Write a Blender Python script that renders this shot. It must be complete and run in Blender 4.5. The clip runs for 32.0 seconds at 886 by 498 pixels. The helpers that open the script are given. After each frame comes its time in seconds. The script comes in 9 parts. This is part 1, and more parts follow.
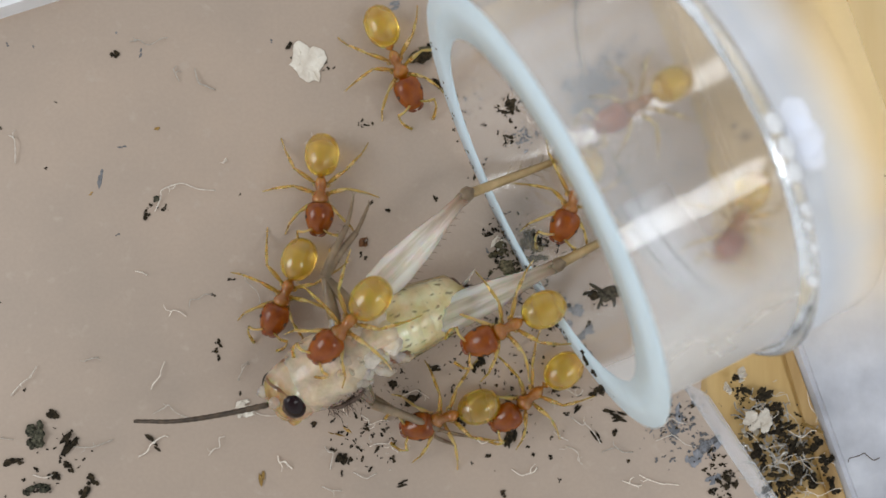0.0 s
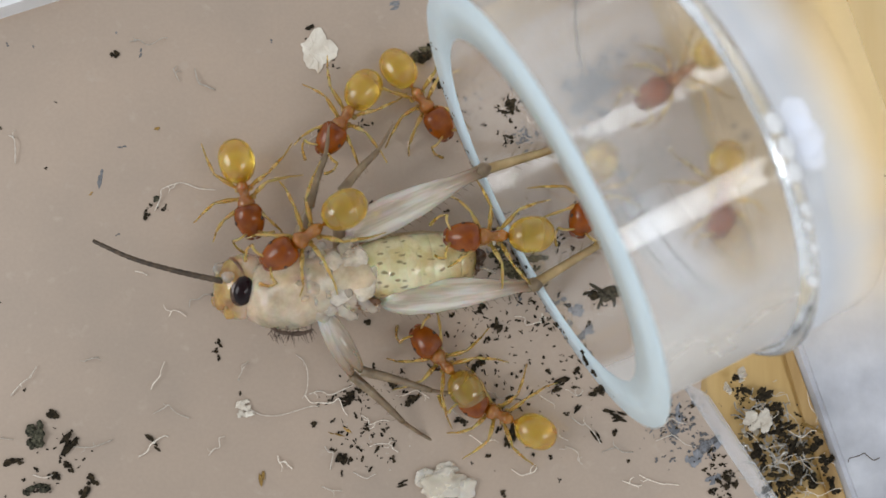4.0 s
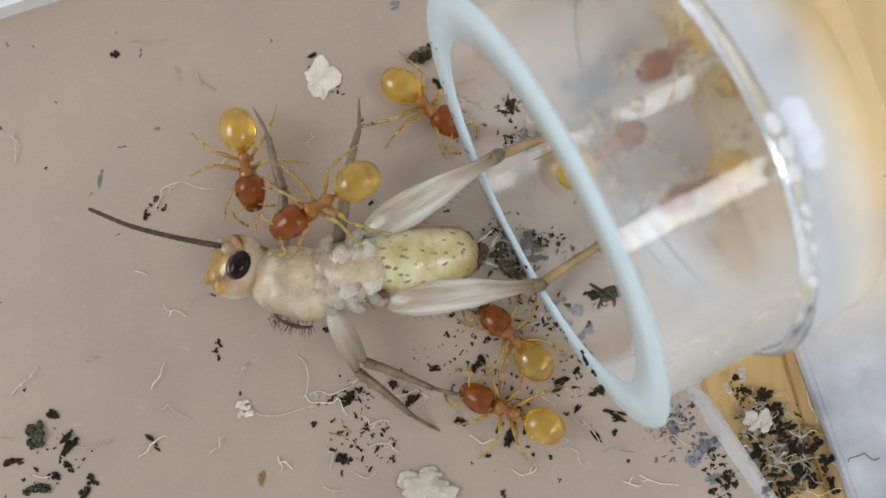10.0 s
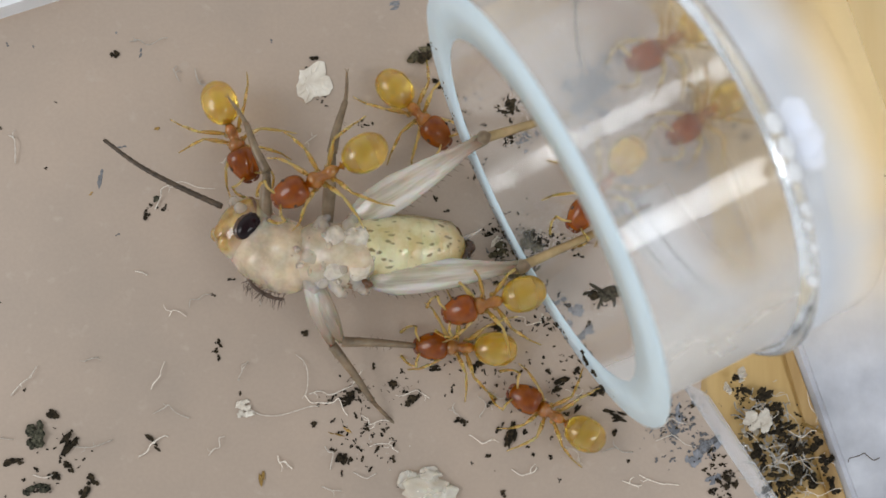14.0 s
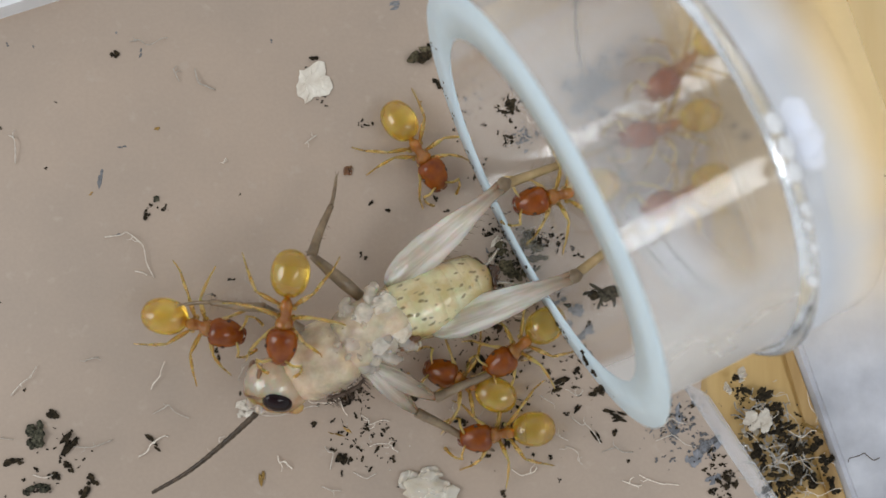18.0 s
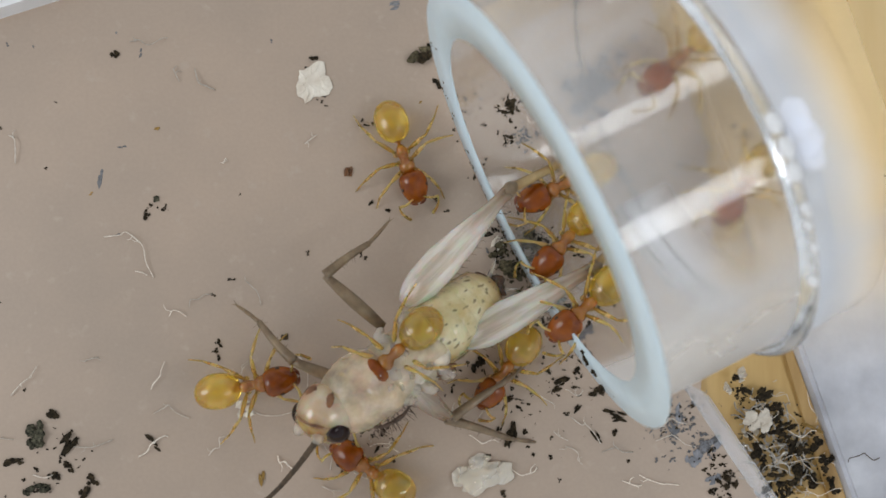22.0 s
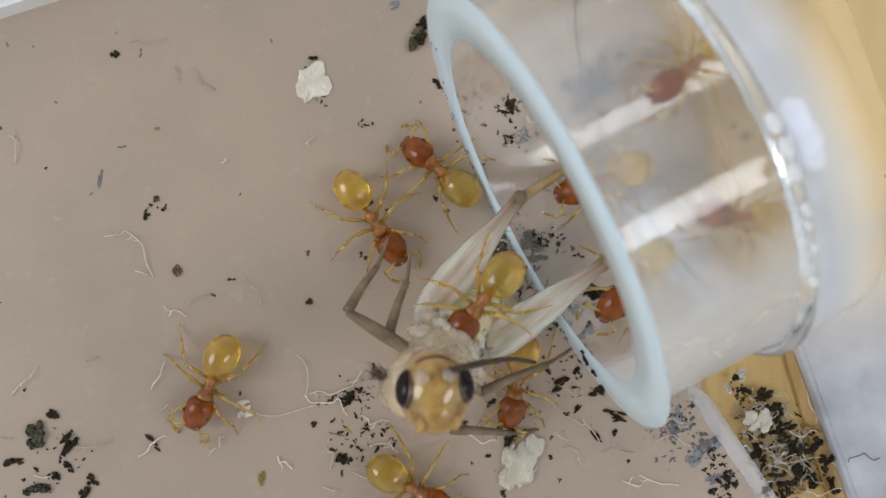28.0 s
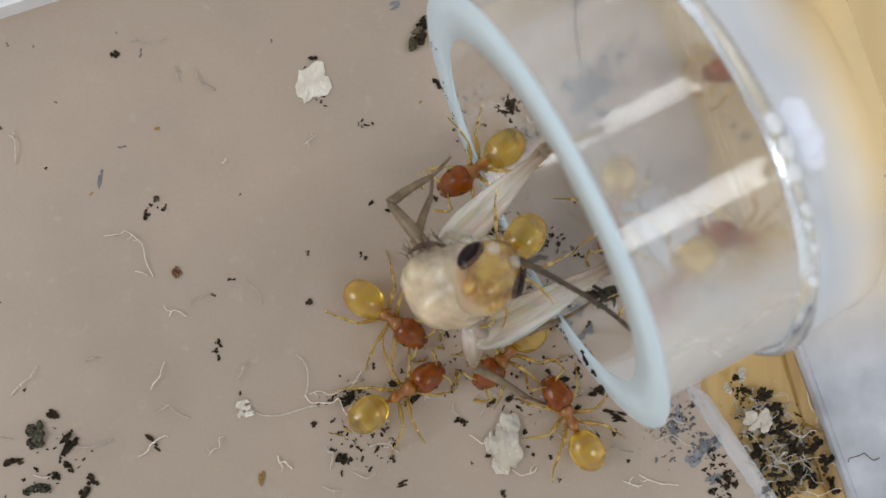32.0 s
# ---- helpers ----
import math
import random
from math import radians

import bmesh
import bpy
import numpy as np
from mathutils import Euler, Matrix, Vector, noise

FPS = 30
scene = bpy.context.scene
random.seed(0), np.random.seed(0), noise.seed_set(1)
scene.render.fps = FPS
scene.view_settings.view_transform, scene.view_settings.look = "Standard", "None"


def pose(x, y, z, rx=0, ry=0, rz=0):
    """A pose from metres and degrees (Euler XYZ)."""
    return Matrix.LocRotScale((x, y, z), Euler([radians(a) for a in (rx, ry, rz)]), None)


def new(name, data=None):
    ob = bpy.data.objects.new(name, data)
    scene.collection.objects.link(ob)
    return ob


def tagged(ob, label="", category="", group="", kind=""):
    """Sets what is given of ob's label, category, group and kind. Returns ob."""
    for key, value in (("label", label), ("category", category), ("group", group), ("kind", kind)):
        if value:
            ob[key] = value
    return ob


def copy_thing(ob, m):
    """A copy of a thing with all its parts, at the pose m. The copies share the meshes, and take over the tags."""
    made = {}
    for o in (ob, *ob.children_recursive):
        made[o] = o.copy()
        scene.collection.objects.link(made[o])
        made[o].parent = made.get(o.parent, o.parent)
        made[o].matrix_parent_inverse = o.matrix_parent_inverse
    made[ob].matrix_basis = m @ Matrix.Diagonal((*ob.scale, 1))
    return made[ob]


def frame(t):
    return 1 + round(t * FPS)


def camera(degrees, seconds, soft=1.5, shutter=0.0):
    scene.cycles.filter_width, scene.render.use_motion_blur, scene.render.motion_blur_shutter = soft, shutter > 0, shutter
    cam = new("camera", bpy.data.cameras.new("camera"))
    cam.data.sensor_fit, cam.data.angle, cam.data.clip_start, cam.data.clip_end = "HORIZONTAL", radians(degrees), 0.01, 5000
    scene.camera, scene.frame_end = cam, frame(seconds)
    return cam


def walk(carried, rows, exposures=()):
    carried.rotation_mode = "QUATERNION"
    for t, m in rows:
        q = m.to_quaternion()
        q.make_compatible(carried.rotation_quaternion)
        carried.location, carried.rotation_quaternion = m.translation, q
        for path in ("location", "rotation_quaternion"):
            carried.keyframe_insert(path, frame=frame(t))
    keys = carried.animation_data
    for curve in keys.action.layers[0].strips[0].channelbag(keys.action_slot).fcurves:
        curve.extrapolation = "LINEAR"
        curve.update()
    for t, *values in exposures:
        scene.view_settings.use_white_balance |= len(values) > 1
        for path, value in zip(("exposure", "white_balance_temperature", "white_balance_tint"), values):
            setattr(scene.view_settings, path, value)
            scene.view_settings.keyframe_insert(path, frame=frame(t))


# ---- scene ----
MM = 0.001

# camera: a phone on a stand above the arena, looking almost straight down
cam = camera(60, 32.0, soft=1.6)
eye_at = pose(-2.275 * MM, -1.138 * MM, 29.09 * MM, 2.233, -4.47, 0)
walk(cam, [(0, eye_at), (32, eye_at)], [(0, -0.05), (14.5, -0.04), (16.5, -0.08), (18, -0.14), (20, -0.17), (32, -0.16)])
cam.data.dof.use_dof = True
cam.data.dof.focus_distance = 28.2 * MM
cam.data.dof.aperture_fstop = 92

# light: soft light all round, a desk lamp and a window light on the left
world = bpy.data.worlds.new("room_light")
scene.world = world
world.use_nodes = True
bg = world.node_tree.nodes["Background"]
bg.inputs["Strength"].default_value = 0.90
# world colour bright at the horizon, dimmed overhead to cut glare on upward faces
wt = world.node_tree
world_dir = wt.nodes.new("ShaderNodeTexCoord")
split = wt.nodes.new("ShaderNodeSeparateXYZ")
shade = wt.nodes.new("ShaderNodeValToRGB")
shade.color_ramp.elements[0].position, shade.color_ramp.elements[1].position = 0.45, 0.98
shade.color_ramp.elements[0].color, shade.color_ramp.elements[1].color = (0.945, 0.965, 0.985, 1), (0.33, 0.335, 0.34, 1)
wt.links.new(world_dir.outputs["Generated"], split.inputs["Vector"])
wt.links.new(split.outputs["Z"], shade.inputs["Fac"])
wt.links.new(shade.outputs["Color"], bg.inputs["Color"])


def lamp(name, eye, size, power, colour, along=(0.894, 0.447, 0)):
    """A flat lamp that shines at the middle of the arena, its long side along a direction."""
    data = bpy.data.lights.new(name, "AREA")
    data.shape, data.size, data.size_y = "RECTANGLE", size[0] * MM, size[1] * MM
    data.energy, data.color = power, colour
    ob = new(name, data)
    z = Vector(eye).normalized()
    x = Vector(along)
    x = (x - z * x.dot(z)).normalized()
    m = Matrix((x, z.cross(x), z)).transposed().to_4x4()
    m.translation = Vector(eye) * MM
    ob.matrix_world = m
    return ob


lamp("desk_lamp", (103, -47, 168), (94, 40), 0.058, (0.96, 0.985, 1.0))
lamp("window_light", (-105, -5, 95), (70, 60), 0.064, (0.97, 0.98, 1.0))


# ---- materials ----
def nodes_of(name):
    m = bpy.data.materials.new(name)
    m.use_nodes = True
    t = m.node_tree
    return m, t, t.nodes["Principled BSDF"]


def noise_ramp(t, scale, lo, hi, c0, c1, detail=4.0, coord="Object", rough=0.55):
    co = t.nodes.new("ShaderNodeTexCoord")
    nz = t.nodes.new("ShaderNodeTexNoise")
    nz.inputs["Scale"].default_value, nz.inputs["Detail"].default_value = scale, detail
    nz.inputs["Roughness"].default_value = rough
    rp = t.nodes.new("ShaderNodeValToRGB")
    rp.color_ramp.elements[0].position, rp.color_ramp.elements[1].position = lo, hi
    rp.color_ramp.elements[0].color, rp.color_ramp.elements[1].color = (*c0, 1), (*c1, 1)
    t.links.new(co.outputs[coord], nz.inputs["Vector"])
    t.links.new(nz.outputs["Fac"], rp.inputs["Fac"])
    return nz, rp


def mixed(t, fac, a, b, mode="MIX"):
    mx = t.nodes.new("ShaderNodeMix")
    mx.data_type, mx.blend_type = "RGBA", mode
    if isinstance(fac, float):
        mx.inputs[0].default_value = fac
    else:
        t.links.new(fac, mx.inputs[0])
    t.links.new(a, mx.inputs[6])
    if isinstance(b, tuple):
        mx.inputs[7].default_value = (*b, 1)
    else:
        t.links.new(b, mx.inputs[7])
    return mx.outputs[2]


def bump(t, b, src, strength, dist=0.00005):
    bp = t.nodes.new("ShaderNodeBump")
    bp.inputs["Strength"].default_value, bp.inputs["Distance"].default_value = strength, dist
    t.links.new(src, bp.inputs["Height"])
    t.links.new(bp.outputs["Normal"], b.inputs["Normal"])


def vary(t, colour, amount=0.25):
    """The colour, a little lighter or darker from object to object."""
    info = t.nodes.new("ShaderNodeObjectInfo")
    mp = t.nodes.new("ShaderNodeMapRange")
    mp.inputs["To Min"].default_value, mp.inputs["To Max"].default_value = 1 - amount, 1 + amount
    hs = t.nodes.new("ShaderNodeHueSaturation")
    t.links.new(info.outputs["Random"], mp.inputs["Value"])
    t.links.new(mp.outputs["Result"], hs.inputs["Value"])
    t.links.new(colour, hs.inputs["Color"])
    return hs.outputs["Color"]


def chitin(name, c0, c1, rough=0.22, sss=0.35, radius=(0.5, 0.25, 0.08), trans=0.0, scale=900.0, bumpy=0.08, coat=0.5, ior=1.35):
    m, t, b = nodes_of(name)
    nz, rp = noise_ramp(t, scale, 0.3, 0.72, c0, c1, 3.0)
    t.links.new(rp.outputs["Color"], b.inputs["Base Color"])
    b.inputs["Roughness"].default_value = rough
    b.inputs["Subsurface Weight"].default_value = sss
    b.inputs["Subsurface Radius"].default_value = radius
    b.inputs["Subsurface Scale"].default_value = 0.0008
    b.inputs["Transmission Weight"].default_value = trans
    b.inputs["IOR"].default_value = ior
    b.inputs["Coat Weight"].default_value, b.inputs["Coat IOR"].default_value = coat, 1.55
    b.inputs["Coat Roughness"].default_value = 0.07
    fine, _ = noise_ramp(t, 5200.0, 0.3, 0.7, (0, 0, 0), (1, 1, 1), 6.0)
    bump(t, b, fine.outputs["Fac"], bumpy, 0.00004)
    rr = t.nodes.new("ShaderNodeMapRange")
    rr.inputs["To Min"].default_value, rr.inputs["To Max"].default_value = rough * 0.6, rough * 1.6
    t.links.new(nz.outputs["Fac"], rr.inputs["Value"])
    t.links.new(rr.outputs["Result"], b.inputs["Roughness"])
    return m


GASTER = chitin("amber_gaster", (0.72, 0.47, 0.035), (0.88, 0.65, 0.12), 0.12, 0.5, (1.0, 0.6, 0.12), 0.78, coat=0.9)


def gaster_bands():
    """Broad darker amber bands across the hind body."""
    t = GASTER.node_tree
    b = t.nodes["Principled BSDF"]
    base = b.inputs["Base Color"].links[0].from_socket
    co = t.nodes.new("ShaderNodeTexCoord")
    wv = t.nodes.new("ShaderNodeTexWave")
    wv.bands_direction = "X"
    wv.inputs["Scale"].default_value, wv.inputs["Distortion"].default_value = 330.0, 1.6
    wv.inputs["Detail"].default_value = 1.0
    t.links.new(co.outputs["Object"], wv.inputs["Vector"])
    mp = t.nodes.new("ShaderNodeMapRange")
    mp.inputs["From Min"].default_value, mp.inputs["From Max"].default_value = 0.55, 1.0
    mp.inputs["To Max"].default_value = 0.75
    t.links.new(wv.outputs["Fac"], mp.inputs["Value"])
    t.links.new(mixed(t, mp.outputs["Result"], base, (0.60, 0.36, 0.03)), b.inputs["Base Color"])
    t.links.new(vary(t, b.inputs["Base Color"].links[0].from_socket, 0.14), b.inputs["Base Color"])


gaster_bands()
THORAX = chitin("orange_chitin", (0.46, 0.15, 0.008), (0.78, 0.37, 0.04), 0.16, 0.4, trans=0.66, scale=1700.0, coat=0.8)
ANTHEAD = chitin("red_brown_chitin", (0.21, 0.040, 0.002), (0.53, 0.145, 0.006), 0.12, 0.25, trans=0.55, scale=1500.0, coat=0.45, ior=1.25)
MANDIBLE = chitin("dark_mandible", (0.12, 0.028, 0.01), (0.24, 0.06, 0.015), 0.25, 0.1)
ANTLEG = chitin("yellow_leg", (0.66, 0.38, 0.06), (0.92, 0.72, 0.26), 0.25, 0.4, trans=0.72, scale=1300.0)
ANTEYE = chitin("ant_eye", (0.03, 0.015, 0.01), (0.05, 0.025, 0.015), 0.2, 0.0)

CREAM = chitin("cream_cuticle", (0.88, 0.69, 0.48), (0.98, 0.89, 0.72), 0.16, 0.4, (1.0, 0.6, 0.3), 0.6, 900.0, 0.5, 0.7, 1.18)
WHITE = chitin("white_cuticle", (0.84, 0.71, 0.54), (0.98, 0.94, 0.86), 0.18, 0.4, (1.0, 0.8, 0.6), 0.35, 900.0, 0.6, 1.0)
SHEER = chitin("sheer_cuticle", (0.86, 0.75, 0.60), (0.99, 0.94, 0.86), 0.16, 0.3, (1.0, 0.75, 0.5), 0.74, 1200.0, 0.4, 1.0, 1.2)
LEGTAN = chitin("grey_brown_leg", (0.13, 0.09, 0.052), (0.32, 0.24, 0.15), 0.36, 0.25, (0.8, 0.5, 0.3), 0.25, 1800.0, 0.5, 0.3)
TIBIA = chitin("straw_tibia", (0.30, 0.20, 0.08), (0.50, 0.37, 0.18), 0.3, 0.3, (0.8, 0.5, 0.3), 0.25, 1500.0, 0.3, 0.4)
ANTENNA = chitin("dark_antenna", (0.022, 0.015, 0.009), (0.10, 0.068, 0.042), 0.45, 0.0, scale=5000.0, coat=0.1)
CEYE = chitin("black_eye", (0.004, 0.002, 0.003), (0.012, 0.004, 0.005), 0.05, 0.0, bumpy=0.0, coat=0.15, ior=1.25)
DARKBRISTLE = chitin("dark_bristle", (0.05, 0.035, 0.025), (0.12, 0.08, 0.06), 0.5, 0.0, coat=0.0)
TAILBROWN = chitin("brown_tail", (0.06, 0.022, 0.008), (0.24, 0.11, 0.04), 0.3, 0.1, scale=2200.0)


def femur_material():
    """Pale, half clear cuticle with fine lengthwise streaks."""
    m, t, b = nodes_of("pearly_femur")
    co = t.nodes.new("ShaderNodeTexCoord")
    mp = t.nodes.new("ShaderNodeMapping")
    mp.inputs["Scale"].default_value = (200, 3000, 3000)
    nz = t.nodes.new("ShaderNodeTexNoise")
    nz.inputs["Scale"].default_value, nz.inputs["Detail"].default_value = 1.0, 3.0
    rp = t.nodes.new("ShaderNodeValToRGB")
    rp.color_ramp.elements[0].position, rp.color_ramp.elements[1].position = 0.38, 0.62
    rp.color_ramp.elements[0].color, rp.color_ramp.elements[1].color = (0.86, 0.78, 0.66, 1), (1.0, 0.97, 0.92, 1)
    t.links.new(co.outputs["Object"], mp.inputs["Vector"])
    t.links.new(mp.outputs["Vector"], nz.inputs["Vector"])
    t.links.new(nz.outputs["Fac"], rp.inputs["Fac"])
    # tan towards the knee
    sp = t.nodes.new("ShaderNodeSeparateXYZ")
    t.links.new(co.outputs["Object"], sp.inputs["Vector"])
    kn = t.nodes.new("ShaderNodeMapRange")
    kn.inputs["From Min"].default_value, kn.inputs["From Max"].default_value = 0.0023, 0.0002
    t.links.new(sp.outputs["X"], kn.inputs["Value"])
    t.links.new(mixed(t, kn.outputs["Result"], rp.outputs["Color"], (0.40, 0.29, 0.18)), b.inputs["Base Color"])
    b.inputs["Roughness"].default_value = 0.26
    b.inputs["Subsurface Weight"].default_value, b.inputs["Subsurface Scale"].default_value = 0.4, 0.0008
    clear = t.nodes.new("ShaderNodeMapRange")
    clear.inputs["From Min"].default_value, clear.inputs["From Max"].default_value = 0.36, 0.6
    clear.inputs["To Min"].default_value, clear.inputs["To Max"].default_value = 0.78, 0.60
    t.links.new(nz.outputs["Fac"], clear.inputs["Value"])
    t.links.new(clear.outputs["Result"], b.inputs["Transmission Weight"])
    b.inputs["IOR"].default_value = 1.18
    b.inputs["Coat Weight"].default_value, b.inputs["Coat IOR"].default_value = 1.0, 1.6
    bump(t, b, nz.outputs["Fac"], 0.6)
    return m


def wet_wrinkles(m, scale, strength, dist, gloss_too=False):
    """Fine wrinkles that break up the gloss of a moist skin."""
    t = m.node_tree
    b = t.nodes["Principled BSDF"]
    nz, _ = noise_ramp(t, scale, 0.3, 0.7, (0, 0, 0), (1, 1, 1), 4.0, rough=0.6)
    nz.inputs["Distortion"].default_value = 0.6
    bump(t, b, nz.outputs["Fac"], strength, dist)
    if gloss_too:
        t.links.new(b.inputs["Normal"].links[0].from_socket, b.inputs["Coat Normal"])


def patchy(m, scale, lo, hi):
    """Clear and fleshy patches in a half clear skin."""
    t = m.node_tree
    b = t.nodes["Principled BSDF"]
    nz, _ = noise_ramp(t, scale, 0.3, 0.7, (0, 0, 0), (1, 1, 1), 5.0, rough=0.6)
    mp = t.nodes.new("ShaderNodeMapRange")
    mp.inputs["From Min"].default_value, mp.inputs["From Max"].default_value = 0.36, 0.64
    mp.inputs["To Min"].default_value, mp.inputs["To Max"].default_value = lo, hi
    t.links.new(nz.outputs["Fac"], mp.inputs["Value"])
    t.links.new(mp.outputs["Result"], b.inputs["Transmission Weight"])


wet_wrinkles(WHITE, 1500.0, 0.4, 0.00014, True)
wet_wrinkles(CREAM, 600.0, 0.25, 0.00018, True)
wet_wrinkles(SHEER, 1700.0, 0.8, 0.00014)
FEMUR = femur_material()
patchy(WHITE, 1100.0, 0.25, 0.75)
patchy(CREAM, 600.0, 0.42, 0.80)


def abdomen_material():
    """Pale yellow cuticle with small grey-brown freckles."""
    m, t, b = nodes_of("freckled_abdomen")
    nz, rp = noise_ramp(t, 1300, 0.35, 0.65, (0.68, 0.53, 0.21), (0.92, 0.82, 0.52))
    co = t.nodes.new("ShaderNodeTexCoord")
    mp = t.nodes.new("ShaderNodeMapping")
    mp.inputs["Scale"].default_value = (2300, 4300, 4300)
    vo = t.nodes.new("ShaderNodeTexVoronoi")
    vo.inputs["Scale"].default_value = 1.0
    fr = t.nodes.new("ShaderNodeValToRGB")
    fr.color_ramp.elements[0].position, fr.color_ramp.elements[1].position = 0.14, 0.30
    fr.color_ramp.elements[0].color, fr.color_ramp.elements[1].color = (1, 1, 1, 1), (0, 0, 0, 1)
    t.links.new(co.outputs["Object"], mp.inputs["Vector"])
    warp = t.nodes.new("ShaderNodeTexNoise")
    warp.inputs["Scale"].default_value = 2600.0
    t.links.new(co.outputs["Object"], warp.inputs["Vector"])
    va = t.nodes.new("ShaderNodeVectorMath")
    va.operation = "ADD"
    t.links.new(mp.outputs["Vector"], va.inputs[0])
    t.links.new(warp.outputs["Color"], va.inputs[1])
    t.links.new(va.outputs["Vector"], vo.inputs["Vector"])
    t.links.new(vo.outputs["Distance"], fr.inputs["Fac"])
    # amber towards the tail
    sp = t.nodes.new("ShaderNodeSeparateXYZ")
    t.links.new(co.outputs["Object"], sp.inputs["Vector"])
    tail = t.nodes.new("ShaderNodeMapRange")
    tail.inputs["From Min"].default_value, tail.inputs["From Max"].default_value = 0.0010, 0.0001
    t.links.new(sp.outputs["X"], tail.inputs["Value"])
    skin = mixed(t, tail.outputs["Result"], rp.outputs["Color"], (0.48, 0.30, 0.07))
    t.links.new(mixed(t, fr.outputs["Color"], skin, (0.25, 0.18, 0.06)), b.inputs["Base Color"])
    b.inputs["Roughness"].default_value = 0.35
    b.inputs["Subsurface Weight"].default_value, b.inputs["Subsurface Scale"].default_value = 0.4, 0.0006
    b.inputs["Transmission Weight"].default_value = 0.3
    b.inputs["Coat Weight"].default_value, b.inputs["Coat Roughness"].default_value = 1.0, 0.12
    b.inputs["Coat IOR"].default_value = 1.65
    bump(t, b, nz.outputs["Fac"], 0.5)
    return m


ABDOMEN = abdomen_material()
wet_wrinkles(ABDOMEN, 1500.0, 0.7, 0.00012)


def cricket_head_material():
    """Cream shell that turns amber towards the face, with brown clouds there."""
    m, t, b = nodes_of("amber_head")
    co = t.nodes.new("ShaderNodeTexCoord")
    sp = t.nodes.new("ShaderNodeSeparateXYZ")
    t.links.new(co.outputs["Object"], sp.inputs["Vector"])
    nz, rp = noise_ramp(t, 1300, 0.38, 0.60, (0.46, 0.22, 0.035), (0.84, 0.58, 0.16), 3.0)
    n2, r2 = noise_ramp(t, 800, 0.34, 0.62, (0.80, 0.55, 0.33), (0.97, 0.86, 0.68), 4.0)
    ad = t.nodes.new("ShaderNodeMath")
    ad.operation, ad.inputs[1].default_value = "MULTIPLY_ADD", 0.0012
    t.links.new(n2.outputs["Fac"], ad.inputs[0])
    t.links.new(sp.outputs["X"], ad.inputs[2])
    mp = t.nodes.new("ShaderNodeMapRange")
    mp.inputs["From Min"].default_value, mp.inputs["From Max"].default_value = 0.00082, 0.00122
    t.links.new(ad.outputs["Value"], mp.inputs["Value"])
    t.links.new(mixed(t, mp.outputs["Result"], r2.outputs["Color"], rp.outputs["Color"]), b.inputs["Base Color"])
    b.inputs["Roughness"].default_value = 0.16
    b.inputs["Subsurface Weight"].default_value, b.inputs["Subsurface Scale"].default_value = 0.35, 0.0006
    b.inputs["Transmission Weight"].default_value = 0.6
    b.inputs["IOR"].default_value = 1.2
    b.inputs["Coat Weight"].default_value, b.inputs["Coat Roughness"].default_value = 1.0, 0.06
    b.inputs["Coat IOR"].default_value = 1.7
    return m


CHEAD = cricket_head_material()
wet_wrinkles(CHEAD, 1000.0, 0.6, 0.00016)


def floor_material():
    """Taupe plastic sheet, faintly mottled, with scuffs and smears."""
    m, t, b = nodes_of("taupe_plastic")
    nz, rp = noise_ramp(t, 120, 0.30, 0.72, (0.378, 0.310, 0.254), (0.468, 0.370, 0.294), 5.0)
    n2, r2 = noise_ramp(t, 1500, 0.60, 0.78, (0, 0, 0), (1, 1, 1), 6.0)
    n3, r3 = noise_ramp(t, 7000, 0.35, 0.65, (0.982, 0.982, 0.982), (1.018, 1.018, 1.018), 2.0)
    a = mixed(t, r2.outputs["Color"], rp.outputs["Color"], (0.462, 0.383, 0.32))
    t.links.new(mixed(t, 1.0, a, r3.outputs["Color"], "MULTIPLY"), b.inputs["Base Color"])
    rr = t.nodes.new("ShaderNodeMapRange")
    rr.inputs["To Min"].default_value, rr.inputs["To Max"].default_value = 0.28, 0.42
    t.links.new(n2.outputs["Fac"], rr.inputs["Value"])
    t.links.new(rr.outputs["Result"], b.inputs["Roughness"])
    b.inputs["IOR"].default_value = 1.35
    return m


FLOOR = floor_material()


def wood_material(name, dark, light):
    m, t, b = nodes_of(name)
    co = t.nodes.new("ShaderNodeTexCoord")
    mp = t.nodes.new("ShaderNodeMapping")
    mp.inputs["Scale"].default_value, mp.inputs["Rotation"].default_value = (900, 90, 90), (0, 0, radians(28))
    nz = t.nodes.new("ShaderNodeTexNoise")
    nz.inputs["Scale"].default_value, nz.inputs["Detail"].default_value = 1.0, 5.0
    rp = t.nodes.new("ShaderNodeValToRGB")
    rp.color_ramp.elements[0].position, rp.color_ramp.elements[1].position = 0.3, 0.7
    rp.color_ramp.elements[0].color, rp.color_ramp.elements[1].color = (*dark, 1), (*light, 1)
    t.links.new(co.outputs["Object"], mp.inputs["Vector"])
    t.links.new(mp.outputs["Vector"], nz.inputs["Vector"])
    t.links.new(nz.outputs["Fac"], rp.inputs["Fac"])
    t.links.new(rp.outputs["Color"], b.inputs["Base Color"])
    b.inputs["Roughness"].default_value = 0.5
    bump(t, b, nz.outputs["Fac"], 0.2)
    return m


WOOD = wood_material("yellow_wood", (0.46, 0.29, 0.09), (0.66, 0.46, 0.19))
RAIL = wood_material("worn_wood", (0.33, 0.19, 0.05), (0.60, 0.41, 0.17))
TABLE = wood_material("pale_table_wood", (0.66, 0.48, 0.23), (0.71, 0.53, 0.27))


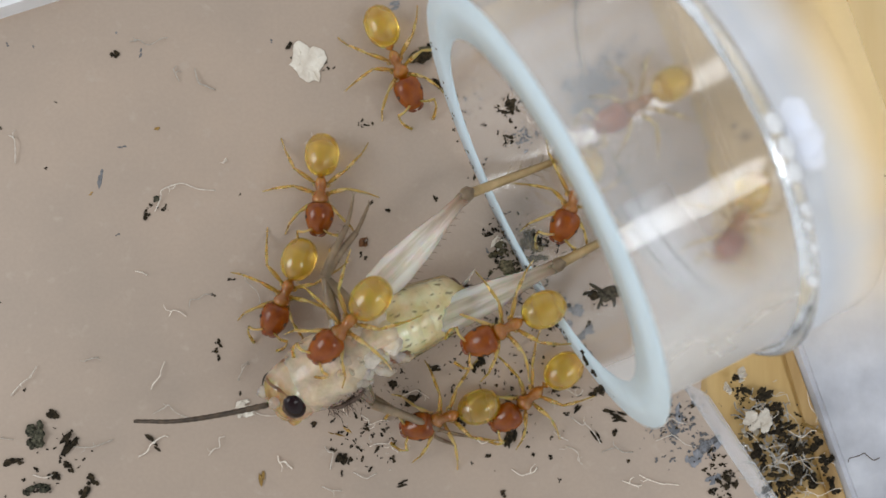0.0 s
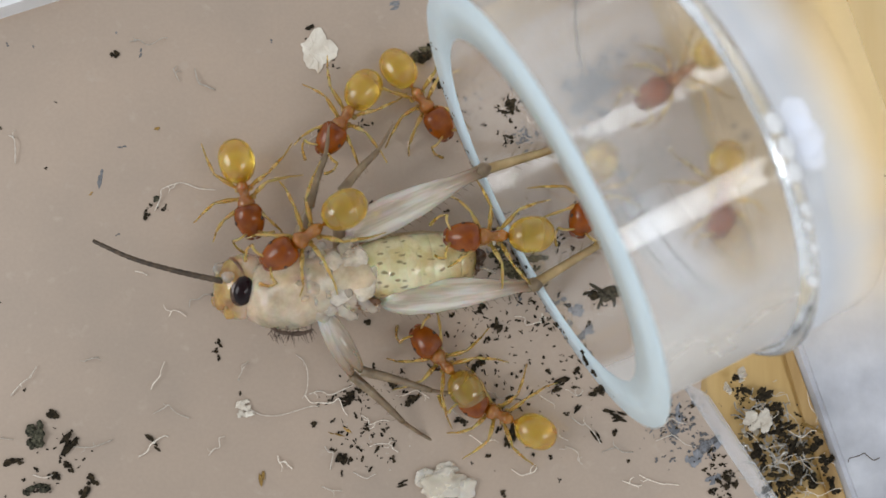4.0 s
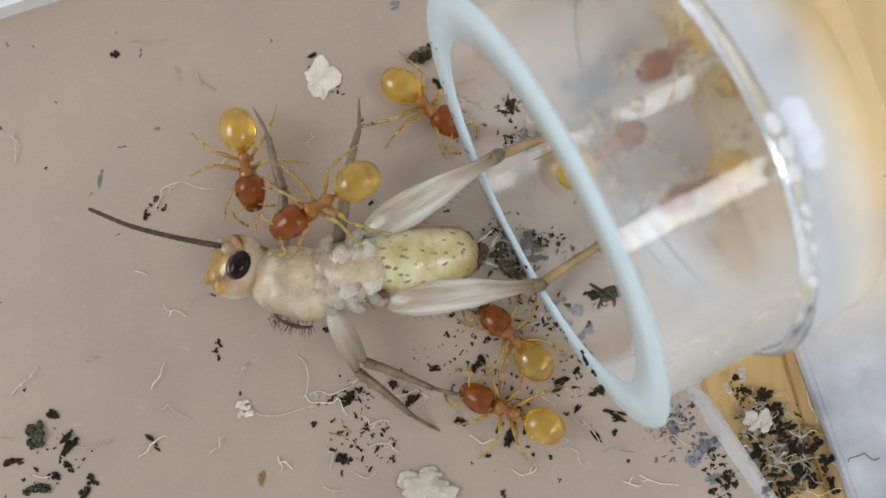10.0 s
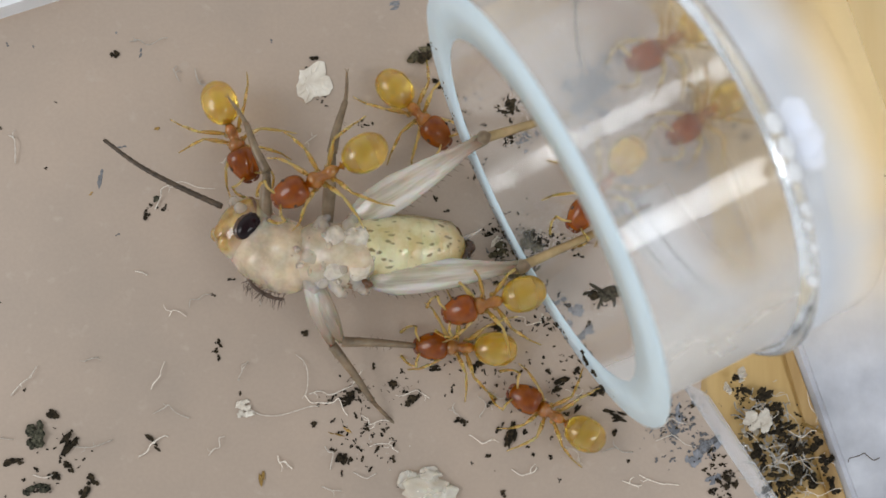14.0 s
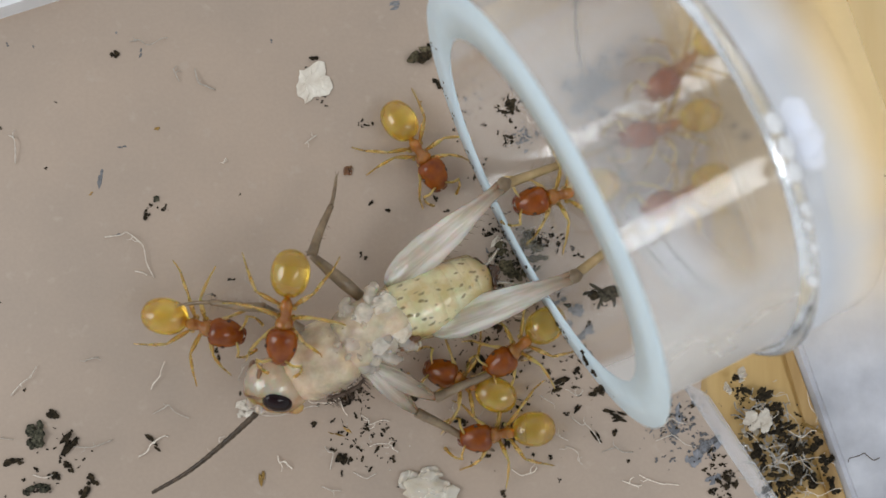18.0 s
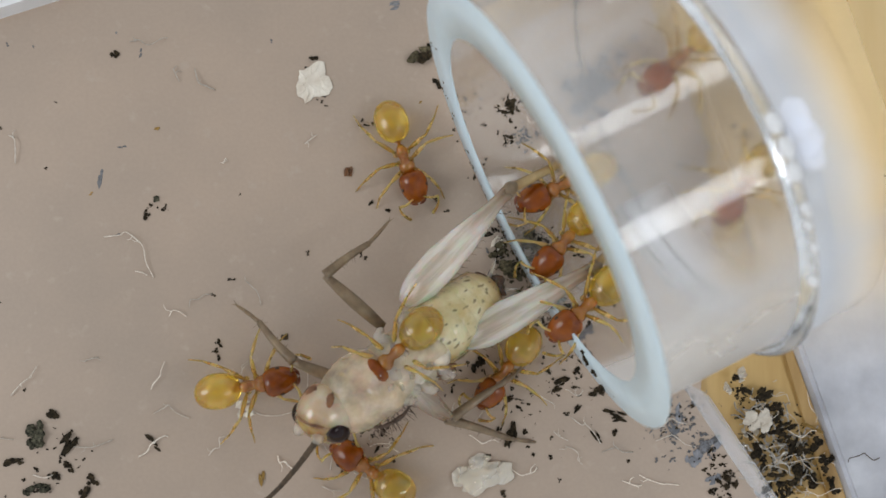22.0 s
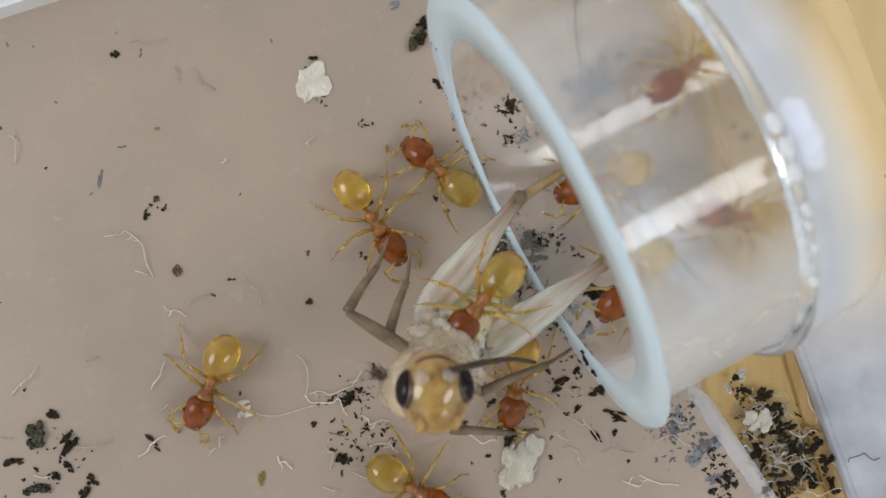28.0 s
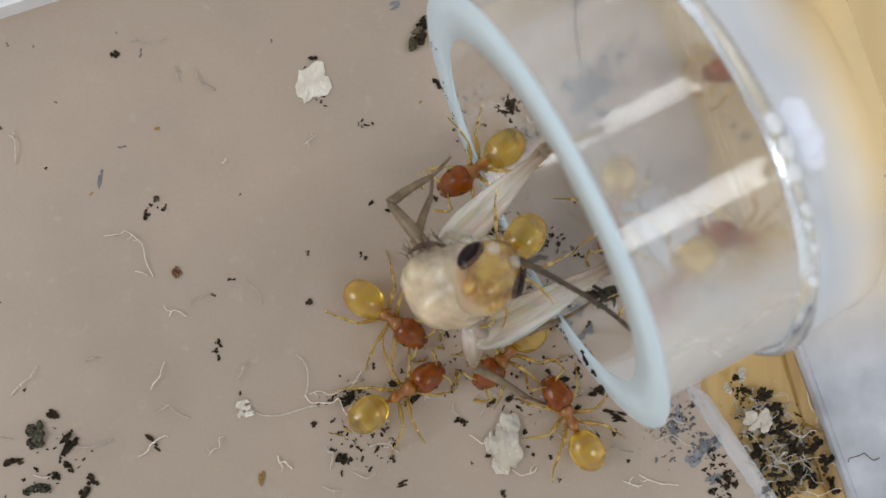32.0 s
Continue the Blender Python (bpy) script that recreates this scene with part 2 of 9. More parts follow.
def clear_material(name, colour, rough, trans, ior=1.2, scale=400.0, bumpy=0.15):
    m, t, b = nodes_of(name)
    nz, rp = noise_ramp(t, scale, 0.3, 0.7, tuple(c * 0.94 for c in colour), colour)
    t.links.new(rp.outputs["Color"], b.inputs["Base Color"])
    b.inputs["Transmission Weight"].default_value, b.inputs["Roughness"].default_value = trans, rough
    b.inputs["IOR"].default_value = ior
    bump(t, b, nz.outputs["Fac"], bumpy, 0.0001)
    return m


CLEAR = clear_material("clear_plastic", (0.945, 0.945, 0.945), 0.07, 0.95, 1.55, 300.0, 0.03)
HAZY = clear_material("hazy_plastic", (0.80, 0.83, 0.87), 0.22, 0.93, 1.3, 400.0, 0.05)
SMOKY = clear_material("smoky_plastic", (0.78, 0.82, 0.88), 0.4, 0.80, 1.2, 500.0, 0.2)


def hazy_flank(m, y0, y1, clear, hazy, r0, r1):
    """Patchy haze growing towards one side of the tube: scuffs and painted sheen."""
    t = m.node_tree
    b = t.nodes["Principled BSDF"]
    co = t.nodes.new("ShaderNodeTexCoord")
    sp = t.nodes.new("ShaderNodeSeparateXYZ")
    nz = t.nodes.new("ShaderNodeTexNoise")
    nz.inputs["Scale"].default_value, nz.inputs["Detail"].default_value = 420.0, 5.0
    t.links.new(co.outputs["Object"], sp.inputs["Vector"])
    t.links.new(co.outputs["Object"], nz.inputs["Vector"])
    ad = t.nodes.new("ShaderNodeMath")
    ad.operation, ad.inputs[1].default_value = "MULTIPLY_ADD", 0.0046
    t.links.new(nz.outputs["Fac"], ad.inputs[0])
    # the underside stays clear
    under = t.nodes.new("ShaderNodeMapRange")
    under.inputs["From Min"].default_value, under.inputs["From Max"].default_value = 0.0046, 0.0030
    under.inputs["To Max"].default_value = 0.007
    t.links.new(sp.outputs["Z"], under.inputs["Value"])
    low_y, low_x = t.nodes.new("ShaderNodeMath"), t.nodes.new("ShaderNodeMath")
    t.links.new(sp.outputs["Y"], low_y.inputs[0])
    t.links.new(sp.outputs["X"], low_x.inputs[0])
    for low in (low_y, low_x):
        t.links.new(under.outputs["Result"], low.inputs[1])
    t.links.new(low_y.outputs["Value"], ad.inputs[2])
    for to, a, z in (("Transmission Weight", clear, hazy), ("Roughness", r0, r1)):
        mp = t.nodes.new("ShaderNodeMapRange")
        mp.inputs["From Min"].default_value, mp.inputs["From Max"].default_value = y0, y1
        mp.inputs["To Min"].default_value, mp.inputs["To Max"].default_value = a, z
        t.links.new(ad.outputs["Value"], mp.inputs["Value"])
        t.links.new(mp.outputs["Result"], b.inputs[to])
    # hazier near the mouth
    sum_x = t.nodes.new("ShaderNodeMath")
    sum_x.operation, sum_x.inputs[1].default_value = "MULTIPLY_ADD", 0.002
    t.links.new(nz.outputs["Fac"], sum_x.inputs[0])
    t.links.new(low_x.outputs["Value"], sum_x.inputs[2])
    mouth = t.nodes.new("ShaderNodeMapRange")
    mouth.inputs["From Min"].default_value, mouth.inputs["From Max"].default_value = 0.0011, 0.0038
    mouth.inputs["To Min"].default_value, mouth.inputs["To Max"].default_value = 0.85, 1.0
    t.links.new(sum_x.outputs["Value"], mouth.inputs["Value"])
    mouth_haze = t.nodes.new("ShaderNodeMath")
    mouth_haze.operation = "MULTIPLY"
    t.links.new(b.inputs["Transmission Weight"].links[0].from_socket, mouth_haze.inputs[0])
    t.links.new(mouth.outputs["Result"], mouth_haze.inputs[1])
    t.links.new(mouth_haze.outputs["Value"], b.inputs["Transmission Weight"])


def fading_band():
    """Haze that thins out towards the tube's rear end."""
    t = SMOKY.node_tree
    b = t.nodes["Principled BSDF"]
    base = b.inputs["Base Color"].links[0].from_socket
    co = t.nodes.new("ShaderNodeTexCoord")
    sp = t.nodes.new("ShaderNodeSeparateXYZ")
    t.links.new(co.outputs["Object"], sp.inputs["Vector"])
    for lo, hi, to in ((0.58, 1.0, "Transmission Weight"), (0.0, 1.0, "")):
        mp = t.nodes.new("ShaderNodeMapRange")
        mp.interpolation_type = "SMOOTHSTEP"
        mp.inputs["From Min"].default_value, mp.inputs["From Max"].default_value = 0.0047, 0.0063
        mp.inputs["To Min"].default_value, mp.inputs["To Max"].default_value = lo, hi
        t.links.new(sp.outputs["X"], mp.inputs["Value"])
        if to:
            t.links.new(mp.outputs["Result"], b.inputs[to])
        else:
            t.links.new(mixed(t, mp.outputs["Result"], base, (1.0, 1.0, 1.0)), b.inputs["Base Color"])
    b.inputs["IOR"].default_value = 1.06


fading_band()
hazy_flank(CLEAR, 0.0004, -0.0042, 0.985, 0.68, 0.075, 0.4)
GLINT = clear_material("glassy_collar", (0.90, 0.95, 1.0), 0.12, 0.93, 1.45, 900.0, 0.4)
# white of the painted collar glints and the north rim, then of painted glare
WHITEGLOSS = clear_material("white_gloss", (0.93, 0.95, 0.98), 0.15, 0.15, 1.45, 900.0, 0.1)
GLARE = clear_material("white_glare", (0.93, 0.95, 1.0), 0.5, 0.68, 1.05, 900.0, 0.3)
FROST = clear_material("frosted_plastic", (0.53, 0.70, 0.83), 0.45, 0.0, 1.3, 900.0, 0.03)
FROST.node_tree.nodes["Principled BSDF"].inputs["Subsurface Weight"].default_value = 0.5
FROST.node_tree.nodes["Principled BSDF"].inputs["Subsurface Radius"].default_value = (0.9, 1.0, 1.0)
FROST.node_tree.nodes["Principled BSDF"].inputs["Subsurface Scale"].default_value = 0.0015
WALLMILK = clear_material("milky_plastic", (0.80, 0.83, 0.88), 0.4, 0.3, 1.08, 700.0, 0.9)


def milky_smears():
    """White smears, clearer towards the wall's far end."""
    t = WALLMILK.node_tree
    b = t.nodes["Principled BSDF"]
    nz, rp = noise_ramp(t, 420, 0.30, 0.70, (0.44, 0.46, 0.51), (0.74, 0.77, 0.84), 7.0)
    co = t.nodes.new("ShaderNodeTexCoord")
    sp = t.nodes.new("ShaderNodeSeparateXYZ")
    t.links.new(co.outputs["Object"], sp.inputs["Vector"])
    mp = t.nodes.new("ShaderNodeMapRange")
    mp.inputs["From Min"].default_value, mp.inputs["From Max"].default_value = -0.005, 0.0006
    mp.inputs["To Min"].default_value, mp.inputs["To Max"].default_value = 0.3, 1.0
    t.links.new(sp.outputs["Y"], mp.inputs["Value"])
    t.links.new(mp.outputs["Result"], b.inputs["Transmission Weight"])
    far = t.nodes.new("ShaderNodeMapRange")
    far.inputs["From Min"].default_value, far.inputs["From Max"].default_value = -0.005, 0.001
    t.links.new(sp.outputs["Y"], far.inputs["Value"])
    t.links.new(mixed(t, far.outputs["Result"], rp.outputs["Color"], (1.0, 1.0, 1.0)), b.inputs["Base Color"])


milky_smears()


def crumb_material(name, c0, c1, rough=0.8, grain=9000.0):
    m, t, b = nodes_of(name)
    nz, rp = noise_ramp(t, grain, 0.35, 0.68, c0, c1)
    t.links.new(vary(t, rp.outputs["Color"], 0.35), b.inputs["Base Color"])
    b.inputs["Specular IOR Level"].default_value = 0.2
    b.inputs["Roughness"].default_value = rough
    bump(t, b, nz.outputs["Fac"], 0.8)
    return m


BEIGE = crumb_material("beige_haze", (0.58, 0.41, 0.20), (0.68, 0.50, 0.27), 0.6, 500.0)
TAILTIP = chitin("wet_dark_tail", (0.022, 0.009, 0.004), (0.10, 0.045, 0.016), 0.25, 0.1, scale=2600.0)
CRUMB = crumb_material("dark_soil", (0.004, 0.0035, 0.002), (0.055, 0.040, 0.022), 0.9)
GREYCRUMB = crumb_material("grey_soil", (0.008, 0.009, 0.006), (0.10, 0.095, 0.065))
OLIVE = crumb_material("olive_soil", (0.035, 0.03, 0.018), (0.20, 0.17, 0.10))
DIRT = crumb_material("lip_dirt", (0.02, 0.018, 0.012), (0.10, 0.085, 0.06))
BLUEGREY = crumb_material("blue_grey_dust", (0.12, 0.122, 0.128), (0.23, 0.232, 0.245))
SLATE = crumb_material("slate_dust", (0.17, 0.18, 0.20), (0.30, 0.31, 0.34), 0.7, 2500.0)
PALEFLAKE = crumb_material("pale_flake", (0.56, 0.50, 0.42), (0.74, 0.70, 0.62), 0.6, 1600.0)
FIBRE = crumb_material("white_fibre", (0.58, 0.52, 0.45), (0.80, 0.75, 0.67), 0.5)
GREYFIBRE = crumb_material("grey_fibre", (0.30, 0.28, 0.25), (0.55, 0.52, 0.47), 0.6)
STRAW = crumb_material("straw_bit", (0.30, 0.18, 0.05), (0.45, 0.28, 0.08), 0.6)
MEMBRANE = chitin("clear_membrane", (0.82, 0.70, 0.38), (0.95, 0.88, 0.64), 0.2, 0.2, (1.0, 0.8, 0.5), 0.9, 1300.0, 0.3, 0.8, 1.12)
LUMP = chitin("milky_skin", (0.86, 0.77, 0.62), (0.98, 0.94, 0.85), 0.25, 0.3, (1.0, 0.8, 0.6), 0.5, 900.0, 0.3, 0.6, 1.08)


# ---- building helpers; all shapes are in millimetres ----
def link(name, bm, material, smooth=True):
    bmesh.ops.recalc_face_normals(bm, faces=bm.faces[:])
    bmesh.ops.scale(bm, vec=(MM, MM, MM), verts=bm.verts[:])
    me = bpy.data.meshes.new(name)
    bm.to_mesh(me)
    bm.free()
    for p in me.polygons:
        p.use_smooth = smooth
    me.materials.append(material)
    return new(name, me)


def part(name, bm, material, parent, label="", m=None, smooth=True):
    ob = link(name, bm, material, smooth)
    ob.parent = parent
    if m is not None:
        ob.matrix_basis = m
    return tagged(ob, label)


def at(x, y, z, rx=0, ry=0, rz=0):
    return pose(x * MM, y * MM, z * MM, rx, ry, rz)


def lathe(bm, profile, n=20, sy=1.0, sz=1.0, off=(0, 0, 0), wobble=0.0, close=True):
    """A body of rings round the x axis: profile of (x, radius)."""
    rings = []
    for k, (x, r) in enumerate(profile):
        ring = []
        for i in range(n):
            a = 2 * math.pi * i / n
            w = 1 + wobble * noise.noise(Vector((x * 1.7 + off[0], math.cos(a) * 1.5, math.sin(a) * 1.5)))
            ring.append(bm.verts.new((x + off[0], off[1] + math.cos(a) * r * sy * w, off[2] + math.sin(a) * r * sz * w)))
        rings.append(ring)
    for a, b in zip(rings, rings[1:]):
        for i in range(n):
            bm.faces.new((a[i], a[(i + 1) % n], b[(i + 1) % n], b[i]))
    if close:
        bm.faces.new(rings[0])
        bm.faces.new(rings[-1])
    return bm


def egg(length, width, power=2.0, steps=12, x0=0.0):
    """The profile of an egg or bean from x0 - length/2 to x0 + length/2."""
    out = []
    for i in range(steps + 1):
        u = -math.cos(math.pi * i / steps)
        out.append((x0 + u * length / 2, max(0.004, width / 2 * (1 - abs(u) ** power) ** (1 / power))))
    return out


def sweep(bm, points, radii, n=8):
    """A tapered rod along points."""
    pts = [Vector(p) for p in points]
    rings = []
    for k, p in enumerate(pts):
        d = (pts[min(k + 1, len(pts) - 1)] - pts[max(k - 1, 0)]).normalized()
        q = d.to_track_quat("X", "Z").to_matrix()
        r = radii[k] if not isinstance(radii, float) else radii
        rings.append([bm.verts.new(p + q @ Vector((0, math.cos(2 * math.pi * i / n) * r, math.sin(2 * math.pi * i / n) * r))) for i in range(n)])
    for a, b in zip(rings, rings[1:]):
        for i in range(n):
            bm.faces.new((a[i], a[(i + 1) % n], b[(i + 1) % n], b[i]))
    bm.faces.new(rings[0])
    bm.faces.new(rings[-1])
    return bm


def blob(bm, centre, size, rough=0.25, sub=2, seed=0.0):
    """An uneven lump."""
    made = bmesh.ops.create_icosphere(bm, subdivisions=sub, radius=1)["verts"]
    for v in made:
        k = 1 + rough * noise.noise(v.co * 1.6 + Vector((seed, seed * 0.7, -seed)))
        v.co = Vector((v.co.x * size[0] * k, v.co.y * size[1] * k, v.co.z * size[2] * k)) + Vector(centre)
    return bm


def curve_points(points, n=10):
    """Smooth points through a few given ones."""
    p = [Vector(q) for q in points]
    p = [2 * p[0] - p[1]] + p + [2 * p[-1] - p[-2]]
    out = []
    for i in range(1, len(p) - 2):
        for k in range(n):
            u = k / n
            out.append(0.5 * (2 * p[i] + (p[i + 1] - p[i - 1]) * u + (2 * p[i - 1] - 5 * p[i] + 4 * p[i + 1] - p[i + 2]) * u * u
                              + (3 * p[i] - p[i - 1] - 3 * p[i + 1] + p[i + 2]) * u ** 3))
    return out + [p[-2]]


def empty(name, m=None):
    ob = new(name)
    ob.empty_display_size = 0.001
    if m is not None:
        ob.matrix_basis = m
    return ob


def slab(bm, outline, z0, z1):
    """A plate with that outline in the plan."""
    lo = [bm.verts.new((x, y, z0)) for x, y in outline]
    hi = [bm.verts.new((x, y, z1)) for x, y in outline]
    bm.faces.new(lo)
    bm.faces.new(hi)
    for i in range(len(outline)):
        j = (i + 1) % len(outline)
        bm.faces.new((lo[i], lo[j], hi[j], hi[i]))
    return bm


# ---- the place: arena floor, wooden ledge, outer wall, clear tube ----
AXIS = radians(26.57)
ux, uy = math.cos(AXIS), math.sin(AXIS)


def along(u, v):
    """A point of the plan, u along the tube from its mouth and v to the side."""
    return 2.29 + ux * u - uy * v, 0.72 + uy * u + ux * v


def build_place():
    edge = [(13.9, -11.2), (12.91, -9.66), (10.03, -5.43), (10.6, 0.5), (10.3, 3.9), (9.4, 6.4), (8.0, 9.9), (6.2, 16)]
    bm = slab(bmesh.new(), [(-26, -20), (20, -20)] + edge + [(6, 22), (-26, 22)], -1.0, 0.0)
    floor = tagged(link("floor", bm, FLOOR, False), "taupe plastic arena floor with specks and scuffs", "floor", kind="structure")
    # clear edging strip along the end of the floor
    bm = bmesh.new()
    for (x0, y0), (x1, y1) in zip(edge[:3], edge[1:3]):
        bm2 = [(x0 - 0.95, y0 + 0.42), (x0 + 0.12, y0 - 0.1), (x1 + 0.12, y1 - 0.1), (x1 - 0.95, y1 + 0.42)]
        slab(bm, bm2, 0.004, 0.42)
    bmesh.ops.bevel(bm, geom=bm.edges[:], offset=0.1, segments=2, affect="EDGES")
    strip = tagged(link("trim", bm, HAZY, False), "clear plastic edging strip along the arena floor", "trim", kind="structure")
    strip.visible_shadow = False
    bm = slab(bmesh.new(), [(-300, -300), (300, -300), (300, 300), (-300, 300)], -4.0, -1.0)
    tagged(link("ground", bm, TABLE, False), "yellow wooden table top under the arena", "table top", kind="structure")
    # wooden ledge in the gap beside the floor
    bm = slab(bmesh.new(), [(12.5, -12), (17.2, -12), (13.75, -3.2), (13.4, -2.6), (8.6, -2.6), (8.6, -4.0)], -0.98, -0.35)
    bmesh.ops.bevel(bm, geom=bm.edges[:], offset=0.12, segments=2, affect="EDGES")
    tagged(link("ledge", bm, WOOD, False), "pale yellow wooden ledge strewn with soil crumbs", "ledge", kind="structure")
    bm = slab(bmesh.new(), [(13.42, -3.9), (15.0, -9.0), (15.95, -12), (16.75, -12), (15.7, -9.0), (13.9, -3.9)], -0.346, -0.2)
    bmesh.ops.bevel(bm, geom=bm.edges[:], offset=0.06, segments=2, affect="EDGES")
    tagged(link("trim", bm, RAIL, False), "raised wooden strip along the edge of the ledge", "trim", kind="structure")
    # added sheet behind the ledge, coloured like wood seen through the tube's haze
    bm = slab(bmesh.new(), [(8.3, -3.3), (13.4, -3.6), (14.7, 2.0), (14.4, 10), (14.0, 16), (7.0, 16)], -0.6, -0.3)
    tagged(link("base_card", bm, BEIGE, False), "added beige sheet for the wood seen hazed through the tube", "card", kind="structure")
    # outer wall of the box
    rows = [(13.93 - 0.356 * (y + 3.93), y) for y in (-16, -12, -8, -4.5, -2.4, 0.0, 4.0, 9.0, 16.0)]
    bm = slab(bmesh.new(), rows + [(x + 6.5, y + 1.9) for x, y in reversed(rows)], -0.9, 0.35)
    bmesh.ops.subdivide_edges(bm, edges=bm.edges[:], cuts=3, use_grid_fill=True)
    bmesh.ops.bevel(bm, geom=bm.edges[:], offset=0.15, segments=2, affect="EDGES")
    wall = tagged(link("wall_east", bm, WALLMILK, False), "milky clear plastic box wall", "wall", kind="structure")
    wall.visible_shadow = False
    bm = slab(bmesh.new(), [(-19.5, 7.2), (-12.4, 9.75), (-13.3, 12.3), (-20.4, 9.8)], 0.0, 1.2)
    bmesh.ops.bevel(bm, geom=bm.edges[:], offset=0.2, segments=3, affect="EDGES")
    wall = tagged(link("wall_north", bm, WHITEGLOSS, False), "milky clear plastic rim of the arena", "wall", kind="structure")
    wall.visible_shadow = False


build_place()


def ring_shell(bm, stations, n=72, arc=None):
    """A hollow body round x: stations of (x, centre height, outer radius, inner radius)."""
    outer, inner = [], []
    # tight loops beside the ends keep the rims crisp
    (xa, *first), (xb, *last) = stations[0], stations[-1]
    stations = [stations[0], (xa + 0.012, *first)] + list(stations[1:-1]) + [(xb - 0.012, *last), stations[-1]]
    a0, a1 = arc or (0.0, 2 * math.pi)
    m = n + 1 if arc else n
    turn = [a0 + (a1 - a0) * i / n for i in range(m)]
    for x, h, ro, ri in stations:
        for store, r in ((outer, ro), (inner, ri)):
            store.append([bm.verts.new((x, math.cos(a) * r, h + math.sin(a) * r)) for a in turn])
    for store in (outer, inner):
        for a, b in zip(store, store[1:]):
            for i in range(n):
                bm.faces.new((a[i], a[(i + 1) % m], b[(i + 1) % m], b[i]))
    for k in (0, -1):
        for i in range(n):
            bm.faces.new((outer[k][i], outer[k][(i + 1) % m], inner[k][(i + 1) % m], inner[k][i]))
    if arc:
        for i in (0, -1):
            bm.faces.new([r[i] for r in outer] + [r[i] for r in reversed(inner)])
    return bm


def build_tube():
    tube = empty("test_tube", at(2.226, 0.812, 0, 0, -1.06, 27.03))
    tagged(tube, "clear plastic tube with a frosted lip lying on the arena floor", "tube")
    h = 6.886
    bm = ring_shell(bmesh.new(), [(0.1, h, 6.30, 6.05), (2.0, h, 6.33, 6.09), (4.9, h, 6.38, 6.14)])
    part("body", bm, CLEAR, tube).visible_shadow = False
    # the lower wall runs on under the rear of the tube
    bm = ring_shell(bmesh.new(), [(4.905, h, 6.28, 6.06), (9.0, h, 6.28, 6.06), (12.8, h, 6.28, 6.06)], 40, (radians(200), radians(340)))
    part("lower_wall", bm, CLEAR, tube).visible_shadow = False
    lip = [(0.0, 6.866, 5.476), (0.02, 6.886, 5.456), (0.077, 6.886, 5.456), (0.097, 6.866, 5.476)]
    bm = ring_shell(bmesh.new(), [(x, h, o, i) for x, o, i in lip], 96)
    part("lip", bm, FROST, tube, "frosted pale blue lip").visible_shadow = False
    rng = random.Random(21)
    bm = bmesh.new()
    for _ in range(70):
        a, r = radians(rng.gauss(268, 32)), rng.uniform(6.3, 6.83)
        k = rng.uniform(0.02, 0.075) * (0.5 if rng.random() < 0.6 else 1.0)
        blob(bm, (-0.015, math.cos(a) * r, h + math.sin(a) * r), (0.02, k * rng.uniform(0.7, 1.8), k), 0.7, 1, a)
    part("dirt", bm, DIRT, tube, "dark dirt specks on the lip")
    for a, r, k in ((211.5, 6.1, 0.2), (206.8, 6.3, 0.16), (211.5, 5.7, 0.1), (204.0, 6.75, 0.14), (253.0, 5.7, 0.08), (232.0, 6.5, 0.09)):
        bm = blob(bmesh.new(), (-0.03, math.cos(radians(a)) * r, h + math.sin(radians(a)) * r), (0.05, k * 0.8, k), 0.9, 3, a + r)
        part("clod", bm, CRUMB, tube, "black clod of soil stuck to the lip", smooth=False)
    n = 14
    bead = [(4.15 + 0.2 * math.cos(math.pi * k / n), 6.42 + 0.34 * math.sin(math.pi * k / n)) for k in range(n, -1, -1)]
    bm = ring_shell(bmesh.new(), [(x, h, r, 6.405) for x, r in bead], 96, (radians(-15), radians(258)))
    part("collar", bm, GLINT, tube, "hazy raised collar").visible_shadow = False
    bm = ring_shell(bmesh.new(), [(4.4, h, 6.45, 6.41), (4.5, h, 6.52, 6.46), (4.9, h, 6.54, 6.47), (6.3, h, 6.52, 6.47)], 72, (radians(-15), radians(258)))
    part("band", bm, SMOKY, tube, "hazy band behind the collar").visible_shadow = False
    # white blobs painted in as glints on the collar, and a glare patch behind
    for a, k, u in ((94.0, 0.17, 4.1), (99.2, 0.18, 4.12), (103.8, 0.17, 4.1), (111.5, 0.12, 4.1), (114.5, 0.09, 4.05), (120.0, 0.09, 4.1), (128.0, 0.11, 4.0)):
        c, d = math.cos(radians(a)) * 6.79, math.sin(radians(a)) * 6.79
        part("pip", blob(bmesh.new(), (u, c, h + d), (k * 1.0, k * 1.5, 0.13), 0.25, 3, a), WHITEGLOSS, tube, "white blob standing in for a glint on the collar")
    # thin white lumps carry the glow seen beside the glints
    for a, k in ((95.0, 0.42), (99.5, 0.5), (103.0, 0.38)):
        c, d = math.cos(radians(a)) * 6.57, math.sin(radians(a)) * 6.57
        part("scuff", blob(bmesh.new(), (4.72, c, h + d), (k * 0.8, k, 0.05), 0.12, 3, a), GLARE, tube, "white patch painted in for the glow behind the collar").visible_shadow = False
    # scratches on the inside of the tube's lower wall
    def inside(u, v, r=6.03):
        return u, v, h - math.sqrt(r * r - v * v)
    for u0, v0, u1, v1, k in ((7.02, 0.51, 6.88, -1.12, 0.028), (8.5, 1.6, 8.29, -0.97, 0.035), (7.9, -2.85, 7.1, -4.7, 0.03), (6.6, 0.3, 6.55, -0.6, 0.02)):
        pts = [inside(u0 + (u1 - u0) * i / 8, v0 + (v1 - v0) * i / 8) for i in range(9)]
        part("scratch", sweep(bmesh.new(), pts, [k] * 9, 5), HAZY, tube).visible_shadow = False
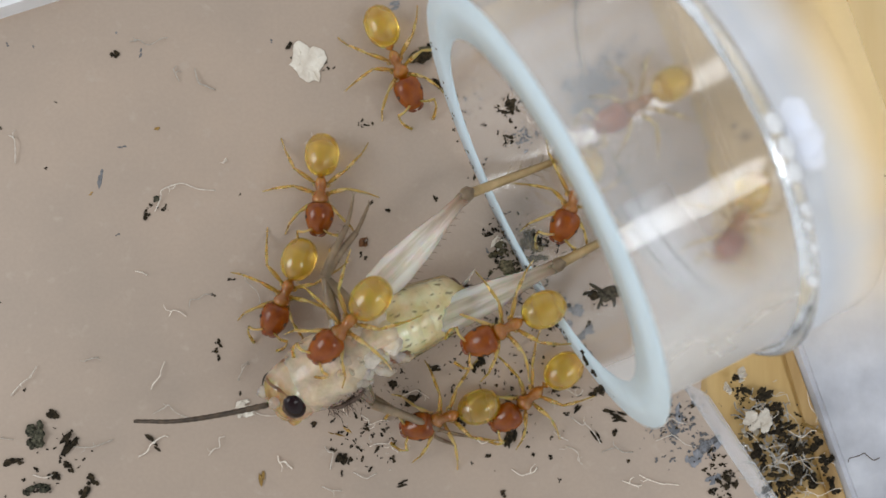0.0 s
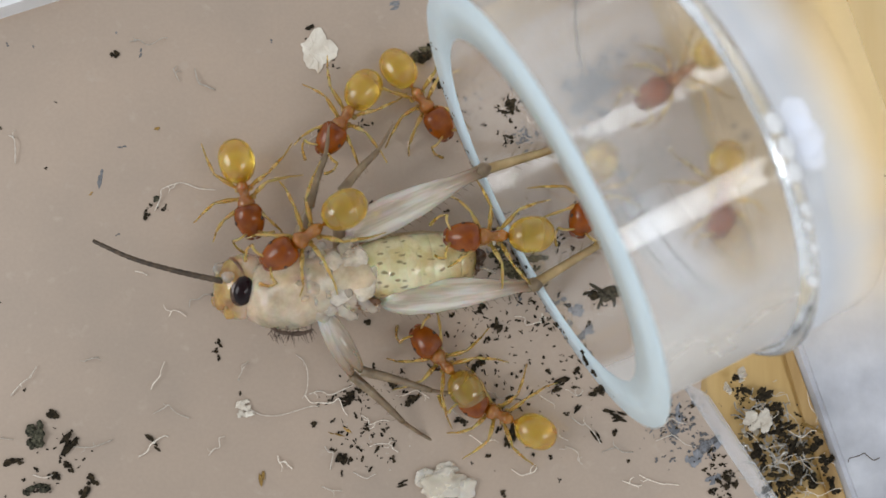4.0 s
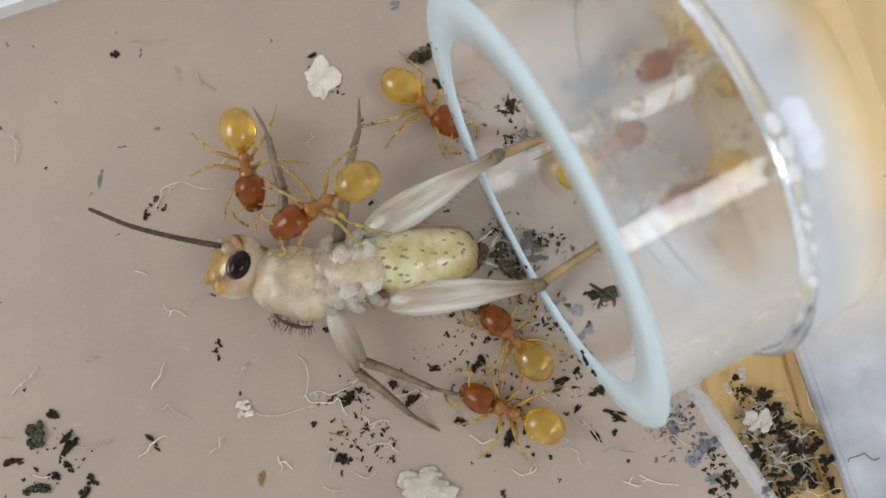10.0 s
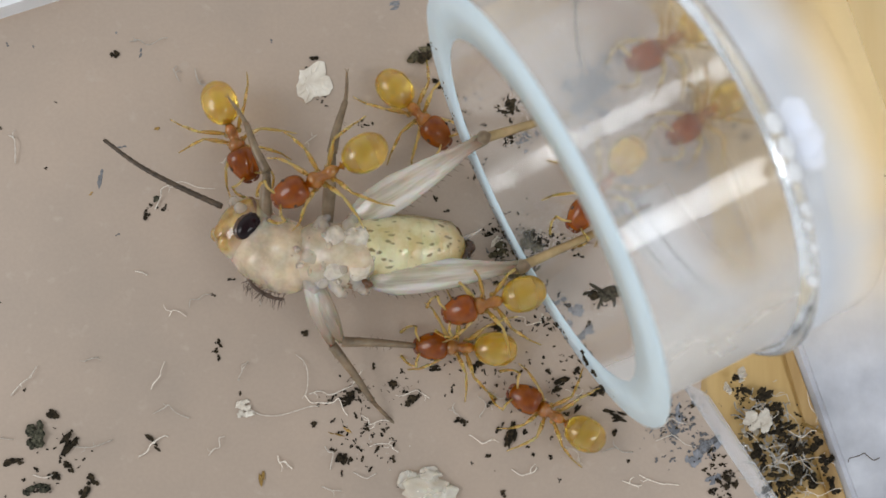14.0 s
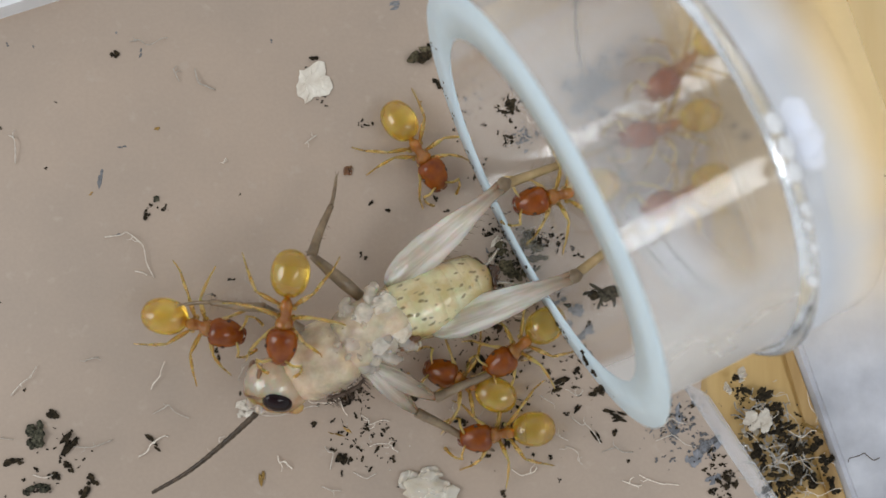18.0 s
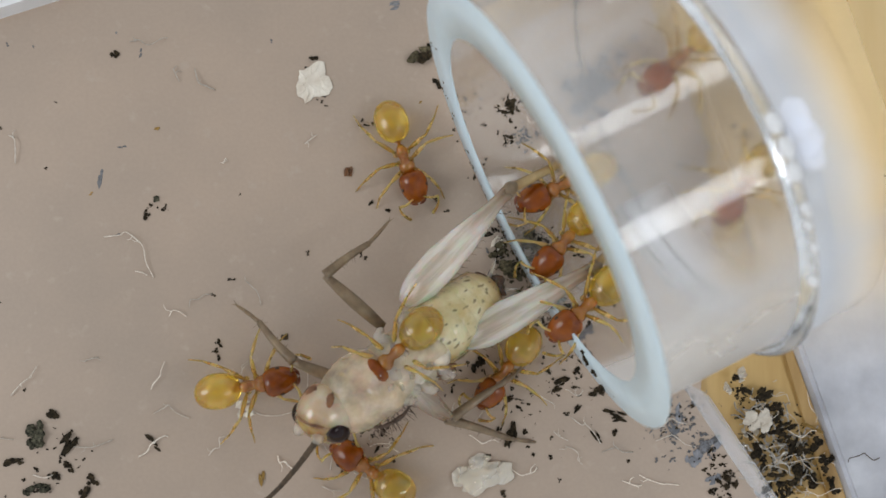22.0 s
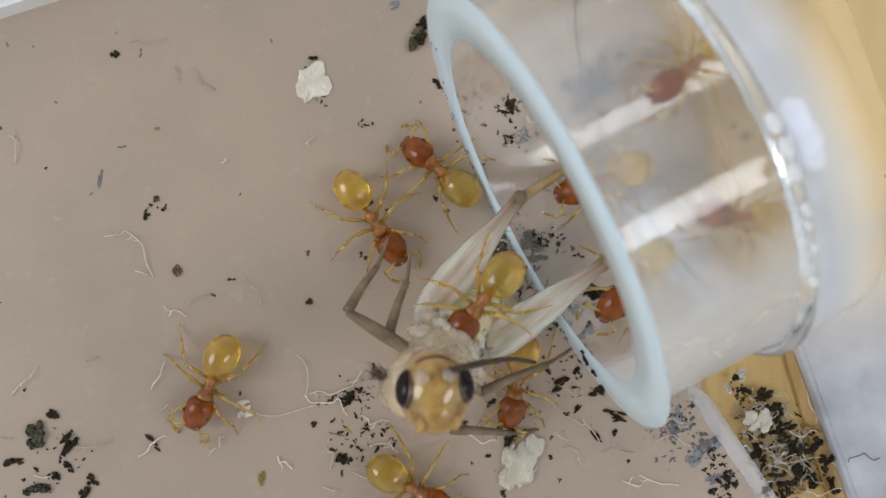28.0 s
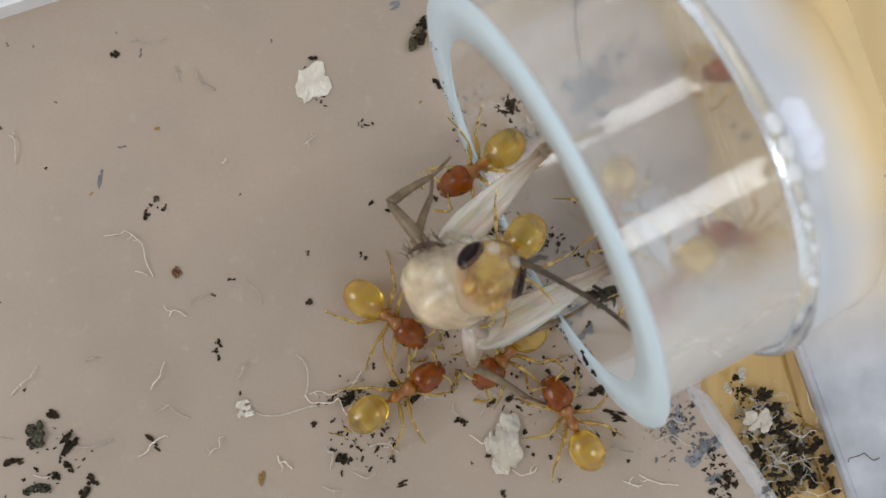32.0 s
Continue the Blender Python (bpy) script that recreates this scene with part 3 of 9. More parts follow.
    # grey dust that clings to the lower wall
    bm = bmesh.new()
    for cu, cv, su, sv, count, size in ((4.9, 3.1, 0.5, 0.5, 95, 0.13), (5.9, 3.7, 0.5, 0.3, 25, 0.10), (4.9, -0.4, 0.16, 0.2, 12, 0.09), (5.3, -1.5, 0.3, 0.3, 10, 0.06), (9.52, -0.47, 0.05, 0.2, 5, 0.08), (9.68, -1.05, 0.12, 0.12, 6, 0.07), (7.3, -1.2, 0.5, 0.2, 14, 0.06)):
        for _ in range(count):
            u, v = rng.gauss(cu, su), rng.gauss(cv, sv)
            k = size * rng.uniform(0.4, 1.3)
            blob(bm, inside(u, v, 6.02), (k * rng.uniform(0.6, 1.6), k, k * 0.4), 0.8, 1, u * 9)
    part("dust", bm, BLUEGREY, tube, "blue-grey dust inside the tube", smooth=False)
    return tube


build_tube()


# ---- ants ----
def build_ant():
    ant = empty("ant")
    tagged(ant, "amber yellow ant with a red-brown head", "ant", group="yellow ants")
    # middle body: a wide front lobe, a pinch and a rounded rear lobe
    prof = [(-0.60, 0.04), (-0.55, 0.12), (-0.45, 0.19), (-0.3, 0.235), (-0.16, 0.225), (-0.06, 0.19), (0.0, 0.185), (0.07, 0.23), (0.17, 0.31), (0.30, 0.345), (0.42, 0.30), (0.52, 0.19), (0.6, 0.08)]
    bm = lathe(bmesh.new(), prof, 18, 0.92, 1.05, (0, 0, 0.74), 0.05)
    meso = part("mesosoma", bm, THORAX, ant)
    part("pronotum", blob(bmesh.new(), (0.3, 0, 0.84), (0.24, 0.29, 0.26), 0.04, 3, 1.0), THORAX, meso)
    part("propodeum", blob(bmesh.new(), (-0.32, 0, 0.84), (0.22, 0.2, 0.2), 0.05, 3, 2.0), THORAX, meso)
    bm = lathe(bmesh.new(), [(-0.84, 0.05), (-0.79, 0.07), (-0.75, 0.15), (-0.72, 0.165), (-0.69, 0.13), (-0.64, 0.06), (-0.5, 0.055)], 12, 1.0, 1.45, (0, 0, 0.68))
    part("petiole", bm, THORAX, ant, "narrow orange waist")
    # hind body of overlapping shells, its own origin at its centre
    full = egg(1.62, 1.29, 2.15, 24)
    bm = lathe(bmesh.new(), full, 26, 1.0, 0.86)
    gaster = part("gaster", bm, GASTER, ant, "glossy translucent yellow hind body", at(-1.5, 0, 0.8))
    # head
    head_prof = [(-0.58, 0.14), (-0.56, 0.30), (-0.48, 0.42), (-0.34, 0.50), (-0.14, 0.53), (0.08, 0.51), (0.28, 0.45), (0.46, 0.36), (0.58, 0.26), (0.63, 0.1)]
    bm = lathe(bmesh.new(), head_prof, 22, 1.0, 0.78, (0, 0, 0), 0.02)
    head = part("head", bm, ANTHEAD, ant, "glossy red-brown head", at(1.1, 0, 0.78, 0, 14, 0))
    bm = lathe(bmesh.new(), egg(0.26, 0.46, 2.2, 8, 0.5), 12, 1.0, 0.6, (0, 0, 0.07))
    part("clypeus", bm, THORAX, head)
    for s in (1, -1):
        bm = blob(bmesh.new(), (0.0, s * 0.46, 0.19), (0.08, 0.05, 0.07), 0.0, 2)
        part("eye", bm, ANTEYE, head)
        pts = curve_points([(0.44, s * 0.2, -0.02), (0.56, s * 0.23, -0.04), (0.66, s * 0.15, -0.05), (0.7, s * 0.02, -0.05)], 4)
        bm = sweep(bmesh.new(), pts, [0.125 - 0.0085 * i for i in range(len(pts))], 8)
        part("mandible", bm, MANDIBLE, head, "dark toothed mandible")
        pts = curve_points([(0.42, s * 0.2, 0.22), (0.55, s * 0.5, 0.26), (0.58, s * 0.74, 0.1)], 4)
        bm = sweep(bmesh.new(), pts, [0.04 + 0.002 * i for i in range(len(pts))], 7)
        pts = curve_points([(0.58, s * 0.74, 0.1), (0.85, s * 0.72, -0.1), (1.1, s * 0.58, -0.35), (1.25, s * 0.45, -0.5)], 4)
        sweep(bm, pts, [0.032 + 0.003 * i for i in range(len(pts))], 7)
        part("antenna", bm, ANTLEG, head)
    # legs
    for hip, knee, ankle, foot in (((0.36, 0.2, 0.55), (0.85, 0.75, 1.0), (1.25, 1.15, 0.28), (1.6, 1.3, 0.03)),
                                   ((0.05, 0.22, 0.52), (-0.1, 1.0, 1.08), (-0.05, 1.75, 0.3), (0.05, 2.15, 0.03)),
                                   ((-0.3, 0.2, 0.52), (-0.75, 0.95, 1.1), (-1.5, 1.4, 0.3), (-2.0, 1.62, 0.03))):
        for s in (1, -1):
            m3 = [Vector((p[0] - hip[0], s * (p[1] - hip[1]), p[2] - hip[2])) for p in (hip, knee, ankle, foot)]
            bm = bmesh.new()
            blob(bm, (0.02, s * 0.02, -0.02), (0.12, 0.12, 0.15), 0.05, 2)
            mid = (m3[0] * 0.45 + m3[1] * 0.55) + Vector((0, 0, 0.06))
            sweep(bm, curve_points([m3[0], mid, m3[1]], 4), [0.048, 0.06, 0.078, 0.086, 0.084, 0.076, 0.064, 0.05, 0.042], 8)
            leg = part("leg", bm, ANTLEG, ant, "", at(hip[0], s * hip[1], hip[2]))
            mid = (m3[1] + m3[2]) * 0.5 + Vector((0, 0, 0.05))
            bm = sweep(bmesh.new(), curve_points([m3[1], mid, m3[2]], 4), [0.042, 0.049, 0.056, 0.06, 0.06, 0.056, 0.05, 0.044, 0.038], 8)
            part("tibia", bm, ANTLEG, leg)
            bm = sweep(bmesh.new(), curve_points([m3[2], (m3[2] + m3[3]) * 0.5 + Vector((0, 0, -0.05)), m3[3]], 3), [0.034, 0.033, 0.031, 0.029, 0.028, 0.025, 0.02], 6)
            part("tarsus", bm, ANTLEG, leg)
    return ant


first_ant = build_ant()


# ---- the cricket ----
def hairs(bm, base, spread, count, length, rng, r=0.012):
    for _ in range(count):
        p = Vector(base) + Vector([rng.uniform(-s, s) for s in spread])
        d = Vector((rng.uniform(-0.6, 0.3), rng.choice((-1, 1)) * rng.uniform(0.5, 1), rng.uniform(-0.5, 0.8))).normalized() * length * rng.uniform(0.6, 1.2)
        sweep(bm, [p, p + d], [r, r * 0.3], 4)
    return bm


def build_cricket():
    rng = random.Random(3)
    body = {}
    cricket = empty("cricket")
    tagged(cricket, "pale cream cricket with a black eye, dragged by ants", "cricket")
    # freckled hind body, x from the tail forwards
    full = [(0.0, 0.33), (0.12, 0.58), (0.45, 0.82), (1.0, 0.99), (1.8, 1.09), (2.6, 1.12), (3.4, 1.06), (4.0, 0.94), (4.5, 0.7), (4.65, 0.35)]
    abdomen = part("abdomen", lathe(bmesh.new(), full, 28, 1.0, 0.9, (0, 0, 0), 0.05), ABDOMEN, cricket, "pale yellow freckled abdomen")
    for k in range(8):
        x0 = 0.2 + 0.5 * k
        def r_at(x):
            return np.interp(x, [p[0] for p in full], [p[1] for p in full])
        seg = [(x0 + 0.01, r_at(x0) + 0.004), (x0 + 0.06, r_at(x0 + 0.06) + 0.02), (x0 + 0.28, r_at(x0 + 0.28) + 0.026), (x0 + 0.45, r_at(x0 + 0.45) + 0.012), (x0 + 0.54, r_at(x0 + 0.54) - 0.01)]
        part("segment", lathe(bmesh.new(), seg, 28, 1.0, 0.9, (0, 0, 0), 0.05, False), ABDOMEN, abdomen)
    rim = [(x, r * 1.13) for x, r in full]
    part("side_membrane", lathe(bmesh.new(), rim, 40, 1.0, 0.5, (0, 0, -0.1), 0.16), MEMBRANE, abdomen, "clear yellowish skin along the flanks")
    bm = blob(bmesh.new(), (0.12, 0, 0.08), (0.36, 0.5, 0.44), 0.9, 4, 2.0)
    hairs(bm, (-0.1, 0, 0.2), (0.15, 0.4, 0.2), 14, 0.3, rng)
    part("tail_tip", bm, TAILTIP, abdomen, "dark brown tail tip")
    for s in (1, -1):
        bm = sweep(bmesh.new(), curve_points([(0.1, s * 0.3, 0.2), (-0.3, s * 0.5, 0.3), (-0.65, s * 0.7, 0.2)], 4), [0.1 - 0.01 * i for i in range(9)], 8)
        part("cercus", bm, SHEER, abdomen, "tapering straw-coloured tail feeler")
    body["abdomen"] = abdomen
    # white lumpy middle body, x from the rear forwards
    def soft(length, radius, flat, seed, lumps):
        """A soft folded body round x: a bean with broad swellings and creases."""
        bm = lathe(bmesh.new(), egg(length, radius * 2, 2.6, 40), 64, 1.0, flat)
        for v in bm.verts:
            p = v.co.copy()
            d = 0.18 * noise.noise(p * 0.7 + Vector((seed, 0, 0))) + 0.05 * abs(noise.noise(p * 1.6 + Vector((0, seed, 0)))) - 0.035 * max(0.0, 0.22 - abs(noise.noise(p * 1.5 + Vector((seed, seed, 3.0))))) / 0.22 + 0.03 * abs(noise.noise(p * 3.4 + Vector((0, 0, seed)))) + 0.012 * noise.noise(p * 9.0)
            for x, y, r, h in lumps:
                q = math.hypot(p.x - x, p.y - y) / r
                if q < 1 and p.z > 0:
                    d += h * (1 - q * q) ** 2
            v.co += p.normalized() * d
        return bm

    thorax = part("thorax", soft(3.3, 1.15, 0.8, 1.0, [(-0.9, 0.15, 0.75, 0.22), (-0.15, 0.05, 0.7, 0.22), (0.5, -0.7, 0.8, 0.2), (0.5, 0.6, 0.75, 0.16)]), CREAM, cricket, "lumpy white middle body")
    for k, (x, s, reach, thick) in enumerate([(-0.95, 1, 0.8, 0.24), (-0.15, 1, 0.9, 0.2), (0.7, 1, 0.75, 0.22), (-0.7, -1, 0.8, 0.25), (0.35, -1, 0.85, 0.2)]):
        pts = curve_points([(x + 0.1, s * 0.55, 0.42), (x + 0.12, s * 0.85, 0.42), (x - 0.05, s * (0.35 + reach), 0.2), (x - 0.3, s * (0.5 + reach), 0.0)], 5)
        n = len(pts)
        bm = sweep(bmesh.new(), pts, [thick * (0.45 + 0.6 * math.sin(math.pi * (i + 1) / (n + 1))) * (1 + 0.12 * math.sin(i * 1.7 + k)) for i in range(n)], 16)
        part("hip", bm, SHEER, thorax, "half clear leg base")

    def fold(centre, size, turn, ribs, seed):
        """A plump pad with ribs that fan out from its root, like a crumpled wing bud."""
        bm = bmesh.new()
        for v in bmesh.ops.create_icosphere(bm, subdivisions=4, radius=1)["verts"]:
            a = math.atan2(v.co.y, v.co.x + 1.15)
            k = 1 + 0.035 * math.sin(a * ribs + seed) * (0.4 + 0.6 * (v.co.x + 1) / 2) + 0.22 * noise.noise(v.co * 1.4 + Vector((seed, 0, seed))) + 0.06 * noise.noise(v.co * 4.0 + Vector((0, seed, 0)))
            x, y = v.co.x * size[0] * k, v.co.y * size[1] * k * (0.75 + 0.25 * v.co.x)
            c, w = math.cos(turn), math.sin(turn)
            v.co = Vector((centre[0] + x * c - y * w, centre[1] + x * w + y * c, centre[2] + v.co.z * size[2] * k))
        return bm

    for k, (x, y, z, sx, sy, sz, turn) in enumerate([
            (-0.85, 0.38, 0.62, 0.62, 0.52, 0.28, 2.3), (-0.80, -0.40, 0.60, 0.60, 0.52, 0.28, -2.4), (-0.10, 0.30, 0.72, 0.56, 0.48, 0.24, 1.8),
            (-0.12, -0.42, 0.68, 0.56, 0.46, 0.25, -1.9), (0.50, 0.10, 0.70, 0.52, 0.56, 0.22, 0.4), (-1.30, 0.05, 0.46, 0.40, 0.46, 0.24, 3.1),
            (0.30, 0.72, 0.46, 0.42, 0.36, 0.22, 1.3), (0.25, -0.78, 0.42, 0.42, 0.36, 0.22, -1.3), (0.95, -0.30, 0.56, 0.40, 0.36, 0.20, -0.4)]):
        part("white_fold", fold((x, y, z), (sx, sy, sz), turn, 11 + k % 4, k * 2.3), WHITE if k < 4 else SHEER, thorax, "wrinkled white fold" if k < 4 else "half clear fold")
    for k in range(16):
        a, x = rng.uniform(0.5, 2.6), rng.uniform(-1.3, 1.2)
        p = Vector((x, math.cos(a) * 1.08, math.sin(a) * 0.92))
        part("bead", blob(bmesh.new(), p, [rng.uniform(0.09, 0.19) for _ in range(3)], 0.5, 2, k * 1.9), SHEER, thorax, "small moist bead of flesh")
    bm = blob(bmesh.new(), (-0.95, 1.0, 0.3), (0.42, 0.16, 0.2), 0.7, 3, 9.0)
    hairs(bm, (-0.9, 1.1, 0.35), (0.35, 0.08, 0.1), 16, 0.34, rng)
    part("spiny_plate", bm, TAILBROWN, thorax, "red-brown spiny plate at the leg base")
    bm = bmesh.new()
    for _ in range(14):
        a, x = rng.uniform(0.2, 2.9), rng.uniform(-1.3, 1.3)
        p = Vector((x, math.cos(a) * 1.2, math.sin(a) * 0.98))
        blob(bm, p, [rng.uniform(0.015, 0.04) for _ in range(3)], 0.5, 1, x)
    part("flecks", bm, TAILBROWN, thorax, "brown flecks")
    body["thorax"] = thorax
    pronotum = part("pronotum", soft(3.0, 1.25, 0.84, 7.0, [(0.2, 0.7, 0.7, 0.16), (-0.5, -0.4, 0.7, 0.18), (-0.6, 0.7, 0.5, 0.2)]), CREAM, cricket, "soft cream collar behind the head")
    for v in pronotum.data.vertices:
        v.co.x += 0.3 * MM
    part("core", blob(bmesh.new(), (-0.4, -0.05, 0.05), (0.62, 0.6, 0.45), 0.6, 4, 12.0), WHITE, pronotum, "whitish flesh within the clear collar")
    bm = bmesh.new()
    sweep(bm, curve_points([(0.85, 1.0, 0.25), (0.35, 1.35, 0.3), (-0.35, 1.42, 0.2), (-0.75, 1.3, 0.1)], 5), [0.03, 0.04, 0.05, 0.07, 0.05, 0.06, 0.08, 0.06, 0.07, 0.09, 0.07, 0.06, 0.06, 0.05, 0.04, 0.03], 8)
    part("dark_rim", bm, DARKBRISTLE, pronotum, "dark bristly rim")
    part("bristles", hairs(bmesh.new(), (0.0, 1.35, 0.25), (0.8, 0.12, 0.15), 60, 0.42, rng, 0.016), DARKBRISTLE, pronotum)
    body["pronotum"] = pronotum
    # head, x towards the face, y towards one eye
    prof = [(-0.86, 0.45), (-0.80, 0.68), (-0.66, 0.92), (-0.42, 1.12), (-0.15, 1.21), (0.1, 1.22), (0.32, 1.17), (0.52, 1.07), (0.70, 0.92), (0.84, 0.72), (0.93, 0.48), (0.97, 0.2)]
    head = part("head", lathe(bmesh.new(), prof, 40, 0.81, 0.97, (0, 0, 0), 0.06), CHEAD, cricket, "amber and brown glossy head")
    for s in (1, -1):
        bm = bmesh.new()
        made = bmesh.ops.create_uvsphere(bm, u_segments=24, v_segments=16, radius=1)["verts"]
        turn = Vector((0.45, s * 0.86, 0.22)).to_track_quat("Z", "X").to_matrix()
        for v in made:
            v.co = turn @ Vector((v.co.x * 0.51, v.co.y * 0.36, v.co.z * 0.27)) + Vector((0.40, s * 0.75, 0.20)) * 1.03
        part("eye", bm, CEYE, head, "glossy black oval eye")
        bm = bmesh.new()
        made = bmesh.ops.create_uvsphere(bm, u_segments=24, v_segments=12, radius=1)["verts"]
        for v in made:
            v.co = turn @ Vector((v.co.x * 0.545, v.co.y * 0.385, v.co.z * 0.17)) + Vector((0.46, s * 0.74, 0.20)) * 1.0
        part("eye_ring", bm, TAILTIP, head, "dark brown ring round the eye")
        bm = blob(bmesh.new(), (0.84, s * 0.36, 0.54), (0.24, 0.21, 0.21), 0.12, 3, s)
        part("antenna_base", bm, SHEER, head, "pale round antenna socket")
        bm = blob(bmesh.new(), (0.60, s * 0.54, -0.24), (0.16, 0.11, 0.2), 0.4, 3, s * 2.0)
        part("cheek", bm, TAILBROWN, head, "brown cheek patch under the eye")
        bm = blob(bmesh.new(), (0.55, s * 0.45, -0.66), (0.3, 0.2, 0.34), 0.15, 2, s * 4.0)
        part("jaw", bm, CHEAD, head, "amber jaw")
    for s in (1, -1):
        bm = blob(bmesh.new(), (-0.34, s * 0.36, 0.99), (0.26, 0.16, 0.06), 0.4, 3, s * 6.0)
        part("crown_mark", bm, TAILBROWN, head, "brown mark on the crown")
    part("lip_plate", blob(bmesh.new(), (0.74, 0, -0.45), (0.24, 0.40, 0.4), 0.1, 3), CHEAD, head)
    bm = sweep(bmesh.new(), curve_points([(0.42, 0.66, 0.70), (0.50, 0.36, 0.92), (0.54, 0.0, 1.0), (0.50, -0.36, 0.92), (0.42, -0.66, 0.70)], 5), [0.03 + 0.05 * math.sin(math.pi * i / 20) for i in range(21)], 8)
    part("brow_band", bm, TAILBROWN, head, "dark brown band over the brow")
    body["head"] = head
    # one long jointed antenna
    pts = curve_points([(0, 0, 0), (1.6, 0.1, 0.05), (3.2, 0.1, 0.1), (4.7, -0.1, 0.1)], 12)
    bm = sweep(bmesh.new(), pts, [(0.115 - 0.0012 * i) * (1 if i % 2 else 0.82) for i in range(len(pts))], 8)
    body["antenna"] = part("antenna", bm, ANTENNA, cricket, "long dark jointed antenna")
    # jumping legs, thigh from the knee towards the hip
    for side in ("upper", "lower"):
        prof = [(-0.1, 0.2), (0.0, 0.27), (0.2, 0.25), (0.5, 0.22), (1.2, 0.33), (2.2, 0.5), (3.4, 0.64), (4.4, 0.62), (5.1, 0.42), (5.4, 0.2)]
        bm = lathe(bmesh.new(), [(float(x), float(np.interp(x, [p[0] for p in prof], [p[1] for p in prof]))) for x in np.linspace(-0.1, 5.4, 23)], 56, 1.0, 0.8, (0, 0, 0), 0.06)
        # fine ridges along the thigh
        for v in bm.verts:
            ridge = 1 + 0.03 * math.cos(9 * math.atan2(v.co.z, v.co.y) + 0.5 * math.sin(v.co.x)) * min(1.0, max(0.0, v.co.x - 0.8))
            v.co.y, v.co.z = v.co.y * ridge, v.co.z * ridge
        fem = part("hind_femur", bm, FEMUR, cricket, "pearly swollen jumping thigh")
        part("knee", blob(bmesh.new(), (-0.02, 0, 0), (0.32, 0.27, 0.27), 0.3, 2, 5.0), LEGTAN, fem)
        bm = bmesh.new()
        for k in range(16):
            x = 0.6 + 0.28 * k
            r = np.interp(x, [p[0] for p in prof], [p[1] for p in prof])
            sweep(bm, [(x, r * 0.98, 0.05), (x - 0.12, r + 0.16, 0.12)], [0.012, 0.004], 4)
        part("bristles", bm, DARKBRISTLE, fem)
        body[side + "_femur"] = fem
        pts = curve_points([(0, 0, 0), (1.6, 0.0, 0.06), (3.4, 0, 0.0), (4.9, 0, -0.05)], 5)
        tib = part("hind_tibia", sweep(bmesh.new(), pts, [0.19 - 0.005 * i for i in range(len(pts))], 10), TIBIA, cricket, "straw-coloured spiny shin")
        bm = bmesh.new()
        for k in range(7):
            for s in (1, -1):
                sweep(bm, [(1.2 + 0.5 * k, s * 0.12, 0.08), (1.5 + 0.5 * k, s * 0.4, 0.16)], [0.03, 0.006], 5)
        part("spines", bm, LEGTAN, tib)
        bm = sweep(bmesh.new(), curve_points([(4.85, 0, -0.05), (5.4, 0.1, -0.1), (6.2, 0.05, -0.2)], 4), [0.09] * 9, 7)
        part("foot", bm, LEGTAN, tib)
        body[side + "_tibia"] = tib
    # walking legs: thigh from the knee to the hip, shin from the knee to the foot
    for leg in ("front", "middle", "near", "far"):
        pale = leg in ("near", "far")
        pts = curve_points([(0, 0, 0), (1.3, 0, 0.08), (2.7, 0, 0)], 6)
        fem = part("femur", sweep(bmesh.new(), pts, [0.13 + (0.22 if pale else 0.1) * math.sin(math.pi * min(1.0, i / 14)) for i in range(len(pts))], 12), FEMUR if pale else LEGTAN, cricket, "slender walking thigh")
        body[leg + "_femur"] = fem
        bm = sweep(bmesh.new(), curve_points([(0, 0, 0), (0.9, 0.04, 0.05), (1.9, 0, 0)], 6), [0.19 - 0.007 * i for i in range(13)], 9)
        tib = part("tibia", bm, LEGTAN, cricket, "grey-brown hairy shin")
        hair = part("bristles", hairs(bmesh.new(), (1.0, 0, 0), (0.9, 0.04, 0.04), 26, 0.25, rng, 0.01), DARKBRISTLE, tib)
        bm = sweep(bmesh.new(), curve_points([(1.88, 0, 0), (2.4, 0.08, -0.05), (3.0, 0.22, -0.12)], 4), [0.075, 0.08, 0.07, 0.07, 0.075, 0.065, 0.06, 0.055, 0.04], 7)
        sweep(bm, [(2.98, 0.2, -0.1), (3.15, 0.34, -0.16)], [0.025, 0.006], 5)
        sweep(bm, [(2.98, 0.2, -0.1), (3.2, 0.2, -0.16)], [0.025, 0.006], 5)
        foot = part("foot", bm, LEGTAN, tib)
        if pale:
            for piece in (tib, hair, foot):
                for v in piece.data.vertices:
                    v.co.x *= 1.42
        body[leg + "_tibia"] = tib
    return cricket, body


cricket, body = build_cricket()


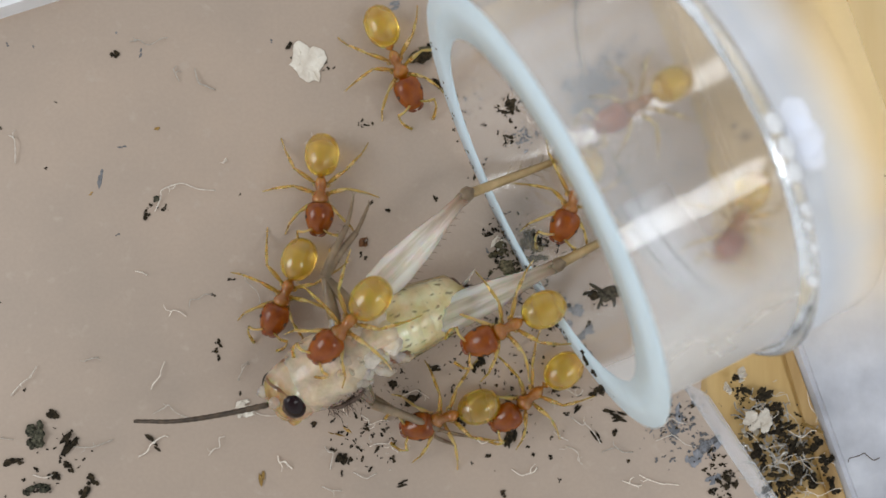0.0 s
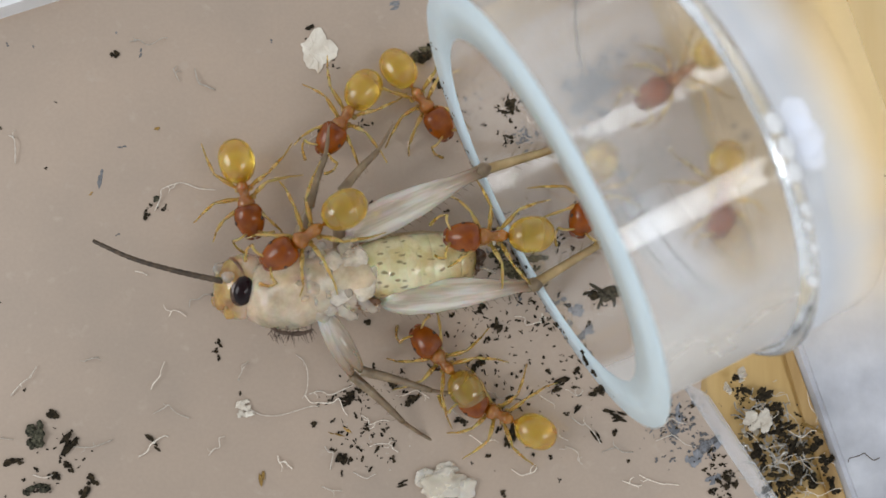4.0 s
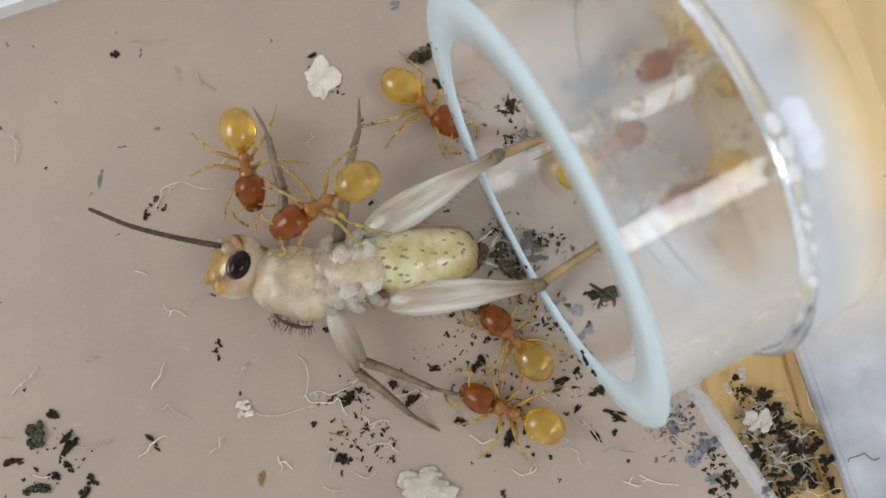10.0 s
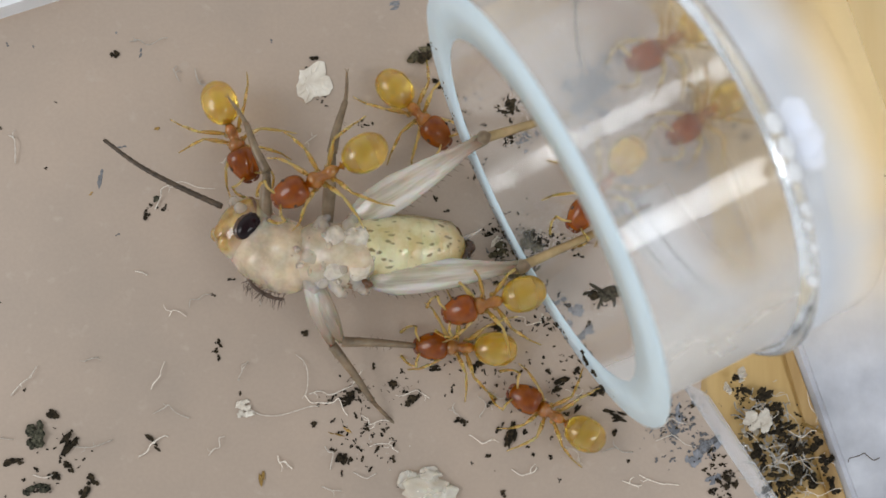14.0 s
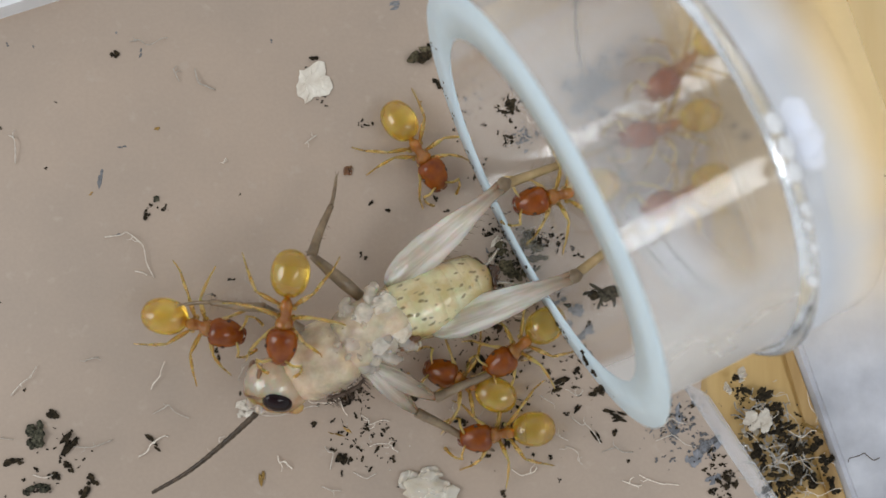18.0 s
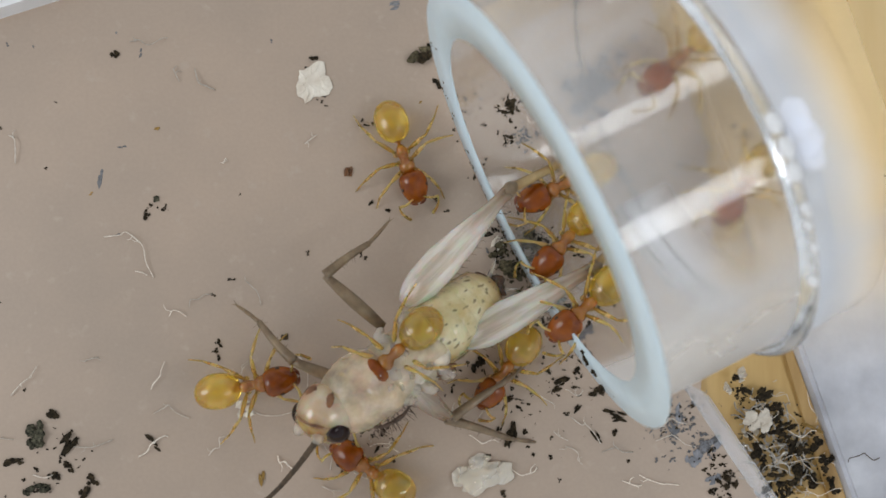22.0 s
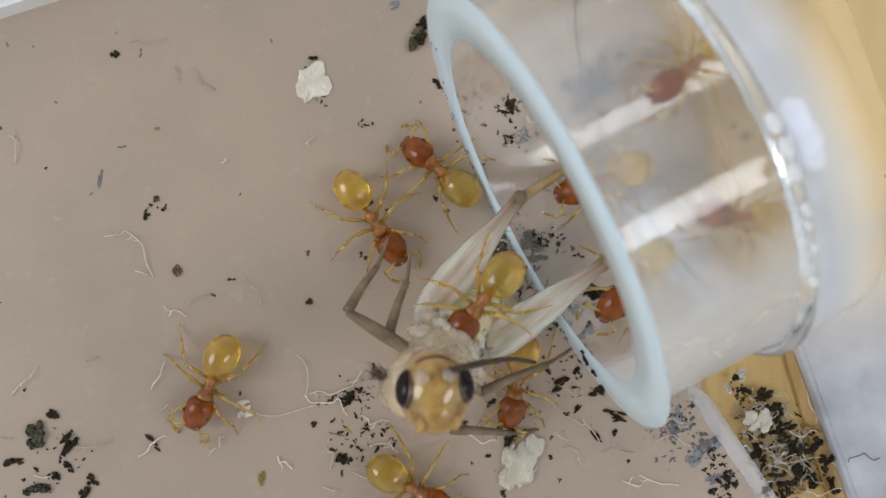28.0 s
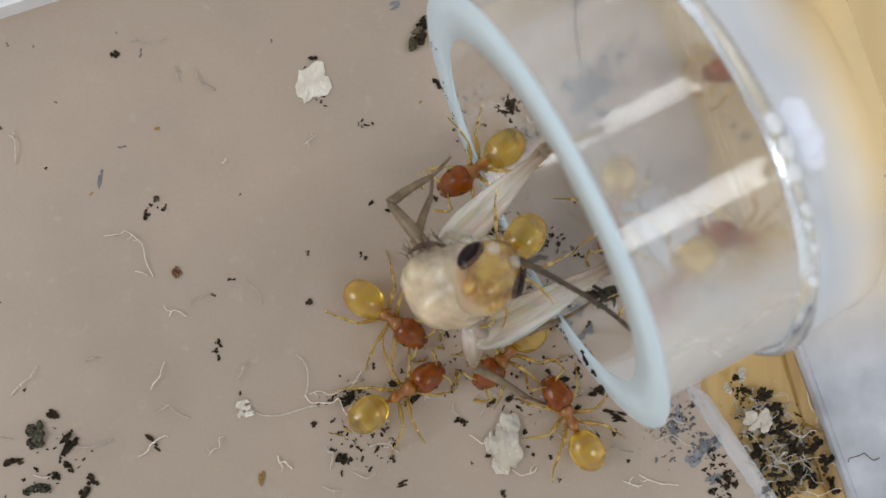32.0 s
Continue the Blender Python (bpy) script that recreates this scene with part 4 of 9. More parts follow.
# ---- soil crumbs, fibres, dust ----
def flake_shape(bm, centre, size, rng, turn=0.0, stretch=1.0, pieces=3, flat=0.5):
    """An angular crumb of a few broken pieces, its lowest point on the ground."""
    for k in range(pieces):
        r = size * rng.uniform(0.26, 0.52)
        d = size * 0.55 * (k > 0)
        a = rng.uniform(0, 6.28)
        px, py = math.cos(a) * d * stretch, math.sin(a) * d
        c = Vector((centre[0] + px * math.cos(turn) - py * math.sin(turn), centre[1] + px * math.sin(turn) + py * math.cos(turn), centre[2] + r * flat * 0.8))
        made = bmesh.ops.create_icosphere(bm, subdivisions=2 if size > 0.2 else 1, radius=1)["verts"]
        lean = Vector((rng.uniform(0, 9), k, 0))
        for v in made:
            k2 = 0.88 + rng.uniform(-0.3, 0.24) + 0.45 * noise.noise(v.co * 1.9 + lean)
            x, y = v.co.x * r * stretch * k2, v.co.y * r * k2 / math.sqrt(stretch)
            v.co = Vector((c.x + x * math.cos(turn) - y * math.sin(turn), c.y + x * math.sin(turn) + y * math.cos(turn), max(centre[2] + 0.004, c.z + v.co.z * r * flat * k2)))
    return bm


def crumbs(rows, material, label, category, group, name="soil_crumb", flat=0.5, pieces=3):
    """Single crumbs: place in the plan, size, turn in degrees and how long they are,
    and the height of what they lie on."""
    rng = random.Random(len(rows) * 7 + int(rows[0][0] * 10))
    for x, y, size, turn, stretch, *up in rows:
        bm = flake_shape(bmesh.new(), (0, 0, 0), size, rng, radians(turn), stretch, pieces, flat)
        ob = link(name, bm, material, False)
        ob.matrix_basis = at(x, y, up[0] if up else 0.0)
        tagged(ob, label, category, group)


def strewn(name, label, spots, material, seed):
    """Uncounted small bits: spots of centre, spread, number, size and ground height."""
    rng = random.Random(seed)
    verts, faces = [], []
    bm = bmesh.new()
    for x, y, sx, sy, turn, count, size, z in spots:
        for _ in range(count):
            a, b = rng.gauss(0, sx), rng.gauss(0, sy)
            t = radians(turn)
            if rng.random() < 0.12:
                p0 = Vector((x + a * math.cos(t) - b * math.sin(t), y + a * math.sin(t) + b * math.cos(t), z + 0.03))
                w = rng.uniform(0, 6.28)
                d = Vector((math.cos(w), math.sin(w), 0)) * size * rng.uniform(0.8, 1.8)
                e = Vector((-d.y, d.x, rng.uniform(0.0, 0.08))) * rng.uniform(-0.6, 0.6)
                sweep(bm, [p0, p0 + d * 0.6 + e * 0.6, p0 + d * 1.1 + e * 1.6], [size * 0.16, size * 0.14, size * 0.06], 5)
                continue
            flake_shape(bm, (x + a * math.cos(t) - b * math.sin(t), y + a * math.sin(t) + b * math.cos(t), z), size * rng.uniform(0.5, 1.6), rng, rng.uniform(0, 6.28), rng.uniform(1, 1.7), rng.choice((1, 2, 3)), 0.6)
    ob = link(name, bm, material, False)
    return tagged(ob, label, "debris", kind="stuff")


def fibre(points, r=0.03, name="fibre", material=None, label="thin curled white fibre on the floor", up=0.0):
    x0, y0 = points[0]
    n = len(points)
    rng = random.Random(int(x0 * 100 + y0 * 37))
    points = [points[0]] + [(x * 0.55 + u * 0.45 + rng.uniform(-0.15, 0.15), y * 0.55 + v * 0.45 + rng.uniform(-0.15, 0.15)) if k else (x, y)
              for (x, y), (u, v) in zip(points[1:], points) for k in (1, 0)]
    n = len(points)
    r = r * 0.85
    pts = curve_points([(x - x0, y - y0, 0.05 + 0.1 * math.sin(math.pi * i / (n - 1))) for i, (x, y) in enumerate(points)], 6)
    bm = sweep(bmesh.new(), pts, [r * (0.75 + 0.4 * noise.noise(Vector((i * 0.6, x0, y0)))) for i in range(len(pts))], 6)
    # frayed ends split off the thread
    for _ in range(rng.choice((0, 1, 1, 2))):
        p = pts[rng.randrange(2, len(pts) - 2)]
        w, reach = rng.uniform(0, 6.28), rng.uniform(0.15, 0.4)
        d = Vector((math.cos(w), math.sin(w), 0)) * reach
        sweep(bm, [p, p + d * 0.5 + Vector((-d.y, d.x, 0)) * 0.2, p + d], [r * 0.7, r * 0.6, r * 0.3], 5)
    ob = link(name, bm, material or FIBRE)
    ob.matrix_basis = at(x0, y0, up)
    return tagged(ob, label, "fibre", "white fibres")


def pale_lump():
    """A crumpled, half clear shed skin."""
    bm = bmesh.new()
    for x, y, sx, sy, sz, seed in ((0, 0, 0.8, 0.55, 0.3, 1.3), (0.75, -0.25, 0.5, 0.4, 0.26, 4.0), (-0.6, 0.3, 0.4, 0.32, 0.2, 7.0), (0.2, 0.5, 0.35, 0.25, 0.16, 9.0)):
        blob(bm, (x, y, sz * 0.9), (sx, sy, sz), 0.5, 4, seed)
    for v in bm.verts:
        v.co.z = max(0.01, v.co.z * 0.6 + 0.05 * noise.noise(v.co * 3.0))
        v.co.x += 0.08 * noise.noise(v.co * 4.0 + Vector((5, 0, 0)))
    return tagged(link("husk", bm, LUMP), "crumpled milky shed skin on the floor", "husk")


def white_flake():
    rng = random.Random(4)
    n = 38
    bm = bmesh.new()
    ring = []
    for i in range(n):
        c, d = math.cos(6.2832 * i / n), math.sin(6.2832 * i / n)
        k = 1 + 0.45 * noise.noise(Vector((c * 1.3, d * 1.3, 4.0))) + 0.22 * noise.noise(Vector((c * 4, d * 4, 9.0))) + rng.uniform(-0.05, 0.05)
        ring.append(bm.verts.new((c * 0.6 * k, d * 0.74 * k, 0.05)))
    inner = [bm.verts.new((v.co.x * 0.55, v.co.y * 0.55, 0.09 + rng.uniform(-0.03, 0.03))) for v in ring]
    low = [bm.verts.new((v.co.x, v.co.y, 0.01)) for v in ring]
    for i in range(n):
        j = (i + 1) % n
        bm.faces.new((ring[i], ring[j], inner[j], inner[i]))
        bm.faces.new((low[i], low[j], ring[j], ring[i]))
    bm.faces.new(inner)
    bm.faces.new(low)
    ob = empty("paper_flake")
    tagged(ob, "ragged off-white papery flake with black specks", "flake")
    part("flake", bm, PALEFLAKE, ob, smooth=False)
    for x, y, s in ((-0.02, 0.95, 0.22), (0.2, 0.7, 0.12), (0.35, -0.72, 0.13), (0.55, -0.85, 0.1), (0.15, -0.6, 0.09), (-0.25, 0.62, 0.07), (0.42, -0.5, 0.08), (0.3, 0.2, 0.05)):
        part("speck", flake_shape(bmesh.new(), (x, y, 0.0), s, rng, 0, 1.2, 2), CRUMB, ob, "black speck", smooth=False)
    return ob


husk = pale_lump()
paper_flake = white_flake()
crumbs([(-12.20, 7.13, 0.24, 115, 1.2), (-14.18, -5.98, 0.26, 155, 1.2), (-13.67, -7.10, 0.32, 50, 1.8), (-15.43, -7.68, 0.28, 20, 1.8), (-10.57, -7.16, 0.24, -40, 2.2), (-13.55, -7.92, 0.26, 110, 1.2), (-14.14, -8.31, 0.24, 140, 1.2), (-12.75, -8.48, 0.28, 111, 1.2), (-13.04, -8.94, 0.28, 75, 1.2), (-11.03, 1.24, 0.21, 66, 1.2), (-10.38, 1.41, 0.13, 86, 1.2), (-14.65, 2.92, 0.09, 14, 1.2), (-0.20, 6.38, 0.24, 106, 1.2), (-3.10, 4.85, 0.11, 85, 1.2), (-2.93, 4.70, 0.11, 162, 1.2), (-8.35, -3.52, 0.15, -60, 1.5), (-8.47, -3.81, 0.13, 40, 1.4), (-8.29, -4.06, 0.13, 125, 1.2)],
       CRUMB, "small black soil crumb on the taupe floor", "soil crumb", "soil crumbs", "soil_crumb", 0.5, 4)
crumbs([(-8.54, -1.73, 0.11, 72, 1.2), (-7.89, -1.16, 0.15, 35, 1.2), (-7.53, -5.38, 0.11, 26, 1.2), (-4.83, -6.60, 0.19, 27, 1.2)],
       CRUMB, "small black soil crumb on the taupe floor", "soil crumb", "soil crumbs", "soil_crumb", 0.5, 4)
crumbs([(-16.24, 4.40, 0.09, 152, 1.2), (-16.12, -2.00, 0.06, 175, 1.2), (-15.19, -5.15, 0.09, 45, 1.2), (-3.08, -0.24, 0.13, 76, 1.2), (-2.95, -0.33, 0.11, 130, 1.2), (-2.75, 1.73, 0.13, 92, 1.2), (-2.15, 1.47, 0.17, 144, 1.2), (-0.30, 1.92, 0.13, 146, 1.2), (0.13, 1.42, 0.13, 175, 1.2), (-2.64, -4.41, 0.13, 84, 1.2), (-3.48, -5.58, 0.30, 20, 1.6), (-1.88, -5.22, 0.26, 90, 1.2), (-1.54, -4.63, 0.13, 118, 1.2), (-0.39, -4.57, 0.21, 10, 1.8), (-1.15, -5.77, 0.28, 46, 1.2), (1.33, -4.44, 0.19, 60, 1.6), (-3.68, -7.71, 0.30, 28, 1.2), (-4.10, -7.49, 0.17, 38, 1.2)],
       CRUMB, "black soil crumb beside the cricket", "soil crumb", "soil crumbs", "soil_crumb", 0.5, 4)
crumbs([(-3.51, -7.92, 0.17, 114, 1.2), (-1.89, -7.87, 0.15, 101, 1.2), (-1.61, -8.79, 0.19, 10, 2), (2.27, -9.27, 0.17, 35, 1.2), (4.35, -5.26, 0.21, 20, 1.6), (5.13, -4.65, 0.21, 108, 1.2), (5.57, -4.13, 0.26, 176, 1.2), (5.12, -6.02, 0.19, 50, 2.0), (6.00, -5.43, 0.19, 0, 1.8), (6.77, -6.47, 0.19, 10, 2.0), (2.93, -6.04, 0.17, 146, 1.2), (2.39, -7.16, 0.26, 60, 1.5), (0.81, -6.52, 0.19, 72, 1.2), (1.09, -8.09, 0.09, 25, 1.2), (1.42, -2.24, 0.21, 25, 1.2), (0.13, -3.19, 0.19, 100, 1.2), (1.64, -3.42, 0.19, 80, 1.2), (0.34, -2.55, 0.15, 80, 1.2)],
       CRUMB, "black soil crumb beside the cricket", "soil crumb", "soil crumbs", "soil_crumb", 0.5, 4)
crumbs([(4.74, -6.34, 0.17, 0, 1.8), (4.12, -7.19, 0.11, 150, 1.2), (3.40, -7.81, 0.11, 9, 1.2), (4.44, -8.79, 0.11, 120, 1.2), (-7.61, 2.01, 0.06, 50, 1.2), (-5.09, -0.16, 0.11, 119, 1.2), (-3.19, -5.29, 0.17, 28, 1.2), (-3.69, -5.76, 0.19, 10, 1.5), (3.39, -0.29, 0.19, 25, 1.2), (3.22, 0.25, 0.17, 74, 1.2), (2.56, -0.62, 0.24, 60, 1.6), (2.08, -1.27, 0.19, 100, 1.2), (2.41, 0.57, 0.17, 130, 1.2), (4.81, -3.44, 0.19, 15, 1.2), (4.07, -4.72, 0.17, 144, 1.2), (-0.83, -5.52, 0.17, 115, 1.2), (-2.89, -6.76, 0.13, 156, 1.2), (-3.27, -6.23, 0.13, 135, 1.2)],
       CRUMB, "black soil crumb beside the cricket", "soil crumb", "soil crumbs", "soil_crumb", 0.5, 4)
crumbs([(-2.63, -6.97, 0.11, 90, 1.2), (-2.46, -7.50, 0.13, 41, 1.2), (-3.05, -7.85, 0.13, 76, 1.2), (-2.73, -8.23, 0.11, 55, 1.2), (-2.11, -6.77, 0.11, 55, 1.2), (0.60, -6.49, 0.17, 179, 1.2), (1.81, -5.81, 0.19, 30, 1.5), (2.61, -5.35, 0.15, 125, 1.2), (3.19, -6.96, 0.17, 179, 1.2), (1.67, -7.78, 0.15, 169, 1.2), (6.54, -7.01, 0.17, 70, 1.6), (4.12, -7.89, 0.13, 69, 1.2), (7.09, -8.09, 0.11, 135, 1.2), (0.34, -5.32, 0.13, 110, 1.2)],
       CRUMB, "black soil crumb beside the cricket", "soil crumb", "soil crumbs", "soil_crumb", 0.5, 4)
crumbs([(4.85, -0.26, 0.14, 36, 1.2, 1.21), (5.05, -0.33, 0.10, 115, 1.2, 1.27), (2.25, 5.00, 0.28, 59, 1.2, 2.33), (2.56, 5.16, 0.20, 40, 2, 2.34), (1.96, 4.76, 0.16, 170, 1.2, 2.27), (1.26, 4.32, 0.12, 171, 1.2, 2.20), (0.72, 5.39, 0.15, 178, 1.2), (3.82, -2.67, 0.17, 135, 1.2), (4.52, -2.74, 0.21, 8, 1.2), (2.37, 3.88, 0.12, 65, 1.2, 1.61), (2.14, 4.05, 0.12, 145, 1.2, 1.76), (1.85, 4.13, 0.10, 39, 1.2, 1.88), (4.90, 1.74, 0.08, 100, 1.2, 0.89), (4.25, -2.07, 0.20, 160, 1.2, 1.87)],
       CRUMB, "dark crumb of soil in the mouth of the tube", "soil crumb", "soil crumbs", "soil_crumb", 0.5, 4)
crumbs([(4.94, -2.74, 0.16, 26, 1.2, 2.59)],
       CRUMB, "dark crumb of soil in the mouth of the tube", "soil crumb", "soil crumbs", "soil_crumb", 0.5, 4)
crumbs([(-14.62, -6.74, 0.52, 108, 1.2), (-14.81, -6.94, 0.34, 68, 1.2), (-14.62, -8.61, 0.39, 10, 1.2), (-15.01, -8.72, 0.21, 68, 1.2), (-10.69, 1.87, 0.17, 95, 1.2)],
       GREYCRUMB, "greyish green clump of soil", "soil clump", "soil clumps", "soil_clump", 0.6, 5)
crumbs([(12.16, -6.81, 0.64, 40, 1.3), (3.82, -2.61, 0.17, 126, 1.2), (-7.28, -5.90, 0.43, 10, 1.3), (-7.46, -6.07, 0.24, 146, 1.2), (2.08, 0.24, 0.26, 70, 1.6)],
       PALEFLAKE, "small whitish flake among the crumbs", "flake", "pale flakes", "pale_flake", 0.5, 4)
crumbs([(-12.64, 2.80, 0.30, 80, 2), (-11.29, 7.37, 0.19, 70, 1.8), (-16.10, 7.53, 0.15, 135, 1.2), (-15.14, 7.38, 0.11, 135, 1.2), (-14.30, 5.36, 0.09, 166, 1.2), (-11.84, 3.76, 0.13, 0, 2), (-11.99, 0.51, 0.15, 15, 1.2), (-1.83, 9.25, 0.32, 20, 1.8), (-12.20, 7.98, 0.11, 2, 1.2), (-6.51, 7.87, 0.13, 156, 1.2), (8.55, -6.39, 0.30, 170, 1.2), (10.11, -7.61, 0.56, 40, 1.6), (8.88, -6.76, 0.21, 146, 1.2), (9.44, -6.95, 0.17, 165, 1.2), (8.33, -6.60, 0.19, 130, 1.2), (4.75, 4.75, 0.19, 115, 1.2)],
       BLUEGREY, "blurred blue-grey dust fleck under the floor sheet", "dust fleck", "dust flecks", "dust_fleck", 0.08, 2)
crumbs([(2.25, -0.1, 0.5, 30, 1.3), (2.55, -0.55, 0.42, 80, 1.2), (2.85, -1.0, 0.46, 120, 1.4), (3.45, 0.2, 0.44, 10, 1.5), (3.2, 0.55, 0.4, 60, 1.2), (2.95, -0.3, 0.38, 150, 1.3), (3.7, -0.35, 0.32, 20, 1.3)],
       OLIVE, "olive brown crumbly clump of soil", "soil clump", "soil clumps", "soil_clump", 0.5, 4)
crumbs([(4.4, -2.1, 0.42, 30, 1.3), (5.1, -2.5, 0.36, 70, 1.2), (5.5, -3.3, 0.34, 20, 1.5), (4.8, -3.0, 0.26, 120, 1.2)],
       BLUEGREY, "blue-grey flake of dust in front of the lip", "dust fleck", "dust flecks", "dust_fleck", 0.2, 4)
crumbs([(-3.89, -6.95, 0.17, -15, 3.2), (-3.64, -6.75, 0.13, -45, 3.0)],
       STRAW, "tiny orange straw bit among crumbs", "straw bit", "straw bits", "straw_bit", 0.5, 2)
crumbs([(11.80, -5.45, 0.26, 136, 1.2), (12.41, -5.68, 0.34, 30, 1.8), (12.97, -6.01, 0.30, 35, 1.2), (11.39, -4.90, 0.21, 115, 1.2), (12.05, -6.44, 0.28, 60, 2), (12.85, -6.67, 0.30, 90, 1.2), (12.50, -7.10, 0.26, 45, 1.2), (13.30, -7.00, 0.32, 20, 2), (12.26, -7.86, 0.39, 80, 1.2), (13.63, -7.67, 0.34, 70, 1.8), (14.32, -7.90, 0.30, 170, 1.2), (13.73, -8.54, 0.34, 85, 1.2), (14.53, -8.99, 0.34, 30, 1.2), (12.81, -8.74, 0.34, 10, 2), (13.38, -9.23, 0.32, 76, 1.2), (11.93, -7.20, 0.21, 65, 1.2), (14.45, -7.24, 0.19, 115, 1.2), (14.99, -8.67, 0.24, 125, 1.2)],
       CRUMB, "black soil crumb on the wooden ledge", "soil crumb", "soil crumbs on the ledge", "soil_crumb", 0.6, 4)
crumbs([(11.11, -9.03, 0.28, 75, 1.2), (10.66, -8.92, 0.19, 100, 1.2), (12.46, -9.39, 0.32, 0, 1.2), (15.32, -9.49, 0.26, 161, 1.2)],
       CRUMB, "black soil crumb on the wooden ledge", "soil crumb", "soil crumbs on the ledge", "soil_crumb", 0.6, 4)
strewn("soil_specks", "scatter of tiny dark soil specks", [(-2.95, -7.07, 0.64, 0.64, 0, 55, 0.082, 0), (-3.48, -5.60, 0.47, 0.17, 0, 26, 0.075, 0), (-2.00, -5.30, 0.60, 0.26, 0, 22, 0.075, 0), (-0.51, -4.25, 0.86, 0.54, 0, 16, 0.065, 0), (2.07, -2.56, 0.97, 0.43, 0, 22, 0.086, 0), (3.81, -5.36, 0.86, 0.54, 0, 20, 0.069, 0), (-13.86, -7.20, 0.60, 0.43, 0, 22, 0.086, 0), (-14.43, -8.51, 0.64, 0.26, 0, 16, 0.086, 0), (3.06, -0.62, 0.64, 0.60, -50, 26, 0.107, 0), (2.19, 0.03, 0.30, 0.64, 0, 20, 0.118, 0), (3.73, 0.31, 0.34, 0.26, 0, 45, 0.097, 0.99), (3.82, -2.57, 0.64, 0.43, 40, 24, 0.107, 0)],
       CRUMB, 11)
strewn("soil_specks", "scatter of tiny dark soil specks", [(2.25, 4.96, 0.26, 0.21, 20, 34, 0.097, 2.33), (5.65, -1.67, 0.34, 0.17, 20, 30, 0.097, 2.08), (2.25, 3.96, 0.30, 0.21, 0, 16, 0.086, 1.71), (5.88, 6.65, 0.86, 0.60, 0, 60, 0.075, 0), (1.85, -4.70, 0.64, 0.30, 0, 22, 0.075, 0), (9.11, -6.51, 0.56, 0.47, 30, 22, 0.097, 0), (10.77, -8.92, 0.30, 0.43, 20, 30, 0.118, 0), (10.22, -7.82, 0.30, 0.43, 30, 14, 0.129, 0), (4.91, -4.30, 0.64, 0.30, 40, 18, 0.075, 0), (2.07, -2.88, 0.86, 0.43, 20, 22, 0.075, 0), (4.68, -6.45, 0.86, 0.64, 0, 14, 0.054, 0), (-3.10, 4.74, 0.17, 0.09, 0, 7, 0.054, 0)],
       CRUMB, 131)
strewn("soil_specks", "scatter of tiny dark soil specks", [(-10.59, 1.50, 0.26, 0.11, 0, 8, 0.065, 0), (0.78, 6.33, 0.43, 0.43, 0, 8, 0.065, 0), (0.61, 4.75, 0.15, 0.30, -25, 9, 0.086, 0), (1.39, 2.95, 0.17, 0.30, -25, 9, 0.086, 0), (2.08, 1.00, 0.17, 0.30, -25, 8, 0.086, 0), (4.37, -2.83, 0.19, 0.34, -35, 12, 0.097, 0), (5.24, -4.04, 0.19, 0.30, -35, 10, 0.097, 0), (6.05, -5.39, 0.21, 0.17, 0, 8, 0.086, 0), (2.51, -3.64, 1.07, 0.64, 0, 26, 0.086, 0), (4.68, -5.37, 1.07, 0.43, 20, 18, 0.086, 0), (0.77, -3.41, 0.64, 0.43, 0, 10, 0.086, 0), (-3.48, -5.49, 0.52, 0.30, 0, 14, 0.097, 0)],
       CRUMB, 251)
strewn("ledge_soil", "dense black and grey soil bits on the wooden ledge", [(13.25, -7.29, 0.90, 0.77, 50, 50, 0.118, -0.34), (13.80, -8.85, 0.97, 0.54, 20, 58, 0.129, -0.34), (12.00, -6.17, 0.39, 0.64, 40, 16, 0.107, -0.34), (10.88, -9.14, 0.32, 0.32, 0, 25, 0.107, 0)],
       CRUMB, 12)
strewn("ledge_dust", "pale grit and fibres among the soil on the ledge", [(13.11, -7.50, 0.97, 0.86, 50, 50, 0.097, -0.3), (13.78, -8.84, 0.97, 0.54, 20, 40, 0.097, -0.3), (3.40, 0.58, 0.43, 0.30, 0, 30, 0.075, 0), (-2.84, -7.07, 0.64, 0.56, 0, 22, 0.043, 0)],
       PALEFLAKE, 13)
strewn("ledge_crumbs", "brown and grey soil bits on the ledge and floor", [(13.25, -7.29, 0.97, 0.82, 50, 40, 0.129, -0.34), (14.03, -8.74, 0.97, 0.60, 20, 50, 0.140, -0.34), (11.89, -5.72, 0.30, 0.34, 0, 8, 0.107, -0.34), (2.52, -0.30, 0.39, 0.64, -20, 60, 0.118, 0), (3.17, -1.27, 0.43, 0.34, -20, 20, 0.107, 0)],
       OLIVE, 15)
strewn("grey_dust", "grey dust smears on the floor", [(5.76, 6.43, 0.73, 0.47, 10, 420, 0.052, 0), (7.02, 8.02, 1.29, 0.26, -25, 40, 0.107, 0), (3.08, 4.40, 0.47, 0.30, 0, 30, 0.107, 0), (8.89, -6.72, 0.69, 0.60, 40, 120, 0.086, 0), (10.11, -7.65, 0.30, 0.26, 40, 60, 0.107, 0), (1.22, 6.12, 0.32, 0.43, 0, 12, 0.107, 0), (2.52, -0.84, 0.54, 0.64, -40, 20, 0.107, 0)],
       BLUEGREY, 14)
fibre([(0.98, -7.03), (1.41, -7.29), (1.89, -7.17)], 0.027)
fibre([(2.60, -8.33), (3.14, -8.51), (3.57, -8.26)], 0.031)
fibre([(4.67, -7.51), (5.15, -7.78), (5.32, -8.21)], 0.024)
fibre([(6.10, -7.75), (6.65, -7.59), (7.31, -7.77)], 0.032)
fibre([(3.70, -5.58), (4.13, -5.84)], 0.029)
fibre([(1.31, -5.55), (1.59, -5.98), (1.42, -6.36)], 0.025)
